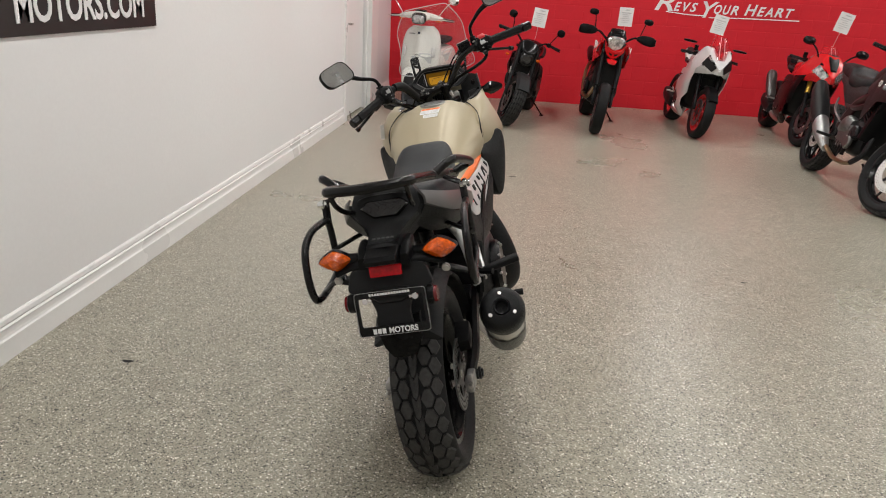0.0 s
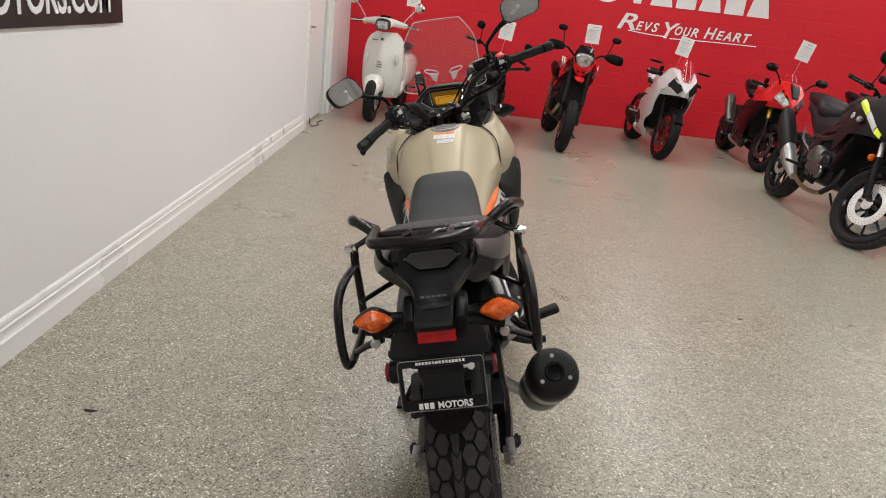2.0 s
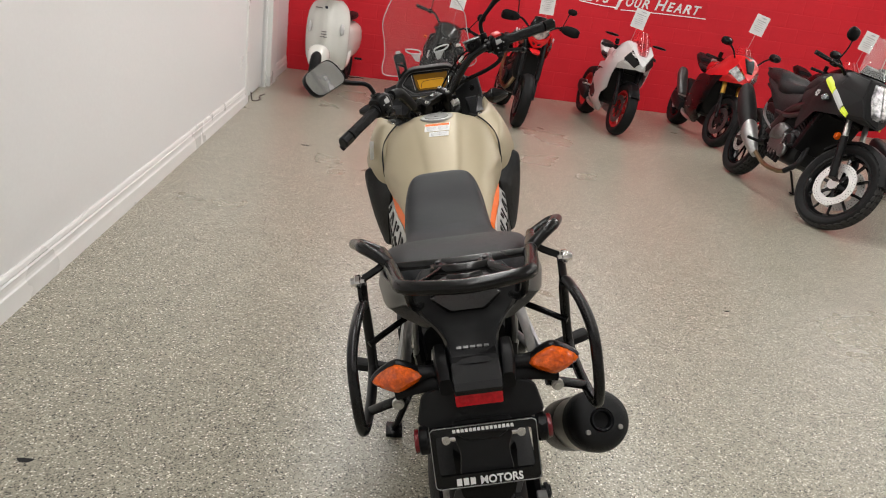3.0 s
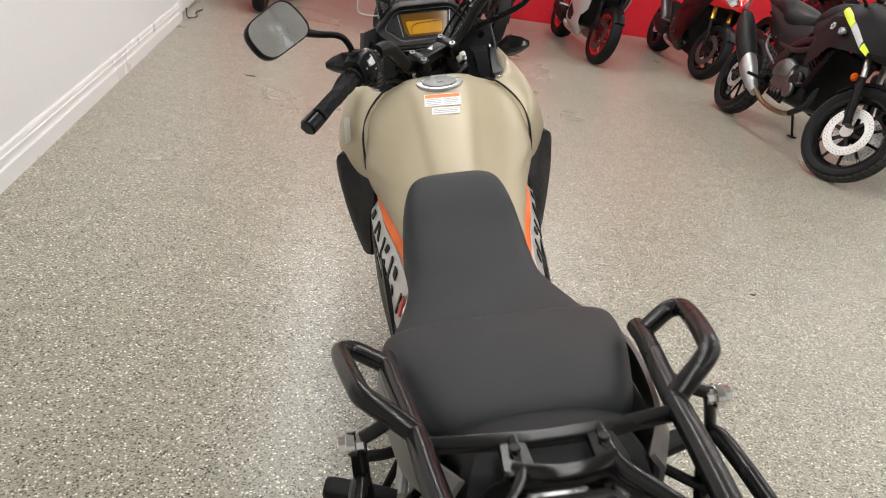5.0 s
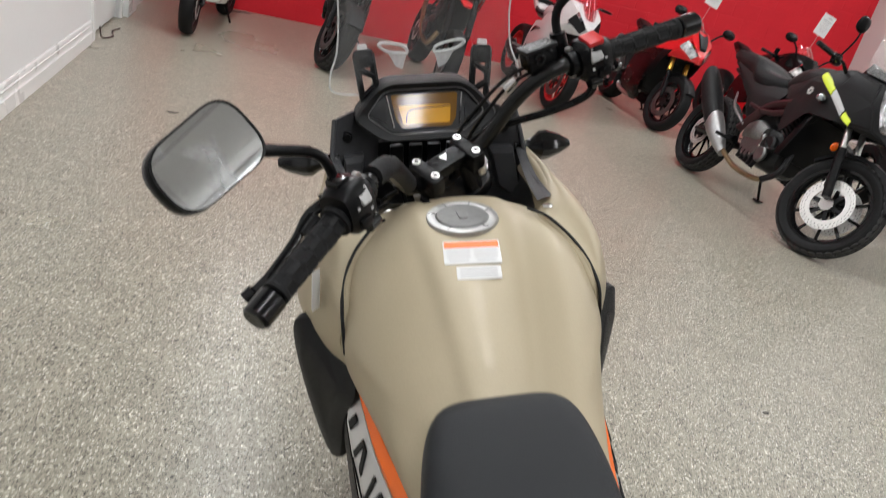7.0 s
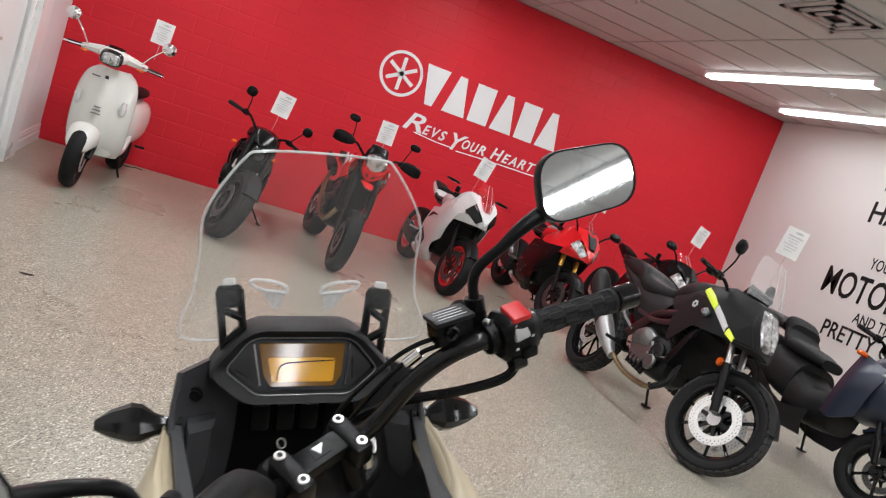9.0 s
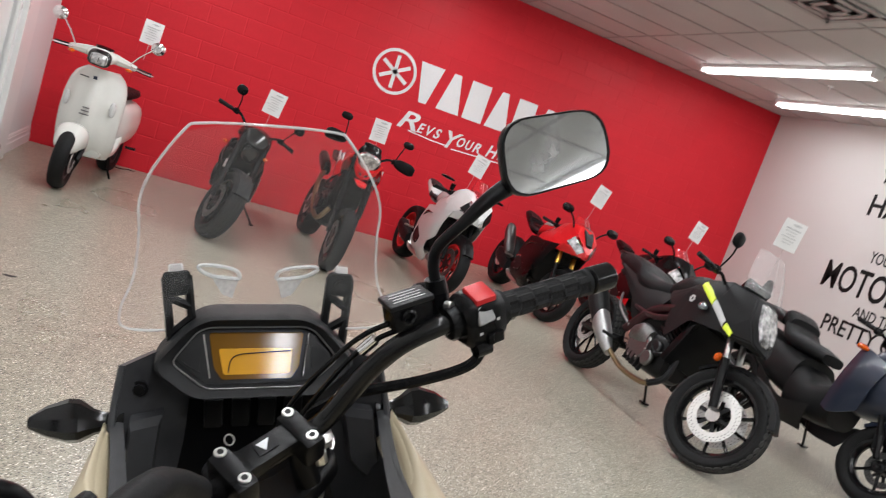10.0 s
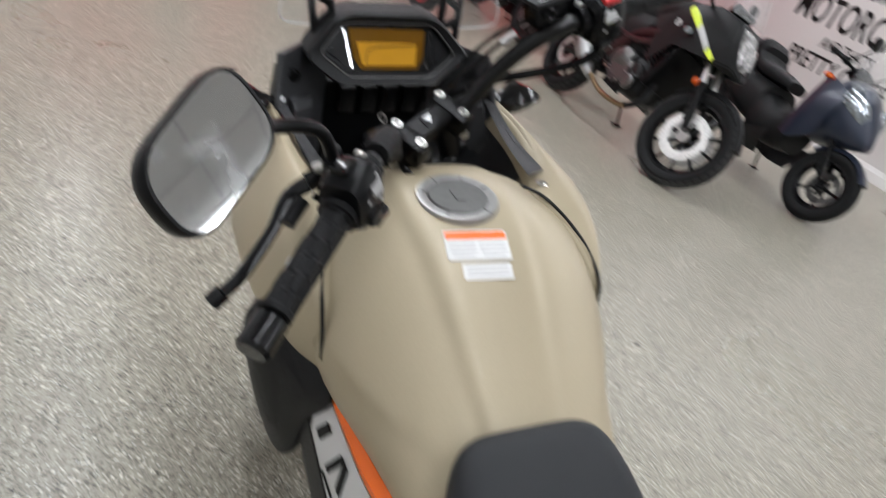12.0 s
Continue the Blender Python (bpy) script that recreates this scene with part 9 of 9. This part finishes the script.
def build_maxi():
    b = stand_at("maxi_scooter", MAXI_F, MAXI_R, 9, "dark navy blue touring scooter with black stepped seat", "scooter", GROUP, 1.07)
    at = Vector((0, 1.16, 0.98))
    S = steering(at, 18, 25)
    fork_and_wheel(b, S, at, (0, 1.50, 0.27), 0.27, 0.12, 0.085, M_GLOSS, M_BLACK, 0.12, (-1,), 0.085, 5, None, M_BLACK, M_NAVY)
    wheel(b, "rear_wheel", (0, 0, 0.26), 0.26, 0.15, 0.085, M_GLOSS, 5, None, 0.10, (1,))
    body(b, "front_apron", M_NAVY, [(1.12, 0, 0.72, 0.16, 0.22), (1.20, 0, 0.75, 0.205, 0.26), (1.36, 0, 0.76, 0.190, 0.22), (1.50, 0, 0.71, 0.125, 0.13), (1.60, 0, 0.65, 0.04, 0.04)], "navy front apron", 2.2)
    side_skin(b, "leg_shield", M_NAVY, [(0.205, 1.10, 0.93), (0.225, 1.18, 0.93), (0.19, 1.36, 0.88)], [(0.235, 1.06, 0.44), (0.245, 1.16, 0.43), (0.20, 1.30, 0.52)], "navy leg shield", 0.022)
    for s in (-1, 1):
        body(b, "headlamp", M_HEADLENS, [(1.32, s * 0.13, 0.86, 0.075, 0.075), (1.45, s * 0.115, 0.825, 0.065, 0.070), (1.51, s * 0.090, 0.78, 0.03, 0.04)], "clear headlamp", 2.2, 18)
        body(b, "turn_signal", M_AMBER, [(1.10, s * 0.245, 0.925, 0.020, 0.018), (1.14, s * 0.24, 0.925, 0.022, 0.020), (1.17, s * 0.23, 0.92, 0.012, 0.010)], "amber turn signal", 2, 14)
    side_skin(b, "lower_skirt", M_MATTE, [(0.26, 1.00, 0.40), (0.25, 0.70, 0.34), (0.24, 0.36, 0.48)], [(0.18, 0.96, 0.20), (0.18, 0.70, 0.19), (0.16, 0.40, 0.28)], "matte black skirt", 0.02)
    body(b, "floor_tunnel", M_MATTE, [(1.06, 0, 0.50, 0.14, 0.18), (0.84, 0, 0.42, 0.20, 0.14), (0.66, 0, 0.46, 0.20, 0.18)], "black step-through tunnel", 3)
    body(b, "rear_body", M_MATTE, [(0.66, 0, 0.52, 0.20, 0.18), (0.40, 0, 0.56, 0.23, 0.17), (0.05, 0, 0.66, 0.19, 0.13), (-0.26, 0, 0.74, 0.08, 0.05)], "dark rear body", 2.8)
    body(b, "rider_seat", M_DARKSEAT, [(0.74, 0, 0.74, 0.10, 0.04), (0.56, 0, 0.755, 0.17, 0.06), (0.40, 0, 0.77, 0.19, 0.06), (0.32, 0, 0.84, 0.18, 0.055)], "black padded rider seat", 3)
    body(b, "back_rest", M_DARKSEAT, [(0.34, 0, 0.865, 0.155, 0.06), (0.27, 0, 0.90, 0.165, 0.075), (0.22, 0, 0.90, 0.14, 0.06)], "black rider back rest", 3)
    body(b, "pillion_seat", M_DARKSEAT, [(0.26, 0, 0.87, 0.17, 0.05), (0.05, 0, 0.895, 0.15, 0.05), (-0.16, 0, 0.91, 0.10, 0.035)], "black pillion seat", 3)
    grips(b, S, 0.36, 0.05, -0.14, ((0.26, 0.06, 0.20), 0.075, 0.045, M_GLOSS))
    body(b, "bar_cover", M_BLACK, [(-0.06, 0, 0.03, 0.12, 0.04), (0.02, 0, 0.05, 0.13, 0.05), (0.09, 0, 0.03, 0.09, 0.03)], "black bar cover", 2.6, 18, None, S)
    bm = bmesh.new()
    rings = []
    for v in np.linspace(0, 1, 8):
        w = 0.20 * (1 - 0.35 * v * v)
        rings.append([Vector((w * math.sin(a), 1.26 - 0.16 * v + 0.12 * math.cos(a), 0.93 + 0.34 * v)) for a in np.linspace(-1.2, 1.2, 13)])
    skin(bm, [r + [p + Vector((0, 0.004, 0)) for p in r[::-1]] for r in rings])
    sc = part("screen", bm, M_FILM, b, "tall clear screen")
    sc.visible_shadow = False
    stand_leg(b, 9, 0.70)
    bar(b, "exhaust_pipe", M_STEEL, [(0.14, 0.60, 0.22), (0.20, 0.40, 0.24), (0.22, 0.20, 0.28)], 0.02)
    body(b, "silencer", M_BLACK, [(0.28, 0.225, 0.27, 0.05, 0.05), (0.16, 0.235, 0.30, 0.06, 0.065), (-0.14, 0.24, 0.38, 0.06, 0.065), (-0.20, 0.24, 0.39, 0.035, 0.035)], "black silencer")


build_scooter()
build_naked()
build_motard()
sport_bike((2.67, 9.00), (2.67, 10.40), 9, 3, M_WHITE, M_WHITE, M_REDD, M_BLACK, "white sport motorcycle with red wheels and full fairing", M_REDD, M_WHITE, mirrors=False)
price_sheet(2.85, 9.45, 1.185, 2, 0, 12)
sport_bike((3.85, 8.97), (3.93, 10.36), 12, 10, M_REDP, M_BLACK, M_GLOSS, M_GOLD, "red and black sport motorcycle with gold fork legs", M_REDD, M_BLACK, "lamps", M_BLACK, M_REDP, True, True)
price_sheet(4.12, 9.10, 1.295, 2, 0, 14, 0.22)
sport_bike((5.10, 8.85), (5.22, 10.25), 12, 10, M_GLOSS, M_BLACK, M_GLOSS, M_BLACK, "black sport motorcycle with red accents and full fairing", M_REDD, M_REDP, "lamps")
price_sheet(5.41, 9.03, 1.27, 2, 0, 14, 0.24)
build_tourer()
build_maxi()


def build_charger():
    """Small battery charger with its cord, on the floor behind the scooter."""
    t = thing("battery_charger", Matrix.Translation((-0.60, 10.98, 0.0)) @ pose(0, 0, 0, 0, 0, 25), "small black battery charger on the floor by the scooter", "charger")
    bm = bmesh.new()
    box(bm, (0, 0, 0.028), (0.13, 0.085, 0.054), None, 0.014)
    part("case", bm, M_BLACK, t)
    bm = bmesh.new()
    tube(bm, [(0.06, 0, 0.02), (0.11, 0.02, 0.006), (0.17, -0.01, 0.005), (0.24, 0.03, 0.005), (0.30, -0.03, 0.005)], 0.005, 6, 5)
    part("cord", bm, M_BLACK, t)


build_charger()



# ---------------------------------------------------------------- wall graphics and blocks, last
def build_wall_words():
    s = thing("wall_graphic", Matrix(), "large white painted emblem, block shapes and slogan on the red wall", "wall graphic")
    y = FAR - 0.006
    # ring emblem: a circle with three crossed bars, plain
    bm = bmesh.new()
    c = Vector((2.165, y, 2.008))
    lathe(bm, [(0.238, -0.002), (0.275, -0.002), (0.275, 0.002), (0.238, 0.002)], 56, Matrix.Translation(c) @ pose(0, 0, 0, 0, 0, 90), True)
    part("emblem_ring", bm, M_WINK, s, smooth=False)
    for k in range(3):
        bm = bmesh.new()
        box(bm, c, (0.40, 0.004, 0.045), pose(0, 0, 0, 0, 90 + 60 * k, 0))
        part("emblem_bar", bm, M_WINK, s, smooth=False)
    # six heavy blocks for the brand word
    xs = np.linspace(2.47, 4.53, 7)
    for k in range(6):
        bm = bmesh.new()
        w = (xs[1] - xs[0]) * 0.80
        x = xs[k]
        bot, top = 1.762, 2.240
        outl = [(x, bot), (x + w, bot), (x + w, top), (x, top)]
        if k in (1, 3, 5):
            outl = [(x - 0.02, bot), (x + w + 0.02, bot), (x + w * 0.68, top), (x + w * 0.32, top)]
        if k == 0:
            outl = [(x + w * 0.32, bot), (x + w * 0.68, bot), (x + w + 0.02, top), (x - 0.02, top)]
        slab(bm, outl, 0.004, pose(0, y, 0, 90, 0, 0))
        part("brand_block", bm, M_WINK, s, smooth=False)
    for text, cap, x, width, z in (("R", 0.215, 2.50, 0.27, 1.408), ("EVS", 0.118, 2.80, 0.34, 1.412), ("Y", 0.215, 3.09, 0.22, 1.345), ("OUR", 0.118, 3.37, 0.35, 1.404), ("H", 0.150, 3.70, 0.17, 1.404), ("EART", 0.118, 4.03, 0.50, 1.408)):
        step = width / len(text)
        for j, letter in enumerate(text):
            writing("slogan_letter", letter, cap / 0.69, Matrix.Translation((x + step * (j + 0.5 - len(text) / 2), y, z)) @ pose(0, 0, 0, 90, 0, 0), M_WINK, s, step * (0.9 if len(text) > 1 else 1), 0.30, 0.002, "CENTER", "white slanted slogan letter", 0.004)
    bm = bmesh.new()
    tube(bm, [(2.55, y, 1.395), (2.85, y, 1.370), (3.10, y, 1.365)], 0.009, 6, 5, False, 0.3)
    tube(bm, [(3.16, y, 1.345), (3.7, y, 1.362), (4.40, y, 1.372)], 0.009, 6, 5, False, 0.3)
    part("underline", bm, M_WINK, s)


def build_blocks():
    """Running-bond concrete blocks over the mortar backing."""
    bl, bh, gap = 0.40, 0.20, 0.011

    def block_mesh(x0, x1, z0, z1):
        bm = bmesh.new()
        cx, cz = (x0 + x1) / 2, (z0 + z1) / 2
        hx, hz = (x1 - x0) / 2, (z1 - z0) / 2
        e = 0.004
        skin(bm, [[(a * hx, 0.006, c * hz) for a, c in ((-1, -1), (1, -1), (1, 1), (-1, 1))],
                  [(a * hx, 0.0015, c * hz) for a, c in ((-1, -1), (1, -1), (1, 1), (-1, 1))],
                  [(a * (hx - e), 0.0, c * (hz - e)) for a, c in ((-1, -1), (1, -1), (1, 1), (-1, 1))]])
        return finish(bm, "block", M_RED, False), (cx, FAR, cz)

    shared = {}
    rest = bmesh.new()
    n = 0
    z, row = 0.0, 0
    while z < HIGH - 0.01:
        z1 = min(z + bh, HIGH)
        x = LEFT - (bl / 2 if row % 2 else 0)
        while x < RIGHT:
            a, c = max(x, LEFT) + gap / 2, min(x + bl, RIGHT) - gap / 2
            if c - a > 0.02:
                if n < 300 and z > 0.15 and x < 6.4:
                    key = (round(c - a, 3), round(z1 - z, 3))
                    if key not in shared:
                        shared[key] = block_mesh(a, c, z + gap / 2, z1 - gap / 2)[0]
                    ob = new("block", shared[key])
                    ob.parent = RED_WALL
                    ob.location = ((a + c) / 2, FAR, (z + z1) / 2)
                    n += 1
                else:
                    cz, hz, cx, hx = (z + z1) / 2, (z1 - z - gap) / 2, (a + c) / 2, (c - a) / 2
                    e = 0.004
                    skin(rest, [[(cx + p * hx, FAR + 0.006, cz + q * hz) for p, q in ((-1, -1), (1, -1), (1, 1), (-1, 1))],
                                [(cx + p * hx, FAR + 0.0015, cz + q * hz) for p, q in ((-1, -1), (1, -1), (1, 1), (-1, 1))],
                                [(cx + p * (hx - e), FAR, cz + q * (hz - e)) for p, q in ((-1, -1), (1, -1), (1, 1), (-1, 1))]])
            x += bl
        z, row = z1, row + 1
    tagged(part("far_blocks", rest, M_RED, RED_WALL, smooth=False), kind="stuff")


def build_floor_marks():
    """Small scuffs on the floor."""
    for x, y, r in ((-0.949, 2.543, 0.022), (-0.63, 6.79, 0.035), (0.55, 6.25, 0.028), (1.9, 4.1, 0.015), (0.95, 5.3, 0.014)):
        bm = bmesh.new()
        slab(bm, [(x + r * (1 + 0.3 * math.sin(3 * a)) * math.cos(a), y + 0.6 * r * (1 + 0.3 * math.cos(2 * a)) * math.sin(a)) for a in np.linspace(0, 2 * math.pi, 13)[:-1]], 0.001, Matrix.Translation((0, 0, 0.0006)))
        tagged(part("floor_scuff", bm, M_DARKALU, None, smooth=False), "small dark scuff mark on the floor", "scuff", "floor scuffs")


build_floor_marks()
build_wall_words()
build_blocks()
